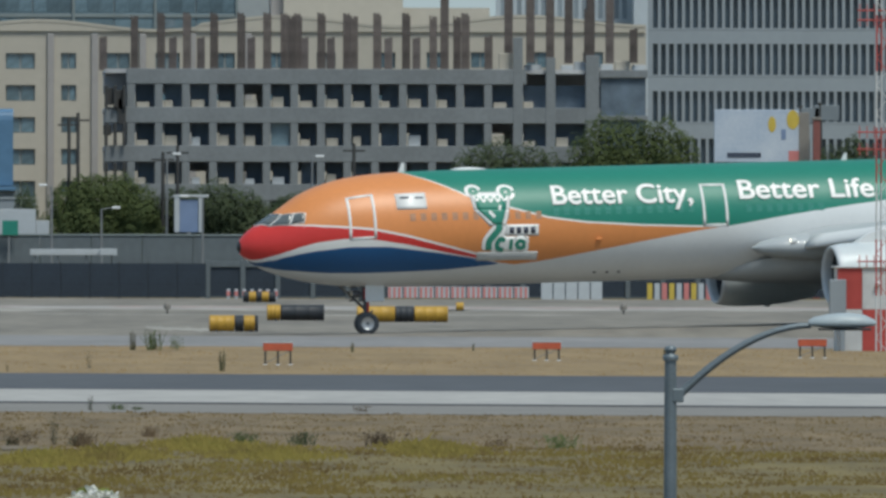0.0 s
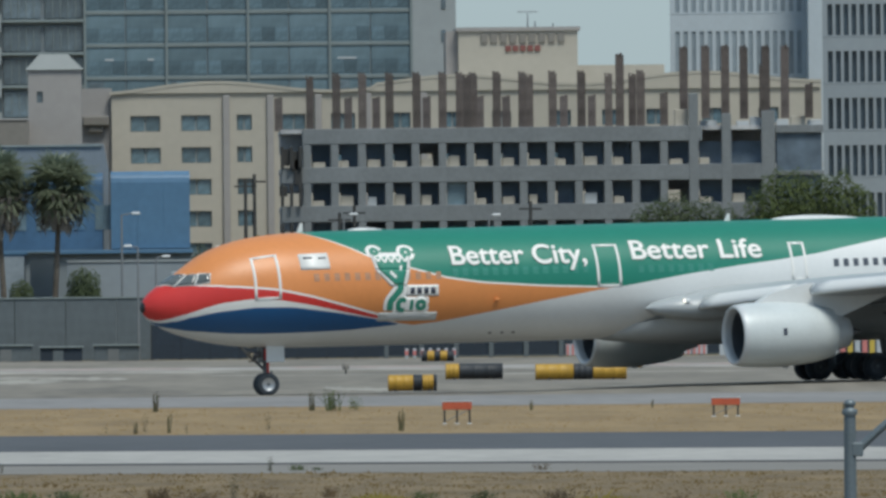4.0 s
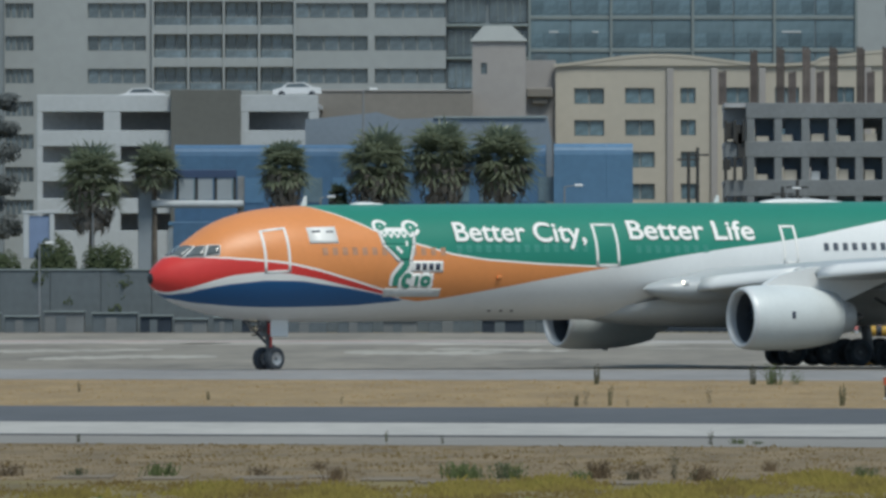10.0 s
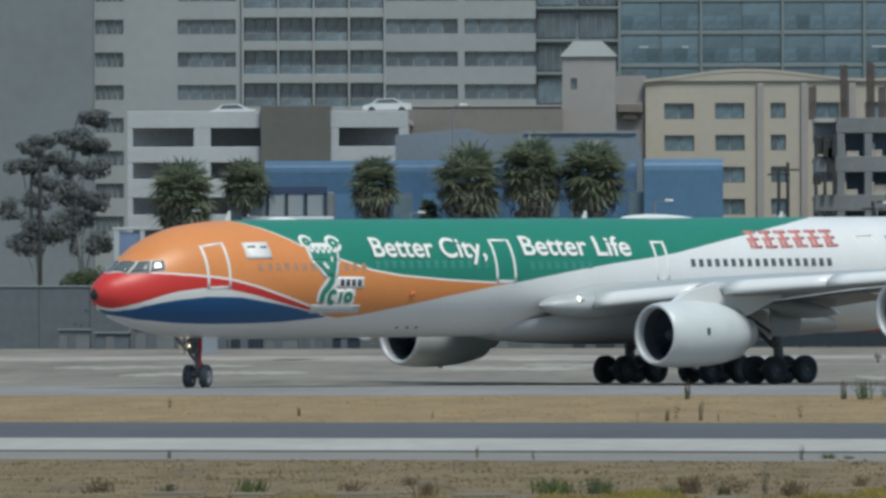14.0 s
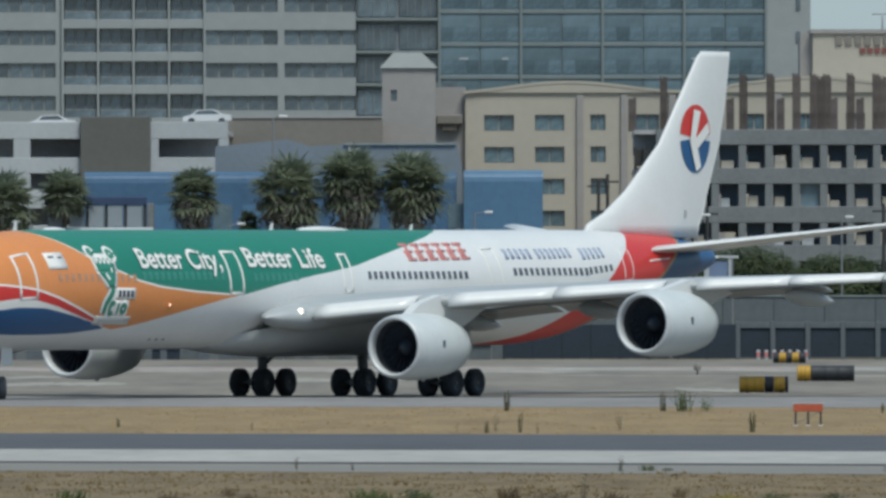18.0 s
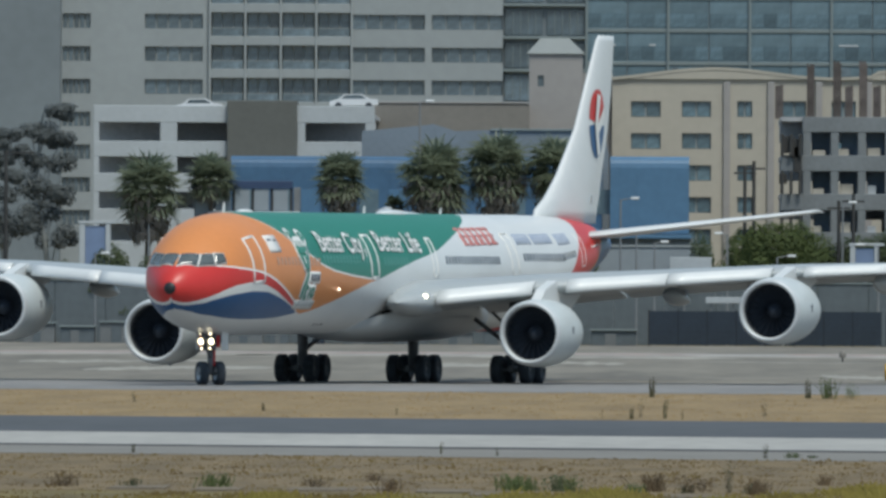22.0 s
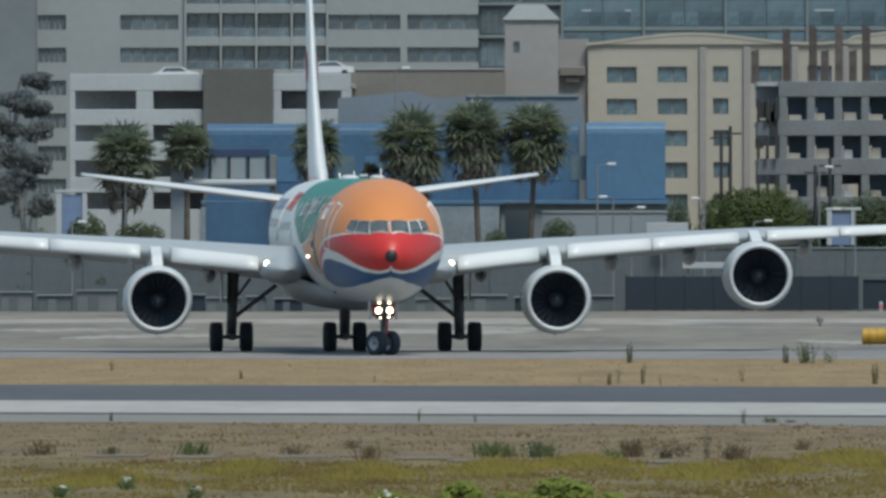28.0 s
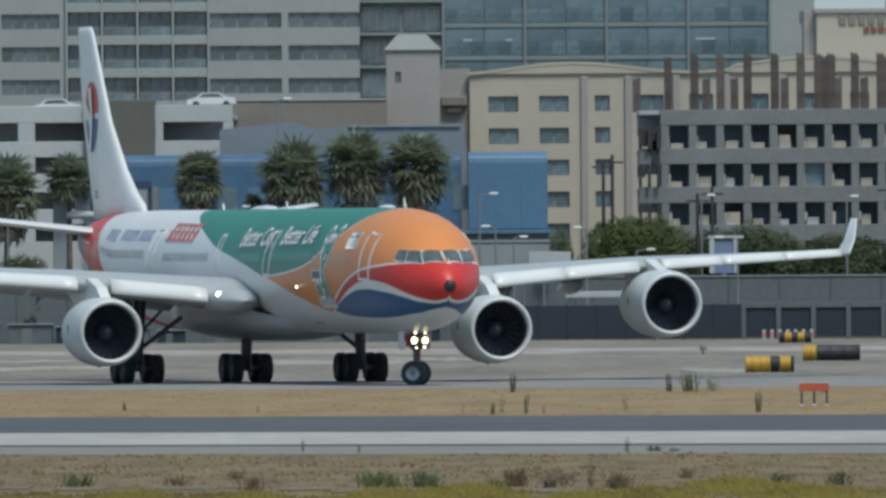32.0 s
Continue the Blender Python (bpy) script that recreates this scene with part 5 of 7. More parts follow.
for k in range(8):
    zm = spot(-200, -20 - 58 * k, D)[1]
    for q in range(2):
        xa = x1 + (xg0 - x1) * q / 2 + 0.2
        xc = x1 + (xg0 - x1) * (q + 1) / 2 - 0.2
        w = block("window", office, xa, xc, D + 0.6, D + 0.7, zm - 1.3, zm + 1.2, M_PANE)
        for j in range(4):
            block("mullion", w, (xc - xa) * (j + 1) / 5, (xc - xa) * (j + 1) / 5 + 0.08, -0.08, 0, 0, 2.5, M_MULLION)
    block("balcony_slab", office, x1, xg0, D + 0.1, D + 0.7, zm - 1.75, zm - 1.45, M_MULLION)
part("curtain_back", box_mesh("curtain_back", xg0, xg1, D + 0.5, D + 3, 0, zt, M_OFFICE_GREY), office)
rnd = random.Random(3)
for k in range(8):
    zm = spot(150, -30 - 58 * k, D)[1]
    block("spandrel", office, xg0, xg1, D + 0.28, D + 0.5, zm - 1.67, zm - 1.3, M_MULLION, "pale spandrel line")
    for q in range(8):
        xa, xc = xg0 + (xg1 - xg0) * q / 8, xg0 + (xg1 - xg0) * (q + 1) / 8
        block("curtain_pane", office, xa + 0.06, xc - 0.06, D + 0.4, D + 0.46, zm - 1.3, zm + 1.68, M_PANE_BLUE)
        for j in range(3):
            xv = xa + 0.06 + (xc - xa - 0.12) * j / 3
            block("vision_pane", office, xv + 0.03, xv + (xc - xa - 0.12) / 3 - 0.03, D + 0.36, D + 0.4, zm - 1.1, zm + 0.25, M_PANE_VISION)
        if rnd.random() < 0.3:
            w = rnd.uniform(0.6, 2.2)
            block("dark_vent_light", office, xa + 0.4, xa + 0.4 + w, D + 0.36, D + 0.4, zm + 0.6, zm + 1.5, M_PANE)
        # short white strips put the curtain wall's glints into colour
        if rnd.random() < 0.16:
            block("lit_blind", office, xa + rnd.uniform(0.5, 2.5), xa + rnd.uniform(2.6, 3.2), D + 0.35, D + 0.4, zm + 0.3, zm + 0.5, M_WHITE)
for q in range(5):
    x = xg0 + (xg1 - xg0) * q / 4
    block("mullion", office, x - 0.14, x + 0.14, D + 0.1, D + 0.5, 0, zt, M_MULLION)
part("end_wall", box_mesh("end_wall", xg1, spot(526, 0, D)[0], D + 0.2, D + 20, 0, zt, M_OFFICE), office, "plain pale end wall")
for k in range(6):
    z = spot(500, -120 - 58 * k, D)[1]
    block("window", office, spot(500, 0, D)[0], spot(508, 0, D)[0], D + 0.12, D + 0.2, z, z + 1.2, M_PANE)
shell(office, x0, spot(526, 0, D)[0], D + 0.3, D + 22, zt, M_OFFICE)
# plain grey neighbour further left, half hidden by trees
D2 = 1496
grey = thing("grey_building", "plain grey building behind trees", "building")
xa, xc = spot(-1500, 0, D2)[0], spot(-1063, 0, D2)[0]
gh = [(spot(u, 0, D2)[0], spot(u + 30, 0, D2)[0], spot(-1200, v, D2)[1], spot(-1200, v - 24, D2)[1]) for u in (-1420, -1340) for v in (180, 122, 64, 6, -52, -110, -168)]
part("front_wall", open_wall("front_wall", xa, xc, 0, zt, D2, gh, M_OFFICE_GREY), grey)
windows(grey, gh, D2, M_PANE, 0.25)
shell(grey, xa, xc, D2 + 0.1, D2 + 20, zt, M_OFFICE_GREY)

# -- twin towers with vertical fins
def fin_tower(u0, u1, d, bands, pitch, slot, label, plain=0, vtop=-330):
    t = thing("fin_tower", label, "building", group="towers with slotted facades")
    xa, xc, z1 = spot(u0, 0, d)[0], spot(u1, 0, d)[0], spot(u0, vtop, d)[1]
    hs = []
    for va, vb in bands:
        zb, za = spot((u0 + u1) / 2, va, d)[1], spot((u0 + u1) / 2, vb, d)[1]
        x = xa + wide(9, d)
        while x + wide(slot, d) < xc - wide(plain, d):
            hs.append((x, x + wide(slot, d), za, zb))
            x += wide(pitch, d)
    # the far tower takes haze-paled colours and shallower slots
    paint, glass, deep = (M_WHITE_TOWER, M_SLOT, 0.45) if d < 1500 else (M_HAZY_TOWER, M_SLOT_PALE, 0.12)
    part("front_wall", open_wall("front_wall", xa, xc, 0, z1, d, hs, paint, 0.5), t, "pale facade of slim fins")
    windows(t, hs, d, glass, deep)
    for va, vb in bands:
        block("ledge", t, xa, xc, d - 0.03, d, spot((u0 + u1) / 2, vb + 3, d)[1], spot((u0 + u1) / 2, vb, d)[1], paint)
    shell(t, xa + 26 * xa / d, xc, d + 0.52, d + 25, z1, paint)
    return t


# distance haze is put into this paler, bluer panel colour
M_HAZY_TOWER = mat("haze_paled_tower_panels", (0.47, 0.525, 0.565), 0.85, vary=0.05, scale=7, fine=10)
M_WHITE_TOWER = mat("pale_grey_tower_panels", (0.27, 0.304, 0.332), 0.85, vary=0.05, scale=7, fine=10)
fin_tower(1175, 1760, 1470, [(-9 - 83 * k, 46 - 83 * k) for k in range(4)] + [(75, 129), (159, 212)], 14.2, 9.0, "pale grey tower with rows of dark vertical slots")
fin_tower(905, 1150, 1540, [(-131 - 110 * k, -55 - 110 * k) for k in range(3)] + [(-20, 50)], 14.4, 8.0, "slotted tower behind the hotel, distance haze put into its pale colours", 0)
t3 = thing("plain_tower", "blank haze-paled tower side beside the slotted tower", "building")
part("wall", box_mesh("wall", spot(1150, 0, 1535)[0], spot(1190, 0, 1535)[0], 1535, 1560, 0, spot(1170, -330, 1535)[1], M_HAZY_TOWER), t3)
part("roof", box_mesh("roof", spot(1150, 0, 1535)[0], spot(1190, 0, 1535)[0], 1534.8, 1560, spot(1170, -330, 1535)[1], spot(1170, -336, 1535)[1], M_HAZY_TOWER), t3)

# -- tan hotel with a waving roofline and a sign tower
D = 1420
hotel = thing("hotel", "tan stucco hotel with waving roofline and blue windows", "building")
cols = [(-52, 1), (38, 90), (136, 163), (216, 258), (303, 346), (408, 444), (496, 540), (588, 622), (692, 728), (783, 818), (861, 896), (960, 996), (1060, 1096)]
holes = []
for r in range(6):
    v0, v1 = 4 + 56.5 * r, 32 + 56.5 * r
    for a, b in cols:
        holes.append((spot(a, v0, D)[0], spot(b, v0, D)[0], spot((a + b) / 2, v1, D)[1], spot((a + b) / 2, v0, D)[1]))
xa, xc, zr = spot(-85, 0, D)[0], spot(1172, 0, D)[0], spot(300, -34, D)[1]
part("front_wall", open_wall("front_wall", xa, xc, 0, zr, D, holes, M_TAN), hotel, "tan stucco front")
windows(hotel, holes, D, M_PANE_HOTEL, 0.28, 1)
vs, fs, n = [], [], 120
for i in range(n + 1):
    u = -88 + (1172 + 88) * i / n
    wv = -47 - 9 * math.cos((u - 95) / 215 * math.pi) - (6 if u > 380 else 0)
    x, z = spot(u, wv, D)
    vs += [(x, D - 0.25, zr), (x, D - 0.25, z), (x, D + 0.5, z), (x, D - 0.3, z - 0.28), (x, D - 0.3, z)]
for i in range(n):
    a, b = 5 * i, 5 * (i + 1)
    fs += [(a, b, b + 1, a + 1), (a + 1, b + 1, b + 2, a + 2), (a + 3, b + 3, b + 4, a + 4)]
part("parapet", shaped("parapet", vs, fs, M_TAN), hotel, "waving tan parapet")
for u in (112, 190, 275, 363, 462):
    block("pilaster", hotel, spot(u, 0, D)[0], spot(u + 12, 0, D)[0], D - 0.3, D, 0, spot(u, -30, D)[1], M_TAN_DARK, "taupe pilaster")
shell(hotel, xa, xc, D + 0.3, D + 16, zr, M_TAN)
# shade on the return wall is put into its colour by the darker stucco
part("return_wall", box_mesh("return_wall", spot(-138, 0, D)[0], xa - 0.002, D + 0.8, D + 14, 0, spot(-110, -46, D)[1], M_TAN_DARK), hotel, "return wall, its shade put into a darker colour")
part("corbel", box_mesh("corbel", spot(-136, 0, D)[0], spot(-90, 0, D)[0], D - 0.2, D + 0.8, spot(-110, 20, D)[1], spot(-110, 3, D)[1], M_TAUPE, 0.1), hotel, "brown stepped corbel")
part("corbel", box_mesh("corbel", spot(-126, 0, D)[0], spot(-100, 0, D)[0], D + 0.1, D + 0.8, spot(-110, 32, D)[1], spot(-110, 20, D)[1], M_TAUPE, 0.1), hotel)
D = 1432
st_ = thing("sign_tower", "tan rooftop block carrying the hotel's sign", "building")
part("wall", box_mesh("wall", spot(530, 0, D)[0], spot(741, 0, D)[0], D, D + 12, 0, spot(620, -139, D)[1], M_TAN), st_)
part("cornice", box_mesh("cornice", spot(526, 0, D)[0], spot(745, 0, D)[0], D - 0.25, D + 12, spot(620, -143, D)[1], spot(620, -138, D)[1], M_TAN_DARK, 0.05), st_)
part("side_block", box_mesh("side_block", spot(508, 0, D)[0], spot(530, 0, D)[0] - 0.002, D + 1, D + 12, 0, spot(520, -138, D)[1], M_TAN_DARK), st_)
part("lower_block", box_mesh("lower_block", spot(741, 0, D)[0] + 0.002, spot(895, 0, D)[0], D + 1, D + 12, 0, spot(800, -75, D)[1], M_TAN), st_)
for k in range(9):
    block("sign_bar", st_, spot(570 + k * 17, 0, D)[0], spot(582 + k * 17, 0, D)[0], D - 0.18, D, spot(640, -116, D)[1], spot(640, -132, D)[1], M_TAUPE, "dark sign as plain bars")
for k in range(5):
    block("sign_bar", st_, spot(613 + k * 13, 0, D)[0], spot(623 + k * 13, 0, D)[0], D - 0.16, D, spot(640, -101, D)[1], spot(640, -111, D)[1], SIGN_MAROON, "red sign as plain bars")
for u, h in ((655, 26), (668, 12), (700, 8)):
    x, z = spot(u, -143, D)
    part("roof_aerial", tube("roof_aerial", (x, D + 3, z), (x, D + 3, z + wide(h, D)), 0.09, 0.05, M_POLE), st_)
x, z = spot(655, -170, D)
part("roof_aerial", tube("roof_aerial", (x - 1.0, D + 3, z + 0.1), (x + 1.0, D + 3, z + 0.1), 0.05, 0.05, M_POLE), st_)

# -- gabled stair tower and low taupe wing
D = 1410
gab = thing("gabled_tower", "taupe stair tower with a pale hipped roof", "building")
xa, xc = spot(-232, 0, D)[0], spot(-138, 0, D)[0]
ze = spot(-185, -80, D)[1]
ah = [(spot(-217, 0, D)[0], spot(-206, 0, D)[0], spot(-210, -22, D)[1], spot(-210, -42, D)[1])]
part("front_wall", open_wall("front_wall", xa, xc, 0, ze, D, ah, M_TAN_DARK), gab)
windows(gab, ah, D, M_PANE, 0.25)
shell(gab, xa, xc, D + 0.1, D + 6, ze, M_TAN_DARK)
zp = spot(-185, -108, D)[1]
vs = [(xa - 0.25, D - 0.25, ze), (xc + 0.25, D - 0.25, ze), (xc + 0.25, D + 6.2, ze), (xa - 0.25, D + 6.2, ze), (spot(-212, 0, D)[0], D + 1.6, zp), (spot(-162, 0, D)[0], D + 1.6, zp), (spot(-162, 0, D)[0], D + 4, zp), (spot(-212, 0, D)[0], D + 4, zp)]
part("hipped_roof", shaped("hipped_roof", vs, [(0, 1, 5, 4), (1, 2, 6, 5), (2, 3, 7, 6), (3, 0, 4, 7), (4, 5, 6, 7)], M_FRAME), gab, "pale hipped roof")
D = 1405
low = thing("taupe_wing", "low taupe stucco wing behind the blue building", "building")
part("wall", box_mesh("wall", spot(-520, 0, D)[0], spot(-233, 0, D)[0], D, D + 10, 0, spot(-370, 8, D)[1], M_TAUPE), low)
part("coping", box_mesh("coping", spot(-520, 0, D)[0], spot(-233, 0, D)[0], D - 0.12, D + 0.4, spot(-370, 8, D)[1], spot(-370, 5, D)[1], M_TAN_DARK, 0.03), low)

# -- concrete frame under construction: slabs, columns, starter bars
D = 1350
frame_ = thing("unfinished_frame", "raw concrete building frame under construction", "building")
xa, xc = spot(214, 0, D)[0], spot(1175, 0, D)[0]
xl = spot(252, 0, D)[0]
levels = [(33, 60), (101, 129), (169, 198), (237, 266), (305, 330)]
for i, (v0, v1) in enumerate(levels):
    z1, z0 = spot(560, v0, D)[1], spot(560, v1, D)[1]
    block("edge_beam", frame_, xa if i else xl, spot(960, 0, D)[0] if i == 0 else spot(1090, 0, D)[0], D, D + 0.5, z0, z1, M_CONC, "raw concrete edge beam")
    part("floor_slab", box_mesh("floor_slab", xa, xc, D + 0.5, D + 30, z1 - 0.4, z1 - 0.02, M_CONC_IN), frame_)
    for yy in (10, 20):
        block("cross_beam", frame_, xa, xc, D + yy, D + yy + 0.5, z0 - 0.75, z1 - 0.4, M_CONC_IN)
rnd = random.Random(9)
COLUMNS = [260, 309, 357, 405, 452, 500, 549, 596, 643, 692, 741, 793, 842, 892, 945, 1003, 1077]
for u, after in zip(COLUMNS, COLUMNS[1:] + [1120]):
    thick = 14 if u < 940 else 17 if u < 1010 else 24
    head = 60 if u < 940 else {945: -24, 1003: 12, 1077: 8}[u]
    block("column", frame_, spot(u - thick / 2, 0, D)[0], spot(u + thick / 2, 0, D)[0], D + 0.03 if u < 940 else D - 0.03, D + 0.6, 0, spot(560, head, D)[1], M_CONC, "square concrete column")
    for yy in (10.6, 20.6):
        block("column", frame_, spot(u - 8 + rnd.uniform(-6, 6), 0, D)[0], spot(u + 8, 0, D)[0], D + yy, D + yy + 0.6, 0, spot(560, 60, D)[1], M_CONC_IN)
    for (v0, v1), (w0, w1) in zip(levels[:-1], levels[1:]):
        # added pale blocks stand in for the hotel wall seen through the bays
        if rnd.random() < (0.85 if u < 720 else 0.4):
            k = rnd.uniform(14, 24)
            block("stacked_material", frame_, spot(u + 10, 0, D)[0], spot(u + 10 + k, 0, D)[0], D + 0.75, D + 1.6, spot(560, w0, D)[1] - 0.02, spot(560, w0 - rnd.uniform(9, 19), D)[1], M_TAN if rnd.random() < 0.75 else M_WHITE)
        # added sheet that stands in for the bay's hazy shade
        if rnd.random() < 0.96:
            block("netting", frame_, spot(u + 8 + rnd.uniform(0, 5), 0, D)[0], spot(after - 8, 0, D)[0], D + 2, D + 2.05, spot(560, w0, D)[1], spot(560, v1, D)[1] - 0.05, M_BAY_SHADE, "dark blue sheet added for the hazy shade in the open bay")
# one more added sheet, for the dark of the end opening
block("dark_bay", frame_, spot(1092, 0, D)[0], spot(1172, 0, D)[0], D + 0.42, D + 0.46, 0, spot(1100, 50, D)[1], M_BAY_SHADE, "dark sheet added for the shade in the end bay")
for v0, tall in ((36, 14), (117, 8), (185, 9)):
    block("edge_beam", frame_, spot(1090, 0, D)[0], spot(1175, 0, D)[0], D + 0.1, D + 0.4, spot(1100, v0 + tall, D)[1], spot(1100, v0, D)[1], M_CONC)
block("glazed_bay", frame_, spot(508, 0, D)[0], spot(541, 0, D)[0], D + 0.65, D + 0.75, spot(520, 169, D)[1], spot(520, 129, D)[1], M_PANE_BLUE, "blue glazed bay")
# hoist and scaffold bay at the end
for u in (216, 232, 248):
    for v0, v1 in ((62, 100), (128, 168), (198, 240)):
        block("scaffold_post", frame_, spot(u - 3, 0, D)[0], spot(u + 3, 0, D)[0], D - 0.6, D - 0.3, spot(230, v1, D)[1], spot(230, v0, D)[1], M_DARKPOLE)
for u, v0, v1 in ((222, 66, 96), (238, 70, 104), (218, 132, 150), (244, 84, 130)):
    block("hoist_cage", frame_, spot(u - 7, 0, D)[0], spot(u + 7, 0, D)[0], D - 0.25, D + 0.2, spot(230, v1, D)[1], spot(230, v0, D)[1], M_DARKPOLE)


def rebar_mesh(h, w, seed):
    """A cage of upright bars with ties, standing out of a column head."""
    rnd = random.Random(seed)
    bm = bmesh.new()
    for i in range(5):
        for j in range(2):
            x, y, hh = (i / 4 - 0.5) * w, (j - 0.5) * 0.5, h * rnd.uniform(0.93, 1)
            add_box(bm, x - 0.07, x + 0.07, y - 0.05, y + 0.05, 0, hh)
    z = 0.3
    while z < h * 0.95:
        add_box(bm, -w / 2 - 0.03, w / 2 + 0.03, -0.3, 0.3, z, z + 0.07)
        z += 0.25
    return finish(bm, "rebar_cage", M_REBAR)


CAGES = [rebar_mesh(5.3, 0.62, 1), rebar_mesh(5.0, 0.55, 2), rebar_mesh(6.9, 0.62, 3), rebar_mesh(3.2, 0.6, 4)]
FRONT_BARS = [(259, 1, 0), (306, 0, 0), (352, 0, 0), (400, 0, 0), (448, 0, 0), (494, 0, 0), (519, 0, 3), (531, 1, 0), (543, 0, 4), (590, 0, 0), (637, 0, 3), (648, 1, 0), (689, 0, 0), (740, 0, 0), (788, 1, 0), (808, 2, 0), (832, 1, 3), (845, 0, 0)]
REAR_BARS = [(886, 3, 0), (924, 2, 4), (960, 2, 0), (995, 2, 0), (1031, 2, 4), (1062, 1, 0), (1070, 2, 4), (1104, 2, 4), (1143, 3, 0), (470, 3, 12), (565, 3, 12), (612, 3, 12), (715, 3, 12), (765, 3, 12), (380, 3, 12), (205, 3, 10), (330, 3, 12)]
for u, k, y in FRONT_BARS + REAR_BARS:
    u += 14 if 510 < u < 550 else 7
    thing("rebar_cage", "rusty reinforcing bars rising from a column head", "rebar", pose(spot(u, 0, D)[0], D + 0.35 + y, spot(560, 33 if u < 900 else 20, D)[1] - 0.05), group="starter bars on the frame", data=CAGES[k])
for u, w, h, m in ((912, 24, 1.5, M_TAN), (957, 30, 0.45, M_WHITE), (1022, 22, 0.4, M_WHITE), (1046, 20, 0.75, M_WHITE), (1092, 22, 0.5, M_WHITE), (1118, 26, 0.8, M_TAN), (1148, 24, 0.45, M_WHITE)):
    thing("material_pallet", "pale building material stacked on the top deck", "building material", pose(spot(u, 0, D)[0], D + 1, spot(560, 33, D)[1]), group="stacks on the top deck",
          data=box_mesh("material_pallet", 0, wide(w, D), 0, 1, -0.05, h, m, 0.05))

# -- white multi-storey car park
D = 1380
park = thing("car_park", "white open-deck car park with an olive-grey stair block", "building")
xa, xc = spot(-1003, 0, D)[0], spot(-505, 0, D)[0]
bands = [(12, 42), (75, 103), (132, 165), (195, 222), (252, 340)]
for v0, v1 in bands:
    block("deck_parapet", park, xa, xc, D, D + 0.4, spot(-800, v1, D)[1] if v1 < 300 else 0, spot(-800, v0, D)[1], M_WHITE, "white deck parapet")
    part("deck_slab", box_mesh("deck_slab", xa, xc, D + 0.4, D + 25, spot(-800, v0 + 22, D)[1], spot(-800, v0 + 15, D)[1], M_CONC_IN), park)
for u, w in ((-1003, 10), (-885, 30), (-522, 17), (-642, 14)):
    block("column", park, spot(u, 0, D)[0], spot(u + w, 0, D)[0], D + 0.02, D + 0.5, 0, spot(-800, 14, D)[1], M_WHITE)
part("back_wall", box_mesh("back_wall", xa, xc, D + 5.5, D + 5.9, 0, spot(-800, 30, D)[1], M_CONC_IN), park)
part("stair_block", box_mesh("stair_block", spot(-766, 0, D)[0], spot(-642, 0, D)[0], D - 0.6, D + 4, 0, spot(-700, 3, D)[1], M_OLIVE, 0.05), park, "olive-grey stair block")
M_CAR = [mat("white_car_paint", (0.7, 0.71, 0.72), 0.3, vary=0.03, scale=1), mat("grey_car_paint", (0.3, 0.31, 0.33), 0.3, vary=0.03, scale=1)]


def car(x, y, z, m, label, long=4.6):
    """A parked car from the side: body with wheel arches, cabin, glass, wheels."""
    c = thing("car", label, "car", pose(x, y, z), group="cars on the roof deck")
    k = long / 4.6
    prof = [(-2.3, 0.35), (-2.28, 0.75), (-1.5, 0.95), (-0.9, 1.4), (0.7, 1.45), (1.5, 1.02), (2.2, 0.95), (2.3, 0.4)]
    n = len(prof)
    vs = [(a * k, 0, b) for a, b in prof] + [(a * k, 1.7, b) for a, b in prof]
    part("body", shaped("body", vs, [tuple(range(n)), tuple(range(2 * n - 1, n - 1, -1))] + [(i, n + i, n + (i + 1) % n, (i + 1) % n) for i in range(n)], m), c)
    part("side_glass", shaped("side_glass", [(-1.2 * k, -0.01, 0.98), (-0.8 * k, -0.01, 1.32), (0.6 * k, -0.01, 1.36), (1.2 * k, -0.01, 1.0)], [(0, 1, 2, 3)], M_PANE), c)
    for a in (-1.45, 1.4):
        w = part("wheel", lathe("wheel", [(-0.02, 0.02), (-0.04, 0.2), (0.0, 0.33), (0.2, 0.33)], RUBBER, 14, "y"), c, "", pose(a * k, 0, 0.33))
    return c


zdeck = spot(-800, 27, D)[1]
for u, y, z, m, l in ((-819, 2.5, 0.05, M_CAR[0], "white car parked on the roof deck behind the parapet"), (-543, 2.0, 0.55, M_CAR[0], "white pickup parked on the roof deck")):
    car(spot(u, 0, D)[0], D + y, zdeck + z, m, l)

# -- slate roof hall and blue building
D = 1345
hall = thing("slate_hall", "low blue-grey hall behind the blue building", "building")
vs = []
pts = [(-528, 57), (-410, 46), (-403, 44), (-362, 57), (-300, 55), (-100, 52), (-92, 99)]
n = len(pts)
for y in (D, D + 14):
    vs += [(spot(u, v, D)[0], y, spot(u, v, D)[1]) for u, v in pts]
    vs += [(spot(-92, 0, D)[0], y, 0), (spot(-528, 0, D)[0], y, 0)]
n += 2
part("wall", shaped("wall", vs, [tuple(range(n))[::-1], tuple(range(n, 2 * n))] + [(i, (i + 1) % n, n + (i + 1) % n, n + i) for i in range(n)], M_SLATE), hall)
part("gutter", box_mesh("gutter", spot(-300, 0, D)[0], spot(-102, 0, D)[0], D - 0.2, D, spot(-200, 57, D)[1], spot(-200, 53, D)[1], M_MULLION, 0.03), hall)
D = 1328
blue = thing("blue_building", "long blue panelled building with rounded top edge", "building")
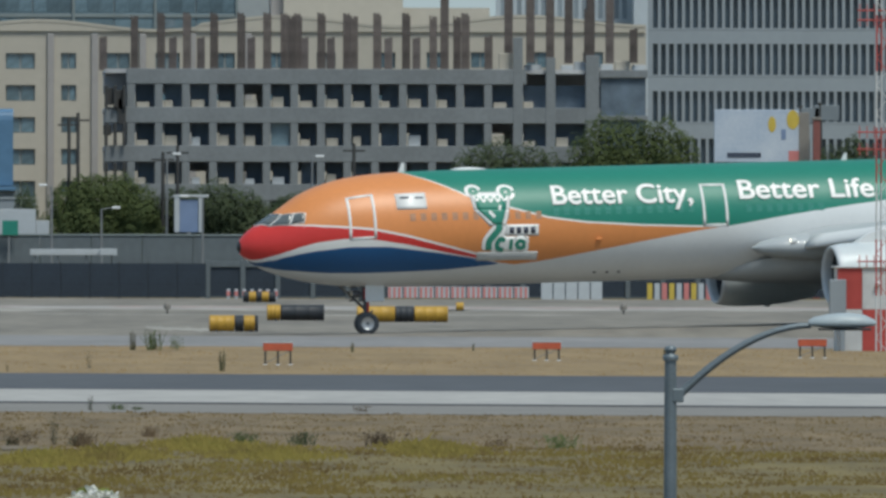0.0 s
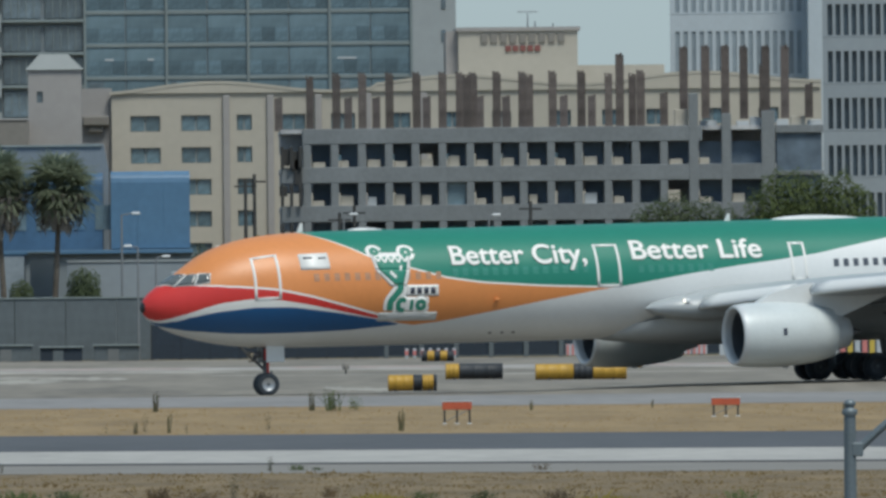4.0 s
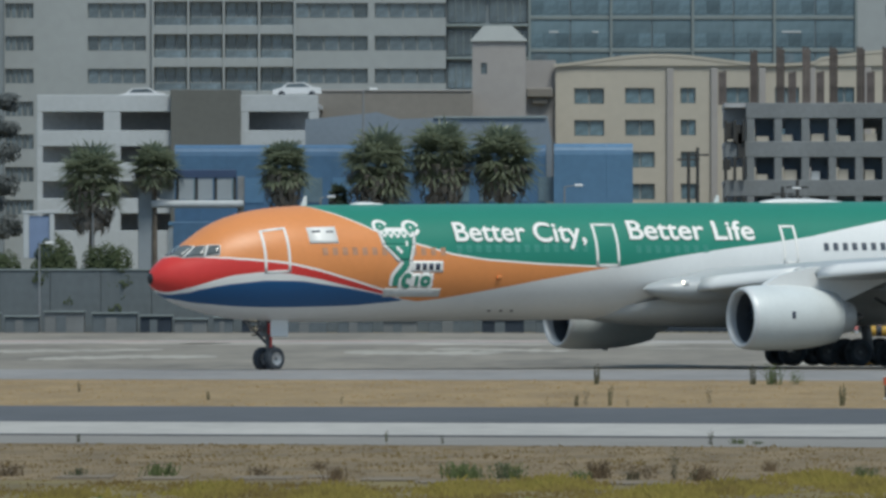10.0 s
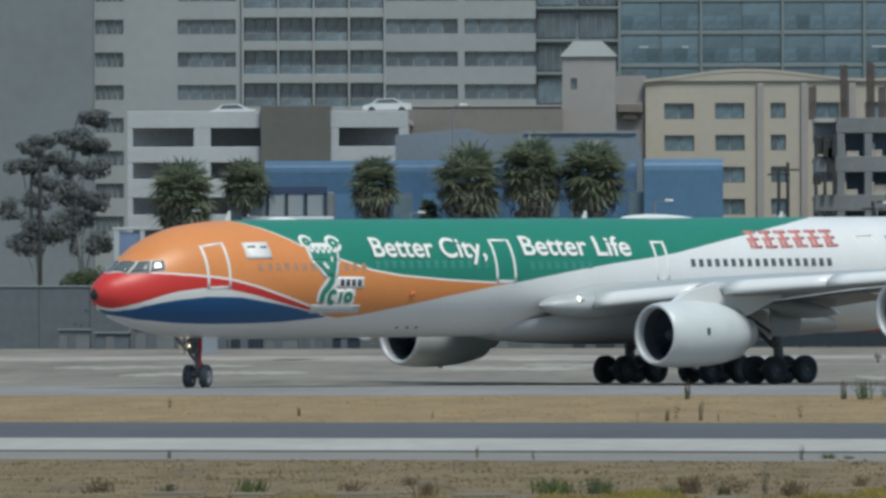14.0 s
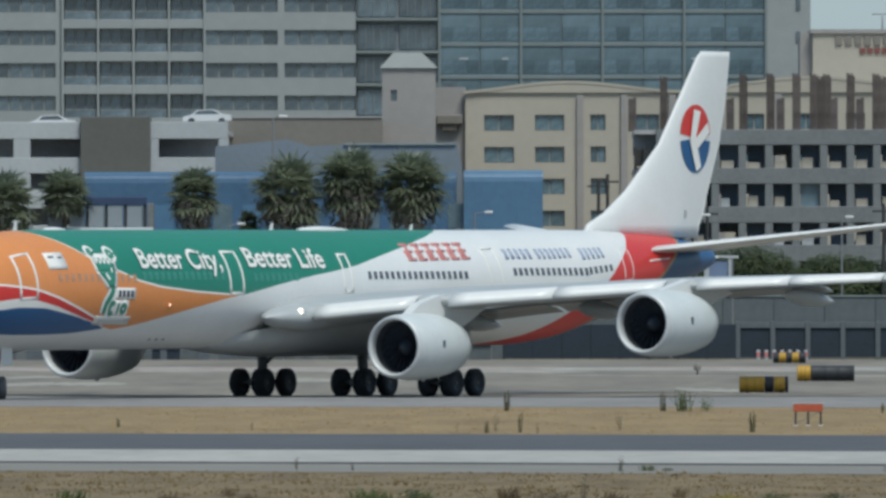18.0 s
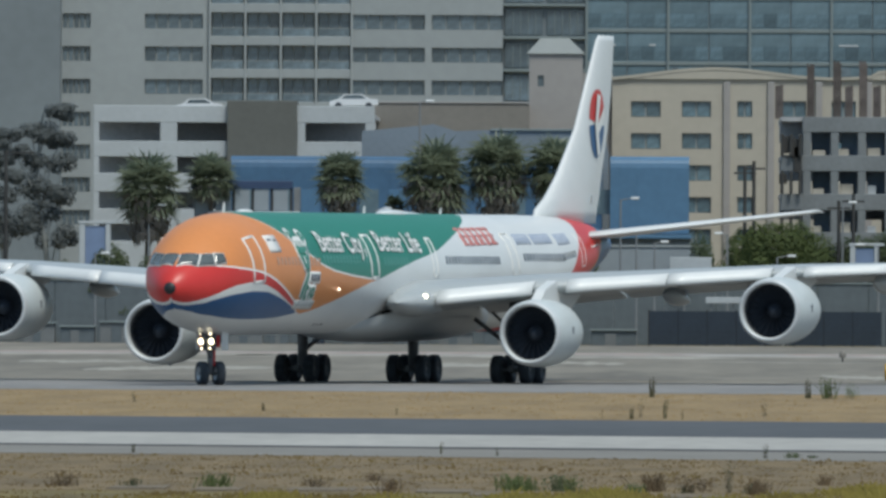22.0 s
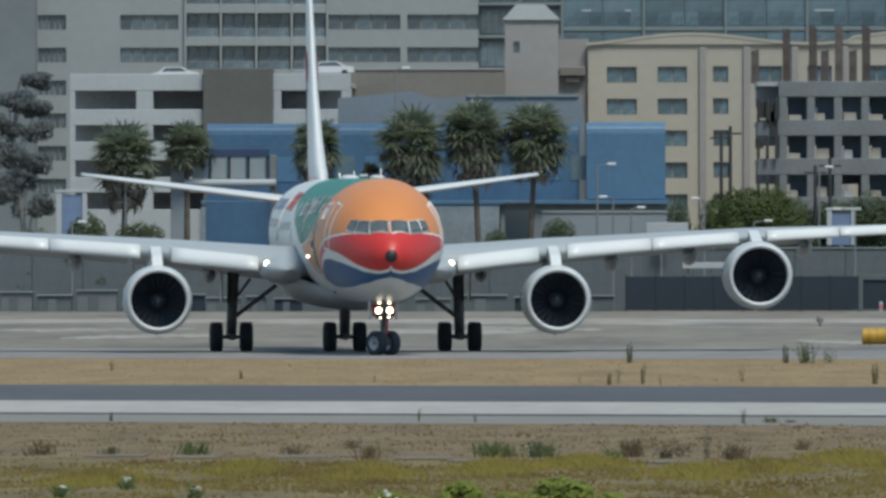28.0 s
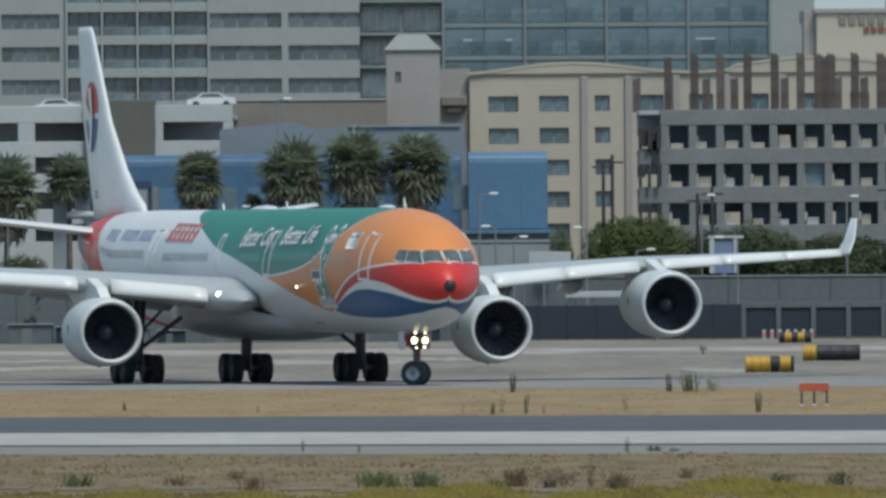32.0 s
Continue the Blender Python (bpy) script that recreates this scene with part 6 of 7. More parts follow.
for a, b, m, y in ((-760, -102, M_BLUE, 1.2), (-88, 52, M_BLUE_LIGHT, 0.0)):
    xa, xc = spot(a, 0, D)[0], spot(b, 0, D)[0]
    z1, z0 = spot((a + b) / 2, 102, D)[1], spot((a + b) / 2, 238, D)[1]
    vs, fs = [], []
    sec = [(0, z0), (0, z1 - 1.0), (0.08, z1 - 0.6), (0.3, z1 - 0.28), (0.65, z1 - 0.08), (1.2, z1), (12, z1), (12, z0)]
    panels_n = max(3, int((xc - xa) / 2.4))
    for j in range(panels_n):
        p0, p1 = xa + (xc - xa) * j / panels_n + 0.008, xa + (xc - xa) * (j + 1) / panels_n - 0.008
        vs = [(x, D + y + q, z) for x in (p0, p1) for q, z in sec]
        k = len(sec)
        part("cladding_panel", shaped("cladding_panel", vs, [(i, i + 1, k + i + 1, k + i)[::-1] for i in range(k - 1)] + [tuple(range(k)), tuple(range(2 * k - 1, k - 1, -1))], m, None, False), blue)
    part("inner_core", box_mesh("inner_core", xa + 0.1, xc - 0.1, D + y + 0.25, D + y + 11, 0, z1 - 0.3, m), blue)
for u in range(-740, -110, 52):
    block("window", blue, spot(u, 0, D)[0], spot(u + 34, 0, D)[0], D + 1.14, D + 1.2, spot(u, 204, D)[1], spot(u, 160, D)[1], M_PANE_BLUE if u % 3 else M_BLUE_LIGHT)
block("canopy", blue, spot(-770, 0, D)[0], spot(56, 0, D)[0], D - 0.8, D + 0.9, spot(-300, 246, D)[1], spot(-300, 239, D)[1], M_BLUE_LIGHT, "pale blue canopy line")
part("plinth", box_mesh("plinth", spot(-240, 0, D)[0], spot(60, 0, D)[0], D - 0.2, D + 8, 0, spot(-100, 246, D)[1], M_OFFICE_GREY), blue, "grey plinth wall")
part("plinth", box_mesh("plinth", spot(-770, 0, D)[0], spot(-242, 0, D)[0], D - 0.7, D + 8, 0, spot(-400, 249, D)[1], M_PLINTH), blue, "pale blue-grey plinth wall")
# grey box and white yard wall before it
yard = thing("yard_wall", "pale yard wall below the blue building", "wall")
part("panel", box_mesh("panel", spot(-166, 0, 1312)[0], spot(92, 0, 1312)[0], 1312, 1312.4, 0, spot(-60, 262, 1312)[1], M_WHITE_TOWER), yard)
part("coping", box_mesh("coping", spot(-166, 0, 1312)[0], spot(92, 0, 1312)[0], 1311.9, 1312.5, spot(-60, 262, 1312)[1], spot(-60, 258, 1312)[1], M_OFFICE), yard)
kiosk = thing("kiosk", "dark grey service box beside the palms", "kiosk")
part("body", box_mesh("body", spot(-232, 0, 1311)[0], spot(-182, 0, 1311)[0], 1311, 1313, 0, spot(-200, 246, 1311)[1], M_OFFICE_GREY, 0.05), kiosk)
part("lid", box_mesh("lid", spot(-236, 0, 1311)[0], spot(-178, 0, 1311)[0], 1310.8, 1313.2, spot(-200, 246, 1311)[1], spot(-200, 242, 1311)[1], M_MULLION, 0.03), kiosk)

# -- roadside gantry
D = 1306
M_NAVY = mat("dark_navy_beam", (0.035, 0.06, 0.125), 0.5, vary=0.1, scale=1.5)
gan = thing("sign_gantry", "grey road gantry with blue beam and sign panels", "gantry")
block("post", gan, spot(-824, 0, D)[0], spot(-795, 0, D)[0], D, D + 1, 0, spot(-810, 157, D)[1], M_WHITE_TOWER)
block("post", gan, spot(-648, 0, D)[0], spot(-636, 0, D)[0], D, D + 1, 0, spot(-640, 157, D)[1], M_POLE)
block("top_beam", gan, spot(-830, 0, D)[0], spot(-650, 0, D)[0], D - 0.2, D + 1.2, spot(-750, 159, D)[1], spot(-750, 145, D)[1], M_NAVY, "dark blue top beam")
for k in range(4):
    block("sign_back", gan, spot(-786 + 34 * k, 0, D)[0], spot(-760 + 34 * k, 0, D)[0], D - 0.1, D + 0.1, spot(-700, 198, D)[1], spot(-700, 160, D)[1], M_WHITE_TOWER, "pale sign panel")
    block("hanger", gan, spot(-757 + 34 * k, 0, D)[0], spot(-752 + 34 * k, 0, D)[0], D, D + 0.3, spot(-700, 200, D)[1], spot(-700, 156, D)[1], M_DARKPOLE)
part("cross_tube", tube("cross_tube", (*spot(-800, 0, D)[:1], D - 0.4, spot(-700, 206, D)[1]), (spot(-637, 0, D)[0], D - 0.4, spot(-700, 206, D)[1]), 0.34, 0.34, M_WHITE, 14), gan, "white cross tube")
block("blue_board", gan, spot(-762, 0, D)[0], spot(-646, 0, D)[0], D - 0.1, D + 0.2, 0.5, spot(-700, 238, D)[1], M_BLUE, "blue board")


def sign_board(u0, u1, v0, v1, d, label):
    s = thing("pylon_sign", label, "sign", group="white-edged pylon signs")
    xa, xc, z1, z0 = spot(u0, 0, d)[0], spot(u1, 0, d)[0], spot(u0, v0, d)[1], spot(u0, v1, d)[1]
    w = xc - xa
    for a, b in ((0, 0.18), (0.84, 1)):
        block("edge", s, xa + w * a, xa + w * b, d - 0.15, d + 0.5, z0, z1, M_WHITE, "white edge column")
    block("face", s, xa + w * 0.18, xa + w * 0.84, d, d + 0.4, z0, z1 - 0.2, M_BLUE_PALE, "pale blue face")
    block("post", s, xa + w * 0.44, xa + w * 0.58, d, d + 0.3, 0, z0 + 0.1, M_POLE, "grey post")
    block("cap", s, xa - 0.1, xc + 0.5, d - 0.2, d + 0.6, z1, z1 + 0.25, M_WHITE)


M_BLUE_PALE = mat("pale_blue_sign_face", (0.17, 0.23, 0.36), 0.5, vary=0.1, scale=1.5)
M_BILL = mat("pale_blue_poster", (0.36, 0.44, 0.56), 0.55, vary=0.06, scale=3, tint=(0.48, 0.52, 0.57))
M_YELLOW = mat("yellow_poster_shape", (0.52, 0.38, 0.06), 0.55, vary=0.1, scale=1)
sign_board(-1027, -972, 221, 300, 1301.2, "white-edged pylon sign with a pale blue face")
sign_board(337, 388, 260, 322, 1301.2, "white-edged pylon sign with a pale blue face")
D = 1298
bill = thing("billboard", "large pale blue billboard with yellow shapes", "billboard")
xa, xc, z1, z0 = spot(1293, 0, D)[0], spot(1443, 0, D)[0], spot(1370, 107, D)[1], spot(1370, 200, D)[1]
block("panel", bill, xa, xc, D, D + 0.4, z0, z1, M_BILL)
for u, v, ru, rv in ((1395, 133, 7, 14), (1432, 125, 11, 17)):
    x, z = spot(u, v, D)
    vs = [(x + wide(ru, D) * math.cos(q * 0.2618), D - 0.03, z + wide(rv, D) * math.sin(q * 0.2618)) for q in range(24)] + [(x + wide(ru, D) * math.cos(q * 0.2618), D + 0.01, z + wide(rv, D) * math.sin(q * 0.2618)) for q in range(24)]
    part("yellow_shape", shaped("yellow_shape", vs, [tuple(range(24))] + [(q, (q + 1) % 24, 24 + (q + 1) % 24, 24 + q) for q in range(24)], M_YELLOW), bill)
block("blue_shape", bill, spot(1412, 0, D)[0], spot(1420, 0, D)[0], D - 0.03, D, spot(1416, 160, D)[1], spot(1416, 142, D)[1], M_BLUE_PALE)
block("dark_shape", bill, spot(1316, 0, D)[0], spot(1376, 0, D)[0], D - 0.03, D, spot(1340, 192, D)[1], spot(1340, 183, D)[1], INK)
block("red_corner", bill, spot(1425, 0, D)[0], spot(1443, 0, D)[0], D - 0.03, D, spot(1430, 200, D)[1], spot(1430, 180, D)[1], INK_RED)
for u in (1310, 1360, 1420):
    block("leg", bill, spot(u, 0, D)[0], spot(u + 7, 0, D)[0], D + 0.1, D + 0.4, 0, z0, M_DARKPOLE)
block("back_frame", bill, xc + 0.002, spot(1462, 0, D)[0], D + 0.1, D + 2, 0, spot(1450, 112, D)[1], M_TAUPE, "brown side frame")
rp = thing("red_column", "dull red column beside the billboard", "column")
part("shaft", box_mesh("shaft", spot(1466, 0, D)[0], spot(1479, 0, D)[0], D - 2, D - 1.4, 0, spot(1470, 126, D)[1], SIGN_MAROON, 0.05), rp)
part("cap", box_mesh("cap", spot(1464, 0, D)[0], spot(1481, 0, D)[0], D - 2.1, D - 1.3, spot(1470, 126, D)[1], spot(1470, 121, D)[1], M_TAUPE, 0.05), rp)
for u, v in ((1480, 95), (1445, 100)):
    x, z = spot(u, v, D + 10)
    pb = thing("sign_pole", "dark pole with a pale sign box", "pole", group="sign poles by the billboard")
    part("pole", tube("pole", (x, D + 10, 0), (x, D + 10, z), 0.3, 0.22, M_DARKPOLE), pb)
    part("box", box_mesh("box", x - 0.5, x + 1.7, D + 9.8, D + 10.2, z - 1.6, z - 0.2, M_OFFICE_GREY, 0.05), pb)

# -- perimeter: wall, screen fence, parapet with gaps, sheds
D = 1300
wall = thing("perimeter_wall", "long grey concrete wall behind the field", "wall")
for u in range(-1700, 1900, 90):
    block("wall_panel", wall, spot(u, 0, D)[0] + 0.015, spot(u + 90, 0, D)[0] - 0.015, D, D + 0.5, 0, spot(100, 327, D)[1], M_WALL)
block("wall_cap", wall, spot(-1700, 0, D)[0], spot(1900, 0, D)[0], D - 0.1, D + 0.6, spot(100, 327, D)[1], spot(100, 324, D)[1], M_MULLION)
D = 1284
scr = thing("screen_fence", "black fabric screen fence along the concrete", "fence")
for k in range(8):
    ua = -18 + 51.5 * k
    block("fabric", scr, spot(ua, 0, D)[0] + 0.02, spot(ua + 51.5, 0, D)[0] - 0.02, D, D + 0.06, 0.12, spot(190, 376, D)[1], M_BLACKMESH)
    block("post", scr, spot(ua - 1.5, 0, D)[0], spot(ua + 1.5, 0, D)[0], D + 0.06, D + 0.18, 0, spot(190, 374, D)[1], M_DARKPOLE)
par = thing("parapet_fence", "grey parapet with dark gaps between posts", "fence")
for ua in range(392, 1720, 62):
    block("post", par, spot(ua, 0, D)[0], spot(ua + 9, 0, D)[0], D, D + 0.4, 0, spot(500, 372, D)[1], M_WALL)
    block("rail", par, spot(ua + 9, 0, D)[0], spot(ua + 62, 0, D)[0], D + 0.05, D + 0.3, spot(500, 384, D)[1], spot(500, 374, D)[1], M_WALL)
    # dark sheet added in each gap to stand in for its shade
    block("gap_screen", par, spot(ua + 9, 0, D)[0], spot(ua + 62, 0, D)[0], D + 0.2, D + 0.3, 0.2, spot(500, 384, D)[1], M_BLACKMESH)
M_SHED = mat("dull_grey_sheet", (0.15, 0.16, 0.165), 0.8, vary=0.12, scale=2)
shed_mats = [M_SHED, M_WALL, M_SHED, M_BLACKMESH]
rnd = random.Random(12)
for u, w, v, m, l in ((-1125, 55, 398, 0, "grey"), (-1060, 60, 404, 1, "dull grey"), (-990, 70, 396, 0, "pale grey"), (-905, 78, 399, 1, "grey"), (-820, 55, 404, 3, "dark"), (-760, 58, 410, 2, "blue-grey"), (-690, 34, 408, 1, "grey"),
                      (-640, 48, 412, 3, "dark"), (-560, 70, 404, 1, "grey"), (-470, 62, 410, 1, "dull grey"), (-390, 60, 414, 0, "grey"), (-310, 80, 408, 1, "grey"), (-215, 74, 412, 3, "dark"), (-120, 80, 410, 1, "grey")):
    s = thing("shed", f"low {l} shed against the perimeter wall", "shed", group="sheds by the wall")
    xa, xc, z1 = spot(u, 0, 1288)[0], spot(u + w, 0, 1288)[0], spot(u, v, 1288)[1]
    block("body", s, xa, xc, 1288, 1291, 0, z1, shed_mats[m])
    block("roof_edge", s, xa - 0.1, xc + 0.1, 1287.8, 1291.2, z1, z1 + 0.14, M_MULLION)
    block("door", s, xa + (xc - xa) * 0.3, xa + (xc - xa) * 0.55, 1287.93, 1288, 0, z1 * 0.8, M_WALL if m != 1 else M_SHED)
truck = thing("white_barrier", "long white barrier on the grey wall", "barrier")
block("bar", truck, spot(82, 0, 1290)[0], spot(234, 0, 1290)[0], 1290, 1290.3, spot(150, 362, 1290)[1], spot(150, 351, 1290)[1], M_WHITE)
for u in (90, 130, 180, 225):
    block("leg", truck, spot(u, 0, 1290)[0], spot(u + 3, 0, 1290)[0], 1290.3, 1290.45, 0, spot(150, 356, 1290)[1], M_POLE)
block("end_box", truck, spot(205, 0, 1289)[0], spot(236, 0, 1289)[0], 1289, 1289.9, spot(150, 362, 1290)[1], spot(150, 350, 1290)[1], M_WHITE)

# striped barricades and a white site fence
for i, u in enumerate(range(715, 965, 28)):
    b = thing("barricade", "red and white striped barricade", "barricade", group="barricades on the concrete")
    xa, xc = spot(u, 0, 1262)[0], spot(u + 26, 0, 1262)[0]
    block("board", b, xa, xc, 1262, 1262.08, 0.15, spot(800, 419, 1262)[1], M_WHITE)
    for k in range(3):
        a = xa + (xc - xa) * (k + 0.15) / 3
        block("stripe", b, a, a + 0.2, 1261.96, 1262, 0.16, spot(800, 420, 1262)[1], INK_RED, "red stripe")
for i, u in enumerate(range(430, 520, 14)):
    b = thing("barricade", "red and white striped barricade", "barricade", group="barricades on the concrete")
    block("board", b, spot(u, 0, 1262)[0], spot(u + 6, 0, 1262)[0], 1262, 1262.3, 0.02, spot(800, 424, 1262)[1], M_WHITE)
    block("stripe", b, spot(u, 0, 1262)[0], spot(u + 6, 0, 1262)[0], 1261.95, 1262, 0.3, 0.7, INK_RED, "red stripe")
wf = thing("site_fence", "white panel site fence", "fence")
for k in range(5):
    block("fence_panel", wf, spot(987 + 22 * k, 0, 1255)[0], spot(1007 + 22 * k, 0, 1255)[0], 1255, 1255.1, 0.05, spot(1040, 411, 1255)[1], M_WHITE)
for k in range(9):
    c = thing("traffic_panel", "small red, white or yellow hoarding panel", "hoarding", group="hoardings on the concrete")
    block("board", c, spot(1175 + 13 * k, 0, 1258)[0], spot(1184 + 13 * k, 0, 1258)[0], 1258, 1258.1, 0.05, spot(1200, 414, 1258)[1], (M_YELLOW, M_WHITE, INK_RED)[k % 3])

# ---- trees and palms ----
def leaf_mat(name, dark, light, through=0.2, rough=0.75, spec=0.2):
    m = bpy.data.materials.new(name)
    m.use_nodes = True
    nt = m.node_tree
    b = nt.nodes["Principled BSDF"]
    b.inputs["Roughness"].default_value = rough
    b.inputs["Specular IOR Level"].default_value = spec
    geo, ramp = nt.nodes.new("ShaderNodeNewGeometry"), nt.nodes.new("ShaderNodeValToRGB")
    nt.links.new(geo.outputs["Random Per Island"], ramp.inputs[0])
    ramp.color_ramp.elements[0].color, ramp.color_ramp.elements[1].color = (*dark, 1), (*light, 1)
    nt.links.new(ramp.outputs[0], b.inputs["Base Color"])
    # thin leaves let part of the light through
    tr, mx = nt.nodes.new("ShaderNodeBsdfTranslucent"), nt.nodes.new("ShaderNodeMixShader")
    nt.links.new(ramp.outputs[0], tr.inputs["Color"])
    mx.inputs[0].default_value = through
    nt.links.new(b.outputs[0], mx.inputs[1])
    nt.links.new(tr.outputs[0], mx.inputs[2])
    nt.links.new(mx.outputs[0], nt.nodes["Material Output"].inputs["Surface"])
    return m


L_GREEN = leaf_mat("mid_green_leaves", (0.08, 0.108, 0.042), (0.118, 0.148, 0.054), 0.4, 0.7, 0.2)
L_DARK = leaf_mat("dark_green_leaves", (0.068, 0.092, 0.05), (0.1, 0.125, 0.062), 0.4, 0.7, 0.2)
L_GREY = leaf_mat("dim_grey_green_leaves", (0.095, 0.107, 0.108), (0.12, 0.132, 0.133), 0.15)
# fronds are brightened and cooled in colour to carry haze
L_PALM = leaf_mat("palm_fronds", (0.18, 0.21, 0.145), (0.23, 0.262, 0.175), 0.5, 0.4, 0.6)
L_DEAD = leaf_mat("dead_palm_fronds", (0.27, 0.25, 0.225), (0.33, 0.3, 0.27), 0.5)
L_BRIGHT = leaf_mat("bright_shrub_leaves", (0.10, 0.135, 0.026), (0.22, 0.25, 0.05))
L_FLOWER = leaf_mat("white_petals", (0.6, 0.6, 0.55), (0.8, 0.8, 0.76))


def leaves(name, blobs, count, size, m, seed):
    """Leaves scattered in clumps round a few centres: (x, y, z, rx, ry, rz)."""
    rnd = random.Random(seed)
    vs, fs = [], []
    weights = [b[3] * b[5] for b in blobs]
    for _ in range(count):
        x, y, z, rx, ry, rz = rnd.choices(blobs, weights)[0]
        while True:
            p = Vector((rnd.uniform(-1, 1), rnd.uniform(-1, 1), rnd.uniform(-1, 1)))
            if 0.35 < p.length < 1:
                break
        p = p.normalized() * (p.length ** 0.5) * (1 + 0.28 * noise.noise(p * 2.3 + Vector((x, z, seed))))
        c = Vector((x + p.x * rx, y + p.y * ry, z + p.z * rz))
        out = (p.normalized() + Vector((rnd.gauss(0, 0.22), rnd.gauss(0, 0.22) - 0.25, rnd.gauss(0, 0.22) + 0.55))).normalized()
        a = out.orthogonal().normalized()
        b = out.cross(a)
        q = rnd.uniform(0, 6.283)
        a, b = a * math.cos(q) + b * math.sin(q), b * math.cos(q) - a * math.sin(q)
        s = size * rnd.uniform(0.6, 1.4)
        i = len(vs)
        vs += [c - a * s, c + b * s * 0.55, c + a * s, c - b * s * 0.55]
        fs.append((i, i + 1, i + 2, i + 3))
    return shaped(name, vs, fs, m)


def trunk_mesh(name, path, r0, r1, m, segs=10):
    vs, fs = [], []
    for i, p in enumerate(path):
        r = r0 + (r1 - r0) * i / (len(path) - 1)
        vs += [(p[0] + r * math.cos(2 * math.pi * k / segs), p[1] + r * math.sin(2 * math.pi * k / segs), p[2]) for k in range(segs)]
    for i in range(len(path) - 1):
        fs += [(i * segs + k, i * segs + (k + 1) % segs, (i + 1) * segs + (k + 1) % segs, (i + 1) * segs + k) for k in range(segs)]
    return shaped(name, vs, fs, m, None, True)


def tree(u0, u1, vtop, d, m, seed, label, lobes=6, count=2600, base=None, size=0.22):
    """A broad tree filling the given bearings up to the given height."""
    rnd = random.Random(seed)
    xa, xc, zt = spot(u0, 0, d)[0], spot(u1, 0, d)[0], spot((u0 + u1) / 2, vtop, d)[1]
    xm, w = (xa + xc) / 2, (xc - xa) / 2
    t = thing("tree", label, "tree", pose(xm, d, 0), group="trees along the road")
    zb = 1.2
    part("trunk", trunk_mesh("trunk", [(0, 0, 0), (0.1, 0, zt * 0.3), (0.0, 0.1, zt * 0.6)], 0.28, 0.12, M_PALM), t)
    for k in range(3):
        a = (k - 1) * 0.6
        part("limb", tube("limb", (0, 0, zt * 0.28), (a * w * 0.9, rnd.uniform(-0.6, 0.6), zt * 0.62), 0.12, 0.05, M_PALM, 8), t)
    blobs = []
    for row, (up, width) in enumerate(((1.0, 0.72), (0.8, 0.95), (0.55, 1.0), (0.3, 0.96))):
        for k in range(lobes + row % 2):
            f = ((k + 0.5) / (lobes + row % 2) * 2 - 1) * width
            dome = math.sqrt(max(0.05, 1 - 0.45 * f * f))
            top = zb + (zt - zb) * up * dome * rnd.uniform(0.93, 1.0)
            rz = (zt - zb) * rnd.uniform(0.2, 0.27)
            blobs.append((f * w * 0.9, rnd.uniform(-0.8, 0.8), top - rz * 0.95, w / lobes * rnd.uniform(1.3, 1.75), 1.5, rz))
    part("crown", leaves("crown", blobs, int(count * 13), size * 0.68, m, seed), t)
    return t


tree(92, 330, 208, 1304, L_GREEN, 21, "broad green street tree behind the wall", 6, 4200)
tree(270, 530, 230, 1306, L_DARK, 22, "dark green hedge-like tree behind the wall", 6, 3000)
tree(450, 690, 246, 1306, L_DARK, 23, "dark green hedge-like tree behind the wall", 6, 3400)
tree(790, 1070, 152, 1308, L_DARK, 24, "dark green street tree", 6, 3400)
tree(985, 1310, 106, 1306, L_GREEN, 25, "broad green street tree behind the wall", 7, 4800)
tree(1462, 1600, 150, 1306, L_DARK, 26, "dark green tree beside the billboard", 4, 2400)
tree(-172, -104, 262, 1303, L_DARK, 27, "small dark round tree", 3, 900, size=0.18)
tree(-272, -222, 282, 1303, L_DARK, 28, "small dark round tree", 3, 700, size=0.18)
tree(56, 96, 232, 1308, L_DARK, 34, "narrow dark tree by the hotel", 2, 700, size=0.18)
tree(-1010, -930, 255, 1302, L_DARK, 31, "low dark tree by the pylon sign", 3, 1100)
tree(-930, -830, 270, 1302, L_DARK, 32, "low dark tree behind the wall", 3, 1100)
tree(-1125, -1030, 280, 1302, L_DARK, 33, "low dark tree behind the wall", 3, 1100)


def eucalyptus(u, d, clumps, seed):
    """A tall thin tree: a leaning bare trunk, limbs to separate hanging clumps of small leaves."""
    rnd = random.Random(seed)
    x0 = spot(u, 0, d)[0]
    t = thing("eucalyptus", "tall sparse grey-green eucalyptus by the car park", "tree", pose(x0, d, 0), group="tall trees by the car park")
    top = spot(u, clumps[0][1], d)[1]
    path = [(0.5 * math.sin(k * 0.7), 0, top * k / 9) for k in range(10)]
    part("trunk", trunk_mesh("trunk", path, 0.34, 0.08, M_EUCALYPT), t, "pale bare trunk")
    for cu, cv, ru, rv in clumps:
        cx, cz = spot(cu, cv, d)
        cx -= x0
        zb = max(2.0, cz - 4.5)
        part("limb", tube("limb", (float(np.interp(zb, [p[2] for p in path], [p[0] for p in path])), 0, zb), (cx, rnd.uniform(-0.4, 0.4), cz), 0.1, 0.04, M_EUCALYPT, 8), t)
        rx, rz = wide(ru, d), wide(rv, d)
        blobs = [(cx + rnd.uniform(-0.75, 0.75) * rx, rnd.uniform(-0.8, 0.8), cz + rnd.uniform(-0.6, 0.6) * rz, rx * rnd.uniform(0.3, 0.55), 0.8, rz * rnd.uniform(0.4, 0.7)) for _ in range(7)]
        part("leaf_clump", leaves("leaf_clump", blobs, 1700, 0.135, L_GREY, seed + int(abs(cu) + cv)), t, "hanging clump of small leaves")


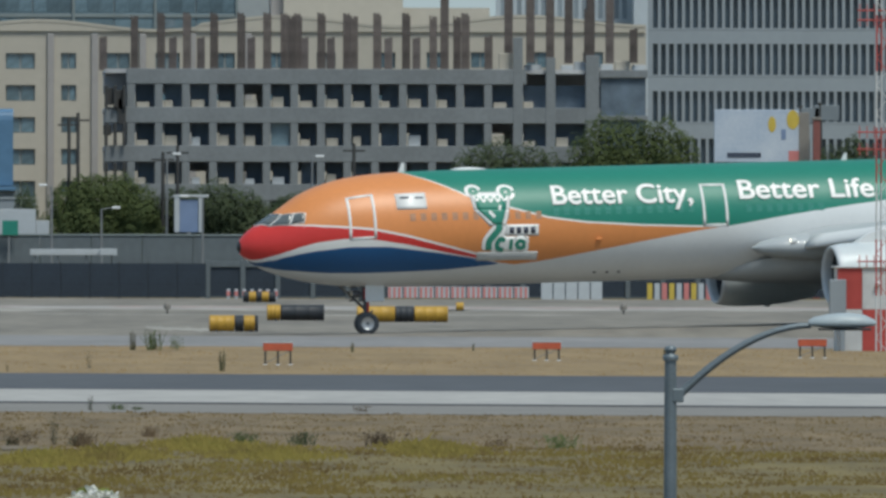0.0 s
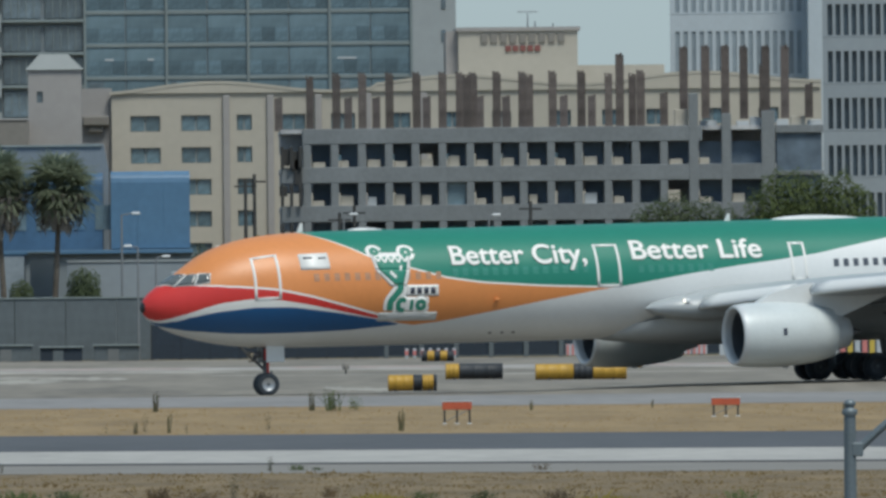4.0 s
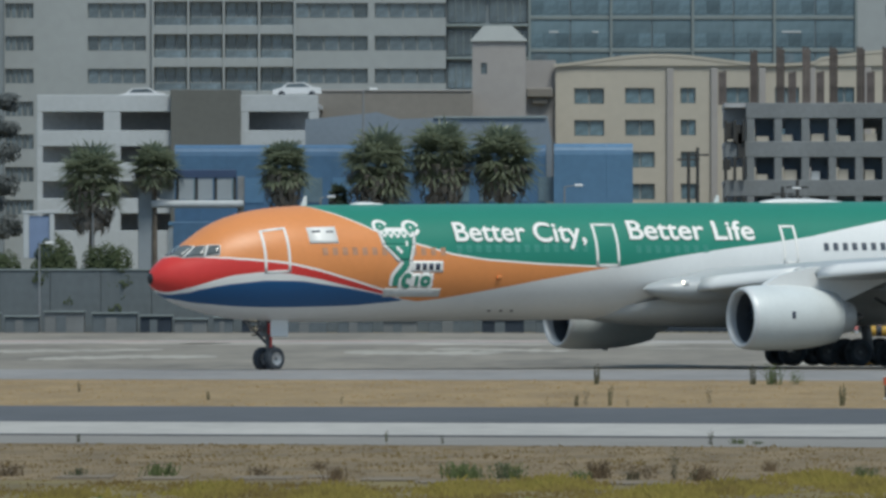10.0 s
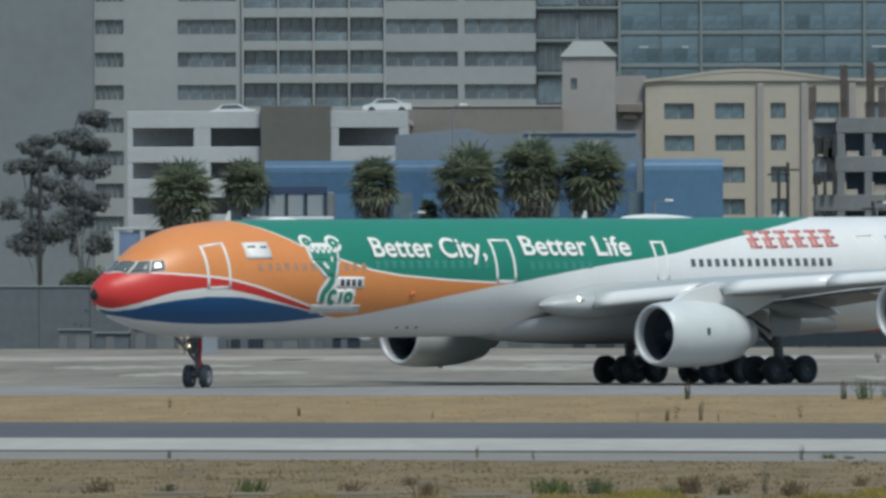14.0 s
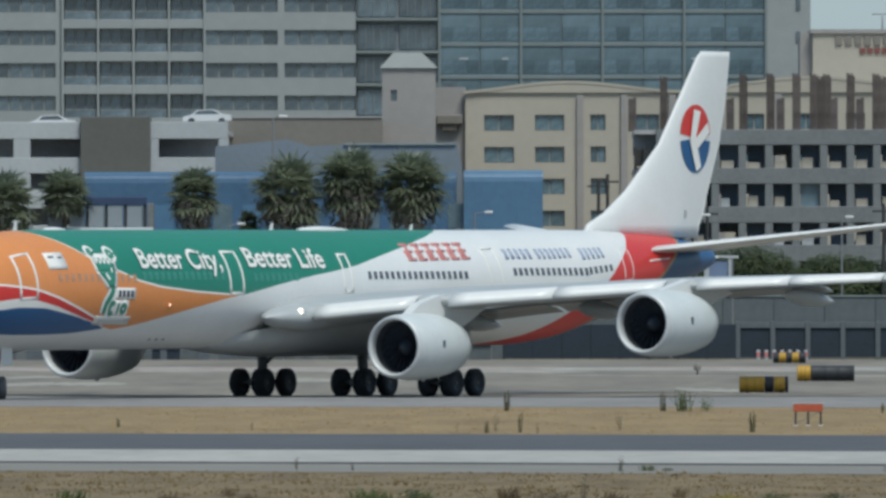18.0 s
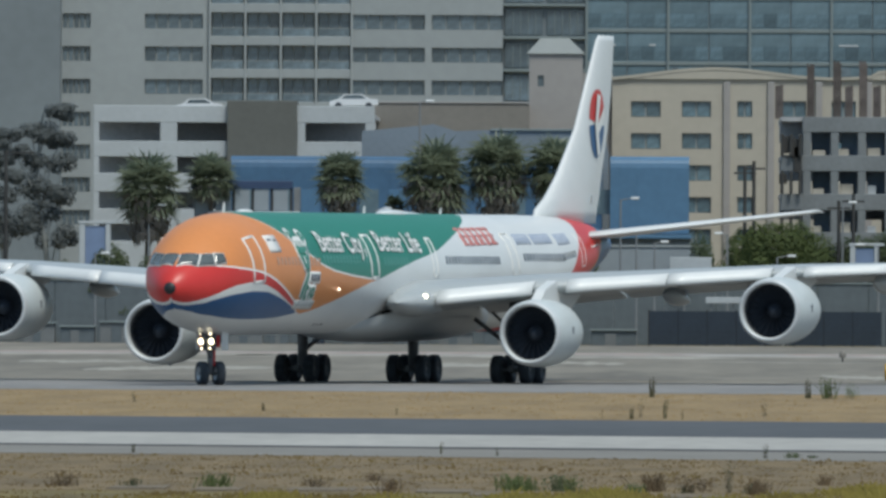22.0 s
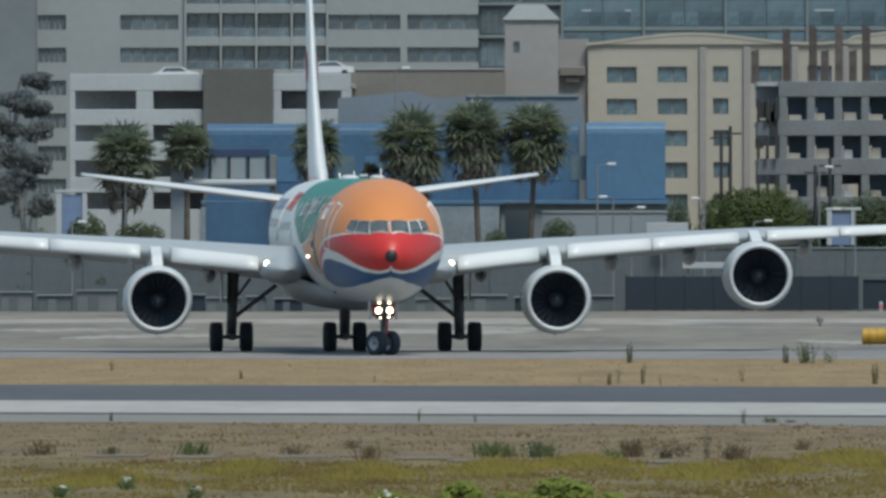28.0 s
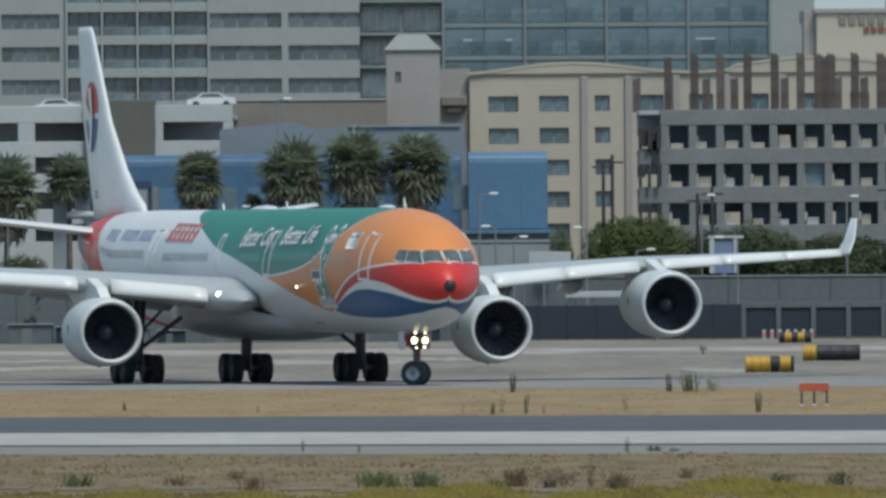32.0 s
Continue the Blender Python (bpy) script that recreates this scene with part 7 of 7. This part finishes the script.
eucalyptus(-1092, 1350, [(-1078, 24, 40, 16), (-1112, 62, 46, 20), (-1058, 70, 38, 18), (-1142, 96, 30, 18), (-1076, 112, 46, 22), (-1112, 152, 40, 25), (-1064, 168, 36, 28), (-1096, 208, 46, 30), (-1066, 240, 40, 28)], 51)
eucalyptus(-1165, 1346, [(-1160, 70, 34, 18), (-1190, 110, 40, 24), (-1150, 140, 30, 20), (-1185, 178, 44, 28), (-1150, 215, 40, 28), (-1190, 240, 40, 30)], 52)


def palm(u, vtop, vbot, half, d, seed, bend=0.0):
    """A fan palm: slim bending trunk, a skirt of dead fronds and a head of stiff fans."""
    rnd = random.Random(seed)
    x, zt = spot(u, vtop, d)
    zs = spot(u, vbot, d)[1]
    r = wide(half, d)
    zc = zt - r * 0.95
    p = thing("fan_palm", "tall fan palm with a shaggy brown skirt", "palm", pose(x, d, 0), group="palms before the blue building")
    part("trunk", trunk_mesh("trunk", [(-bend * (1 - k / 8) ** 1.5, 0, zc * k / 8) for k in range(9)], 0.3, 0.2, M_PALM), p, "slim grey trunk")
    vs, fs = [], []

    def frond(vs, fs, a, e, l, w, droop):
        """One fan leaf: a stalk and spread blades."""
        dirx, diry = math.cos(a) * math.cos(e), math.sin(a) * math.cos(e)
        base = Vector((0, 0, zc))
        tip = base + Vector((dirx, diry, math.sin(e))) * l * 0.55
        side = Vector((-math.sin(a), math.cos(a), 0))
        up = Vector((dirx, diry, math.sin(e))).cross(side)
        i = len(vs)
        vs.extend([base - side * 0.03, base + side * 0.03, tip + side * 0.03, tip - side * 0.03])
        fs.append((i, i + 1, i + 2, i + 3))
        for q in range(9):
            b = radians(-100 + 25 * q)
            dv = (Vector((dirx, diry, math.sin(e))) * math.cos(b) + side * math.sin(b)) * l * 0.5 * rnd.uniform(0.8, 1.1)
            dv.z -= droop * l * 0.3 * rnd.uniform(0.5, 1.3)
            nn = dv.cross(up).normalized() * w
            i = len(vs)
            vs.extend([tip, tip + dv * 0.55 + nn, tip + dv, tip + dv * 0.55 - nn])
            fs.append((i, i + 1, i + 2, i + 3))

    for _ in range(int(230 * min(1, half / 60))):
        frond(vs, fs, rnd.uniform(0, 6.283), rnd.uniform(-0.8, 1.4), r * rnd.uniform(0.6, 1.32), 0.11, 0.6)
    part("crown", shaped("crown", vs, fs, L_PALM), p, "green fan leaves")
    vs, fs = [], []
    for _ in range(int(150 * (zc - zs) / 3) + 40):
        a, z0 = rnd.uniform(0, 6.283), rnd.uniform(zs + 0.5, zc)
        k = 0.5 + 0.5 * (z0 - zs) / max(0.5, zc - zs)
        l, rr = rnd.uniform(0.7, 1.5), r * 0.95 * k * rnd.uniform(0.7, 1.0)
        i = len(vs)
        ca, sa = math.cos(a), math.sin(a)
        w = rnd.uniform(0.12, 0.3)
        vs += [(ca * 0.2, sa * 0.2, z0), (ca * rr - sa * w, sa * rr + ca * w, z0 - l * 0.55), (ca * rr * 0.9, sa * rr * 0.9, z0 - l * 1.1), (ca * rr + sa * w, sa * rr - ca * w, z0 - l * 0.5)]
        fs.append((i, i + 1, i + 2, i + 3))
    part("dead_skirt", shaped("dead_skirt", vs, fs, L_DEAD), p, "hanging brown dead fronds")


palm(-905, 98, 250, 64, 1304, 1, 0.3)
palm(-795, 98, 170, 46, 1306, 2)
palm(-566, 93, 215, 50, 1304, 3)
palm(-400, 73, 240, 70, 1303, 4, 0.4)
palm(-287, 58, 205, 66, 1304, 5, -0.8)
palm(-180, 63, 200, 68, 1305, 6, 0.8)
palm(-470, 170, 220, 22, 1305, 7)


# ---- poles and lamps ----
def street_lamp(u, vtop, d, arm, label, m=None, head=True):
    x, z = spot(u, vtop, d)
    m = m or M_POLE
    s = thing("street_lamp", label, "lamp", pose(x, d, 0), group="street lamps behind the wall")
    part("pole", tube("pole", (0, 0, 0), (0, 0, z), 0.13, 0.08, m), s)
    part("arm", tube("arm", (0, 0, z - 0.05), (arm, 0, z + 0.1), 0.05, 0.04, m, 8), s)
    if head:
        tip = arm + math.copysign(0.75, arm)
        part("head", box_mesh("head", min(arm, tip), max(arm, tip), -0.2, 0.2, z + 0.0, z + 0.22, M_CAR[0], 0.06), s, "white lamp head")


for u, v, a in ((119, 240, -0.4), (207, 280, 0.9), (323, 185, 0.5), (-70, 178, 0.9), (-42, 236, -0.5), (-502, 196, 0.6), (386, 260, -1.2), (-905, 190, 0.8), (-425, 6, 0.5), (-10, 255, 0.5), (-1000, 275, 0.5), (580, 190, 0.3)):
    street_lamp(u, v, 1294 if v > 230 else 1302, a, "grey street lamp with a white head")
for u, v in ((316, 180), (342, 168), (150, 118), (654, 165), (166, 110)):
    x, z = spot(u, v, 1304)
    t = thing("utility_pole", "dark timber utility pole with a crossarm", "pole", pose(x, 1304, 0), group="utility poles")
    part("shaft", tube("shaft", (0, 0, 0), (0, 0, z), 0.2, 0.15, M_DARKPOLE), t)
    part("crossarm", box_mesh("crossarm", -1.0, 1.0, -0.08, 0.08, z - 0.75, z - 0.58, M_DARKPOLE), t)
for u, v in ((-1158, 92),):
    x, z = spot(u, v, 1310)
    t = thing("utility_pole", "dark timber utility pole with a crossarm", "pole", pose(x, 1310, 0), group="utility poles")
    part("shaft", tube("shaft", (0, 0, 0), (0, 0, z), 0.22, 0.16, M_DARKPOLE), t)
    part("crossarm", box_mesh("crossarm", -0.2, 2.6, -0.08, 0.08, z - 0.25, z - 0.08, M_DARKPOLE), t)
D = 1299
for u, w, v, l in ((33, 28, 300, "green"),):
    g = thing("road_sign", "small green road sign on posts", "sign")
    block("face", g, spot(u, 0, D)[0], spot(u + w, 0, D)[0], D, D + 0.1, spot(u, v + 26, D)[1], spot(u, v, D)[1], mat("green_sign_face", (0.02, 0.2, 0.15), 0.5))
    block("post", g, spot(u + 10, 0, D)[0], spot(u + 13, 0, D)[0], D + 0.1, D + 0.2, 0, spot(u, v, D)[1], M_POLE)
wh = thing("white_truck_body", "white van body parked behind the wall", "van")
block("body", wh, spot(18, 0, 1303)[0], spot(92, 0, 1303)[0], 1303, 1306, 0.4, spot(40, 280, 1303)[1], M_WHITE)
block("cab", wh, spot(92, 0, 1303)[0] + 0.01, spot(116, 0, 1303)[0], 1303.1, 1305.9, 0.4, spot(40, 300, 1303)[1], M_WHITE)
for u in (34, 98):
    part("wheel", lathe("wheel", [(-0.02, 0.02), (-0.04, 0.25), (0.0, 0.45), (0.25, 0.45)], RUBBER, 14, "y"), wh, "", pose(spot(u, 0, 1303)[0], 1303, 0.45))
# ---- on the concrete: yellow and black rollers, sign boards, checkered shelter with mast ----
M_DRUM = mat("yellow_drum_paint", (0.42, 0.245, 0.03), 0.55, vary=0.18, scale=0.5, fine=8)
M_DRUM_BLACK = mat("black_drum_paint", (0.022, 0.026, 0.032), 0.6, vary=0.25, scale=0.5, fine=8)
M_SIGN_RED = mat("orange_red_board", (0.46, 0.095, 0.045), 0.6, vary=0.1, scale=0.4)
M_CHECK_RED = mat("faded_red_check", (0.42, 0.06, 0.05), 0.6, vary=0.12, scale=0.6)
M_CHECK_WHITE = mat("white_check", (0.55, 0.56, 0.56), 0.6, vary=0.08, scale=0.6)


def roller(u0, u1, d, r, pieces, label):
    """A row of drums lying end to end on a cradle: each drum has rolled rims."""
    x0, x1 = spot(u0, 0, d)[0], spot(u1, 0, d)[0]
    b = thing("drum_barrier", label, "barrier", pose(x0, d, 0), group="drum barriers on the concrete")
    x, total = 0.0, sum(p[0] for p in pieces)
    for w, m in pieces:
        l = (x1 - x0) * w / total
        prof = [(0, 0.02), (0.01, r * 0.9), (0.03, r), (0.06, r * 1.02), (0.09, r * 0.98), (l * 0.33, r * 0.98), (l * 0.35, r * 1.02), (l * 0.37, r * 0.98), (l * 0.64, r * 0.98), (l * 0.66, r * 1.02), (l * 0.68, r * 0.98), (l - 0.09, r * 0.98), (l - 0.06, r * 1.02), (l - 0.03, r), (l - 0.01, r * 0.9), (l, 0.02)]
        part("drum", lathe("drum", prof, m, 24), b, "yellow drum" if m is M_DRUM else "black drum", pose(x, 0, r + 0.03))
        x += l
    for k in (0.15, 0.85):
        part("chock", box_mesh("chock", (x1 - x0) * k - 0.08, (x1 - x0) * k + 0.08, -r * 0.8, r * 0.8, -0.01, 0.1, M_DARKPOLE, 0.02), b)
    return b


Y, K = M_DRUM, M_DRUM_BLACK
roller(399, 486, 740, 0.412, [(45, Y), (16, K), (20, Y), (6, K)], "yellow and black drums lying end to end")
roller(501, 603, 862, 0.47, [(24, Y), (76, K)], "black drums with a yellow end drum")
roller(660, 822, 845, 0.46, [(68, Y), (34, K), (60, Y)], "long row of yellow drums with a black one")
roller(459, 517, 1180, 0.43, [(10, K), (12, Y), (10, K), (12, Y), (12, K)], "distant black and yellow drums")
roller(836, 850, 1010, 0.3, [(1, Y)], "small distant yellow drum")
for u, v in ((325, 462), (1133, 470)):
    x = spot(u, 0, 960)[0]
    m_ = thing("edge_marker", "small orange-brown edge marker", "marker", pose(x, 960, 0), group="edge markers")
    part("stem", tube("stem", (0, 0, 0), (0, 0, 0.35), 0.05, 0.05, M_DARKPOLE), m_)
    part("head", lathe("head", [(0.3, 0.2), (0.5, 0.24), (0.75, 0.16), (0.78, 0.01)], M_TAUPE, 14, "z"), m_)


def board(u, d, w, z0, z1, legs, label):
    x = spot(u, 0, d)[0]
    s = thing("sign_board", label, "sign", pose(x, d, 0), group="orange boards in the dry grass")
    part("panel", box_mesh("panel", -w / 2, w / 2, -0.04, 0.04, z0, z1, M_SIGN_RED, 0.02), s, "orange-red panel")
    part("top_rim", box_mesh("top_rim", -w / 2 - 0.01, w / 2 + 0.01, -0.05, 0.05, z1, z1 + 0.03, M_CHECK_WHITE), s)
    for k in range(legs):
        a = (k / (legs - 1) - 0.5) * w * 0.85
        part("leg", tube("leg", (a, 0, 0), (a, 0, z0), 0.035, 0.035, M_DARKPOLE, 8), s)
        part("foot", box_mesh("foot", a - 0.08, a + 0.08, -0.1, 0.1, 0, 0.05, M_CHECK_WHITE, 0.01), s)
    part("cross_brace", tube("cross_brace", (-w * 0.4, 0, 0.1), (w * 0.4, 0, z0), 0.015, 0.015, M_POLE, 6), s)


board(521, 522, 1.05, 0.52, 0.8, 3, "orange-red board on three legs in dry grass")
board(997, 545, 1.06, 0.44, 0.7, 3, "orange-red board on short legs in dry grass")
board(1468, 560, 1.1, 0.47, 0.75, 3, "orange-red board on short legs in dry grass")

x0 = spot(1512, 0, 604)[0]
sh = thing("checkered_shelter", "red and white checkered equipment shelter", "shelter", pose(x0, 604, 0))
part("body", box_mesh("body", 0.01, 3.09, 0.03, 2.5, 0, 3.42, M_CHECK_WHITE), sh)
for i in range(3):
    for j in range(2):
        part("check_panel", box_mesh("check_panel", i * 1.03 + 0.005, i * 1.03 + 1.025, 0, 0.03, j * 1.72 + 0.005, j * 1.72 + 1.715, M_CHECK_RED if (i + j) % 2 else M_CHECK_WHITE, 0.008), sh, "red check" if (i + j) % 2 else "white check")
part("roof", box_mesh("roof", -0.1, 3.2, -0.1, 2.6, 3.42, 3.5, M_CHECK_WHITE, 0.02), sh)
part("wall_unit", box_mesh("wall_unit", -0.35, 0.35, -0.4, 0, 1.35, 2.95, M_WHITE_TOWER, 0.04), sh, "pale wall-mounted unit")
part("unit_stem", box_mesh("unit_stem", 0.12, 0.3, -0.35, -0.2, 0, 1.4, M_WHITE_TOWER), sh)
part("flood_lamp", lathe("flood_lamp", [(0.0, 0.02), (0.02, 0.12), (0.2, 0.08)], M_CHECK_WHITE, 14, "y"), sh, "", pose(1.65, -0.2, 2.75))
mast = thing("lattice_mast", "red and white lattice mast beside the shelter", "mast", pose(spot(1590, 0, 602)[0], 602, 0))
for k in range(9):
    m = M_CHECK_RED if k % 2 else M_CHECK_WHITE
    z0, z1 = k * 2.3, (k + 1) * 2.3
    for a, b in ((-0.22, -0.2), (0.22, -0.2), (0, 0.2)):
        part("mast_leg", tube("mast_leg", (a, b, z0), (a, b, z1), 0.035, 0.035, m, 8), mast)
    for j in range(4):
        za, zb = z0 + j * 0.575, z0 + (j + 1) * 0.575
        s = 1 if j % 2 else -1
        part("lattice_bar", tube("lattice_bar", (-0.22 * s, -0.2, za), (0.22 * s, -0.2, zb), 0.016, 0.016, m, 6), mast)
for z in (3.7, 8.3, 9.0, 13.6, 14.0):
    part("crossarm", tube("crossarm", (-1.0, 0, z), (0.6, 0, z), 0.03, 0.03, M_CHECK_RED, 8), mast)
    for q in (-0.9, -0.6, -0.3):
        part("element", tube("element", (q, 0, z - 0.25), (q, 0, z + 0.25), 0.02, 0.02, M_CHECK_RED, 6), mast)

# ---- before the field: the road lamp and the shrubs on the camera's hill ----
M_LAMP_POST = mat("weathered_grey_lamp_steel", (0.17, 0.20, 0.215), 0.5, 0.5, vary=0.12, scale=0.4, fine=10)
D = 190
xl, zl = spot(1214, 532, D)
lamp = thing("road_lamp", "weathered grey road lamp with a curved arm", "lamp", pose(xl, D, -6.0))
H = zl + 6.0
part("pole", trunk_mesh("pole", [(0, 0, 0), (0, 0, 0.4), (0, 0, H * 0.5), (0, 0, H - 0.12)], 0.14, 0.076, M_LAMP_POST, 16), lamp)
part("cap", lathe("cap", [(H - 0.14, 0.098), (H - 0.1, 0.102), (H - 0.07, 0.098), (H - 0.06, 0.06), (H - 0.035, 0.055), (H - 0.02, 0.075), (H + 0.02, 0.078), (H + 0.05, 0.05), (H + 0.058, 0.0)], M_LAMP_POST, 16, "z"), lamp, "finial cap")
part("clamp", box_mesh("clamp", 0.02, 0.17, -0.08, 0.08, H - 0.68, H - 0.5, M_LAMP_POST, 0.015), lamp)
ap = []
for k in range(13):
    t = k / 12
    ap.append(Vector((0.1 + 1.72 * t, 0, H - 0.6 + 0.92 * (1 - (1 - t) ** 1.9))))
vs, fs = [], []
for i, p in enumerate(ap):
    d = (ap[min(i + 1, 12)] - ap[max(i - 1, 0)]).normalized()
    nrm = Vector((-d.z, 0, d.x))
    r = 0.055 - 0.018 * i / 12
    for k in range(10):
        q = 2 * math.pi * k / 10
        vs.append(p + nrm * (r * math.cos(q)) + Vector((0, r * math.sin(q), 0)))
for i in range(12):
    fs += [(i * 10 + k, i * 10 + (k + 1) % 10, (i + 1) * 10 + (k + 1) % 10, (i + 1) * 10 + k) for k in range(10)]
part("arm", shaped("arm", vs, fs, M_LAMP_POST, None, True), lamp, "curved steel arm")
hp = ap[-1]
prof = [(0, 0.05), (0.06, 0.1), (0.25, 0.15), (0.5, 0.17), (0.72, 0.14), (0.86, 0.06), (0.88, 0.01)]
vs, fs = [], []
for a, r in prof:
    for k in range(16):
        q = 2 * math.pi * k / 16
        zz = math.sin(q)
        vs.append((hp.x - 0.03 + a, r * math.cos(q), hp.z + 0.02 + r * (zz * 0.85 if zz > 0 else zz * 0.35)))
for i in range(len(prof) - 1):
    fs += [(i * 16 + k, i * 16 + (k + 1) % 16, (i + 1) * 16 + (k + 1) % 16, (i + 1) * 16 + k) for k in range(16)]
part("cobra_head", shaped("cobra_head", vs, fs, mat("pale_lamp_housing", (0.36, 0.41, 0.43), 0.45, vary=0.08, scale=0.3), None, True), lamp, "pale grey lamp housing")
part("lens_rim", box_mesh("lens_rim", hp.x + 0.1, hp.x + 0.78, -0.12, 0.12, hp.z - 0.065, hp.z - 0.035, M_DARKPOLE, 0.01), lamp, "dark lens rim")


def shrub(u, vtop, w, d, m, seed, label, flowers=0):
    x, zt = spot(u, vtop, d)
    g = float(np.interp(d, [p[0] for p in prof_g], [p[1] for p in prof_g]))
    s = thing("shrub", label, "shrub", pose(x, d, g - 0.05), group="shrubs on the slope")
    h = zt - g
    rnd = random.Random(seed)
    for k in range(5):
        part("stem", tube("stem", (rnd.uniform(-0.1, 0.1), 0, 0), (rnd.uniform(-w, w) * 0.6, rnd.uniform(-0.2, 0.2), h * 0.75), 0.02, 0.01, M_PALM, 6), s)
    blobs = []
    for k in range(7):
        f = (k + 0.5) / 7 * 2 - 1
        r = w * rnd.uniform(0.3, 0.5)
        blobs.append((f * w, rnd.uniform(-0.1, 0.1), h - r - w * 0.5 * f * f - rnd.uniform(0, w * 0.3), r, 0.15, r))
    blobs += [(0, 0, h - w * 1.3, w * 0.95, 0.2, w), (0, 0, h - w * 2.2, w * 1.1, 0.2, w)]
    part("foliage", leaves("foliage", blobs, 1500, 0.028, m, seed), s)
    if flowers:
        vs, fs = [], []
        for q in range(9):
            a = Vector((rnd.gauss(0, 1), rnd.gauss(0, 1), rnd.gauss(0, 1))).normalized() * rnd.uniform(0.02, 0.032)
            b = a.orthogonal().normalized() * 0.018
            i = len(vs)
            vs += [(0, 0, 0), a + b, a * 1.5, a - b]
            fs.append((i, i + 1, i + 2, i + 3))
        head = shaped("flower_head", vs, fs, L_FLOWER)
        for _ in range(flowers):
            x = rnd.uniform(-w, w)
            part("flower_head", head, s, "white flower head", pose(x, rnd.uniform(-0.3, -0.1), h - w * 0.5 * (x / w) ** 2 - rnd.uniform(0.0, w * 0.8), 0, 0, rnd.uniform(0, 360)))



for u, v, w, m, f in ((-438, 757, 0.14, L_BRIGHT, 3), (-312, 742, 0.14, L_BRIGHT, 0), (-228, 763, 0.12, L_BRIGHT, 0), (-140, 726, 0.23, L_BRIGHT, 0), (-48, 764, 0.1, L_BRIGHT, 0), (192, 750, 0.17, L_BRIGHT, 40), (160, 772, 0.12, L_BRIGHT, 10), (-385, 772, 0.1, L_BRIGHT, 0)):
    shrub(u, v + 6 if f > 5 else v - 22, w, 112, m, int(abs(u)), "white-flowered bright green shrub top" if f else "bright green shrub top on the slope", f)
for u, v, d in ((-782, 742, 250), (-1018, 740, 252), (-905, 740, 262)):
    x, z = spot(u, v, d)
    t = thing("pale_flower_clump", "pale dried flower clump in weedy grass", "plant", pose(x, d, 0), group="pale clumps in the grass")
    part("stalk_tuft", weed_mesh("stalk_tuft", max(0.25, z), 0.12, 10, int(-u), M_WEED_LIGHT, 0.5), t)
    part("flower_tuft", leaves("flower_tuft", [(0, 0, max(0.2, z * 0.85), 0.1, 0.1, 0.05)], 26, 0.025, L_FLOWER, int(-u)), t)
# seconds, nose x, nose y, heading, nose-down pitch
TAXI = [
    (0, 12.50, 715.93, 195.04, 1.60), (3, 2.57, 714.4, 200.26, 1.06), (6, -8.14, 711.82, 204.01, 0.76), (10, -21.74, 703.37, 209.02, 0.40),
    (13, -27.42, 692.30, 218.78, 0.31), (16, -28.60, 684.36, 230.90, 0.24), (17, -28.40, 682.13, 234.93, 0.22),
    (18, -27.57, 679.15, 239.30, 0.21), (19, -26.36, 675.14, 243.60, 0.22), (20, -25.42, 671.06, 247.06, 0.15),
    (21, -23.97, 667.61, 250.97, 0.19), (22, -22.13, 663.41, 254.80, 0.18), (23, -20.47, 659.78, 258.5, 0.2),
    (24, -18.54, 656.52, 262.16, 0.22), (25, -16.81, 653.50, 265.22, 0.22), (28, -10.81, 648.30, 274.10, 0.22),
    (29, -8.87, 646.47, 276.73, 0.22), (30, -6.82, 646.17, 279.56, 0.22), (31, -4.89, 646.42, 281.94, 0.22),
    (32, -3.02, 647.43, 284.2, 0.22),
]


def motions():
    walk(airliner, [(t, pose(x, y, -6.44 * math.sin(radians(p)), 0, p, a)) for t, x, y, a, p in TAXI])
    ts = np.arange(0, 32.01, 0.2)
    path = np.array(TAXI)
    x, y, a = (np.interp(ts, path[:, 0], path[:, k]) for k in (1, 2, 3))
    blur = np.ones(9) / 9
    a = np.radians(a)

    def rolling(back, side):
        """Distance rolled and steering angle, in degrees, of a wheel so far behind the nose and to port."""
        px, py = x - back * np.cos(a) - side * np.sin(a), y - back * np.sin(a) + side * np.cos(a)
        vx, vy = (np.convolve(np.pad(np.gradient(p, ts), 4, mode="edge"), blur, "valid") for p in (px, py))
        ahead, left = vx * np.cos(a) + vy * np.sin(a), -vx * np.sin(a) + vy * np.cos(a)
        return ahead, left

    ahead, left = rolling(6.44, 0)
    steer = np.clip(np.degrees(np.arctan2(left, np.maximum(ahead, 0.4))), -60, 60)
    spin = np.degrees(np.cumsum(np.clip(np.hypot(ahead, left), 0, 4)) * 0.2 / 0.56)
    for wheel, sgn in zip(nose_wheels, (1, -1)):
        walk(wheel, [(float(t), pose(-sgn * 0.4 * math.sin(radians(s)), sgn * 0.4 * math.cos(radians(s)), 0.56, 0, q, s)) for t, q, s in zip(ts, spin, steer)])
    walk(nose_axle, [(float(t), pose(0, 0, 0.56, 0, 0, s)) for t, s in zip(ts[::5], steer[::5])])
    for i, side in enumerate((5.35, -5.35, 0)):
        ahead, left = rolling(39.1, side)
        spin = np.degrees(np.cumsum(np.clip(ahead, -1, 4.5)) * 0.2 / 0.69)
        for wheel in main_wheels[4 * i:4 * i + 4]:
            p = wheel.location.copy()
            walk(wheel, [(float(t), pose(p.x, p.y, p.z, 0, q, 0)) for t, q in zip(ts, spin)])


motions()
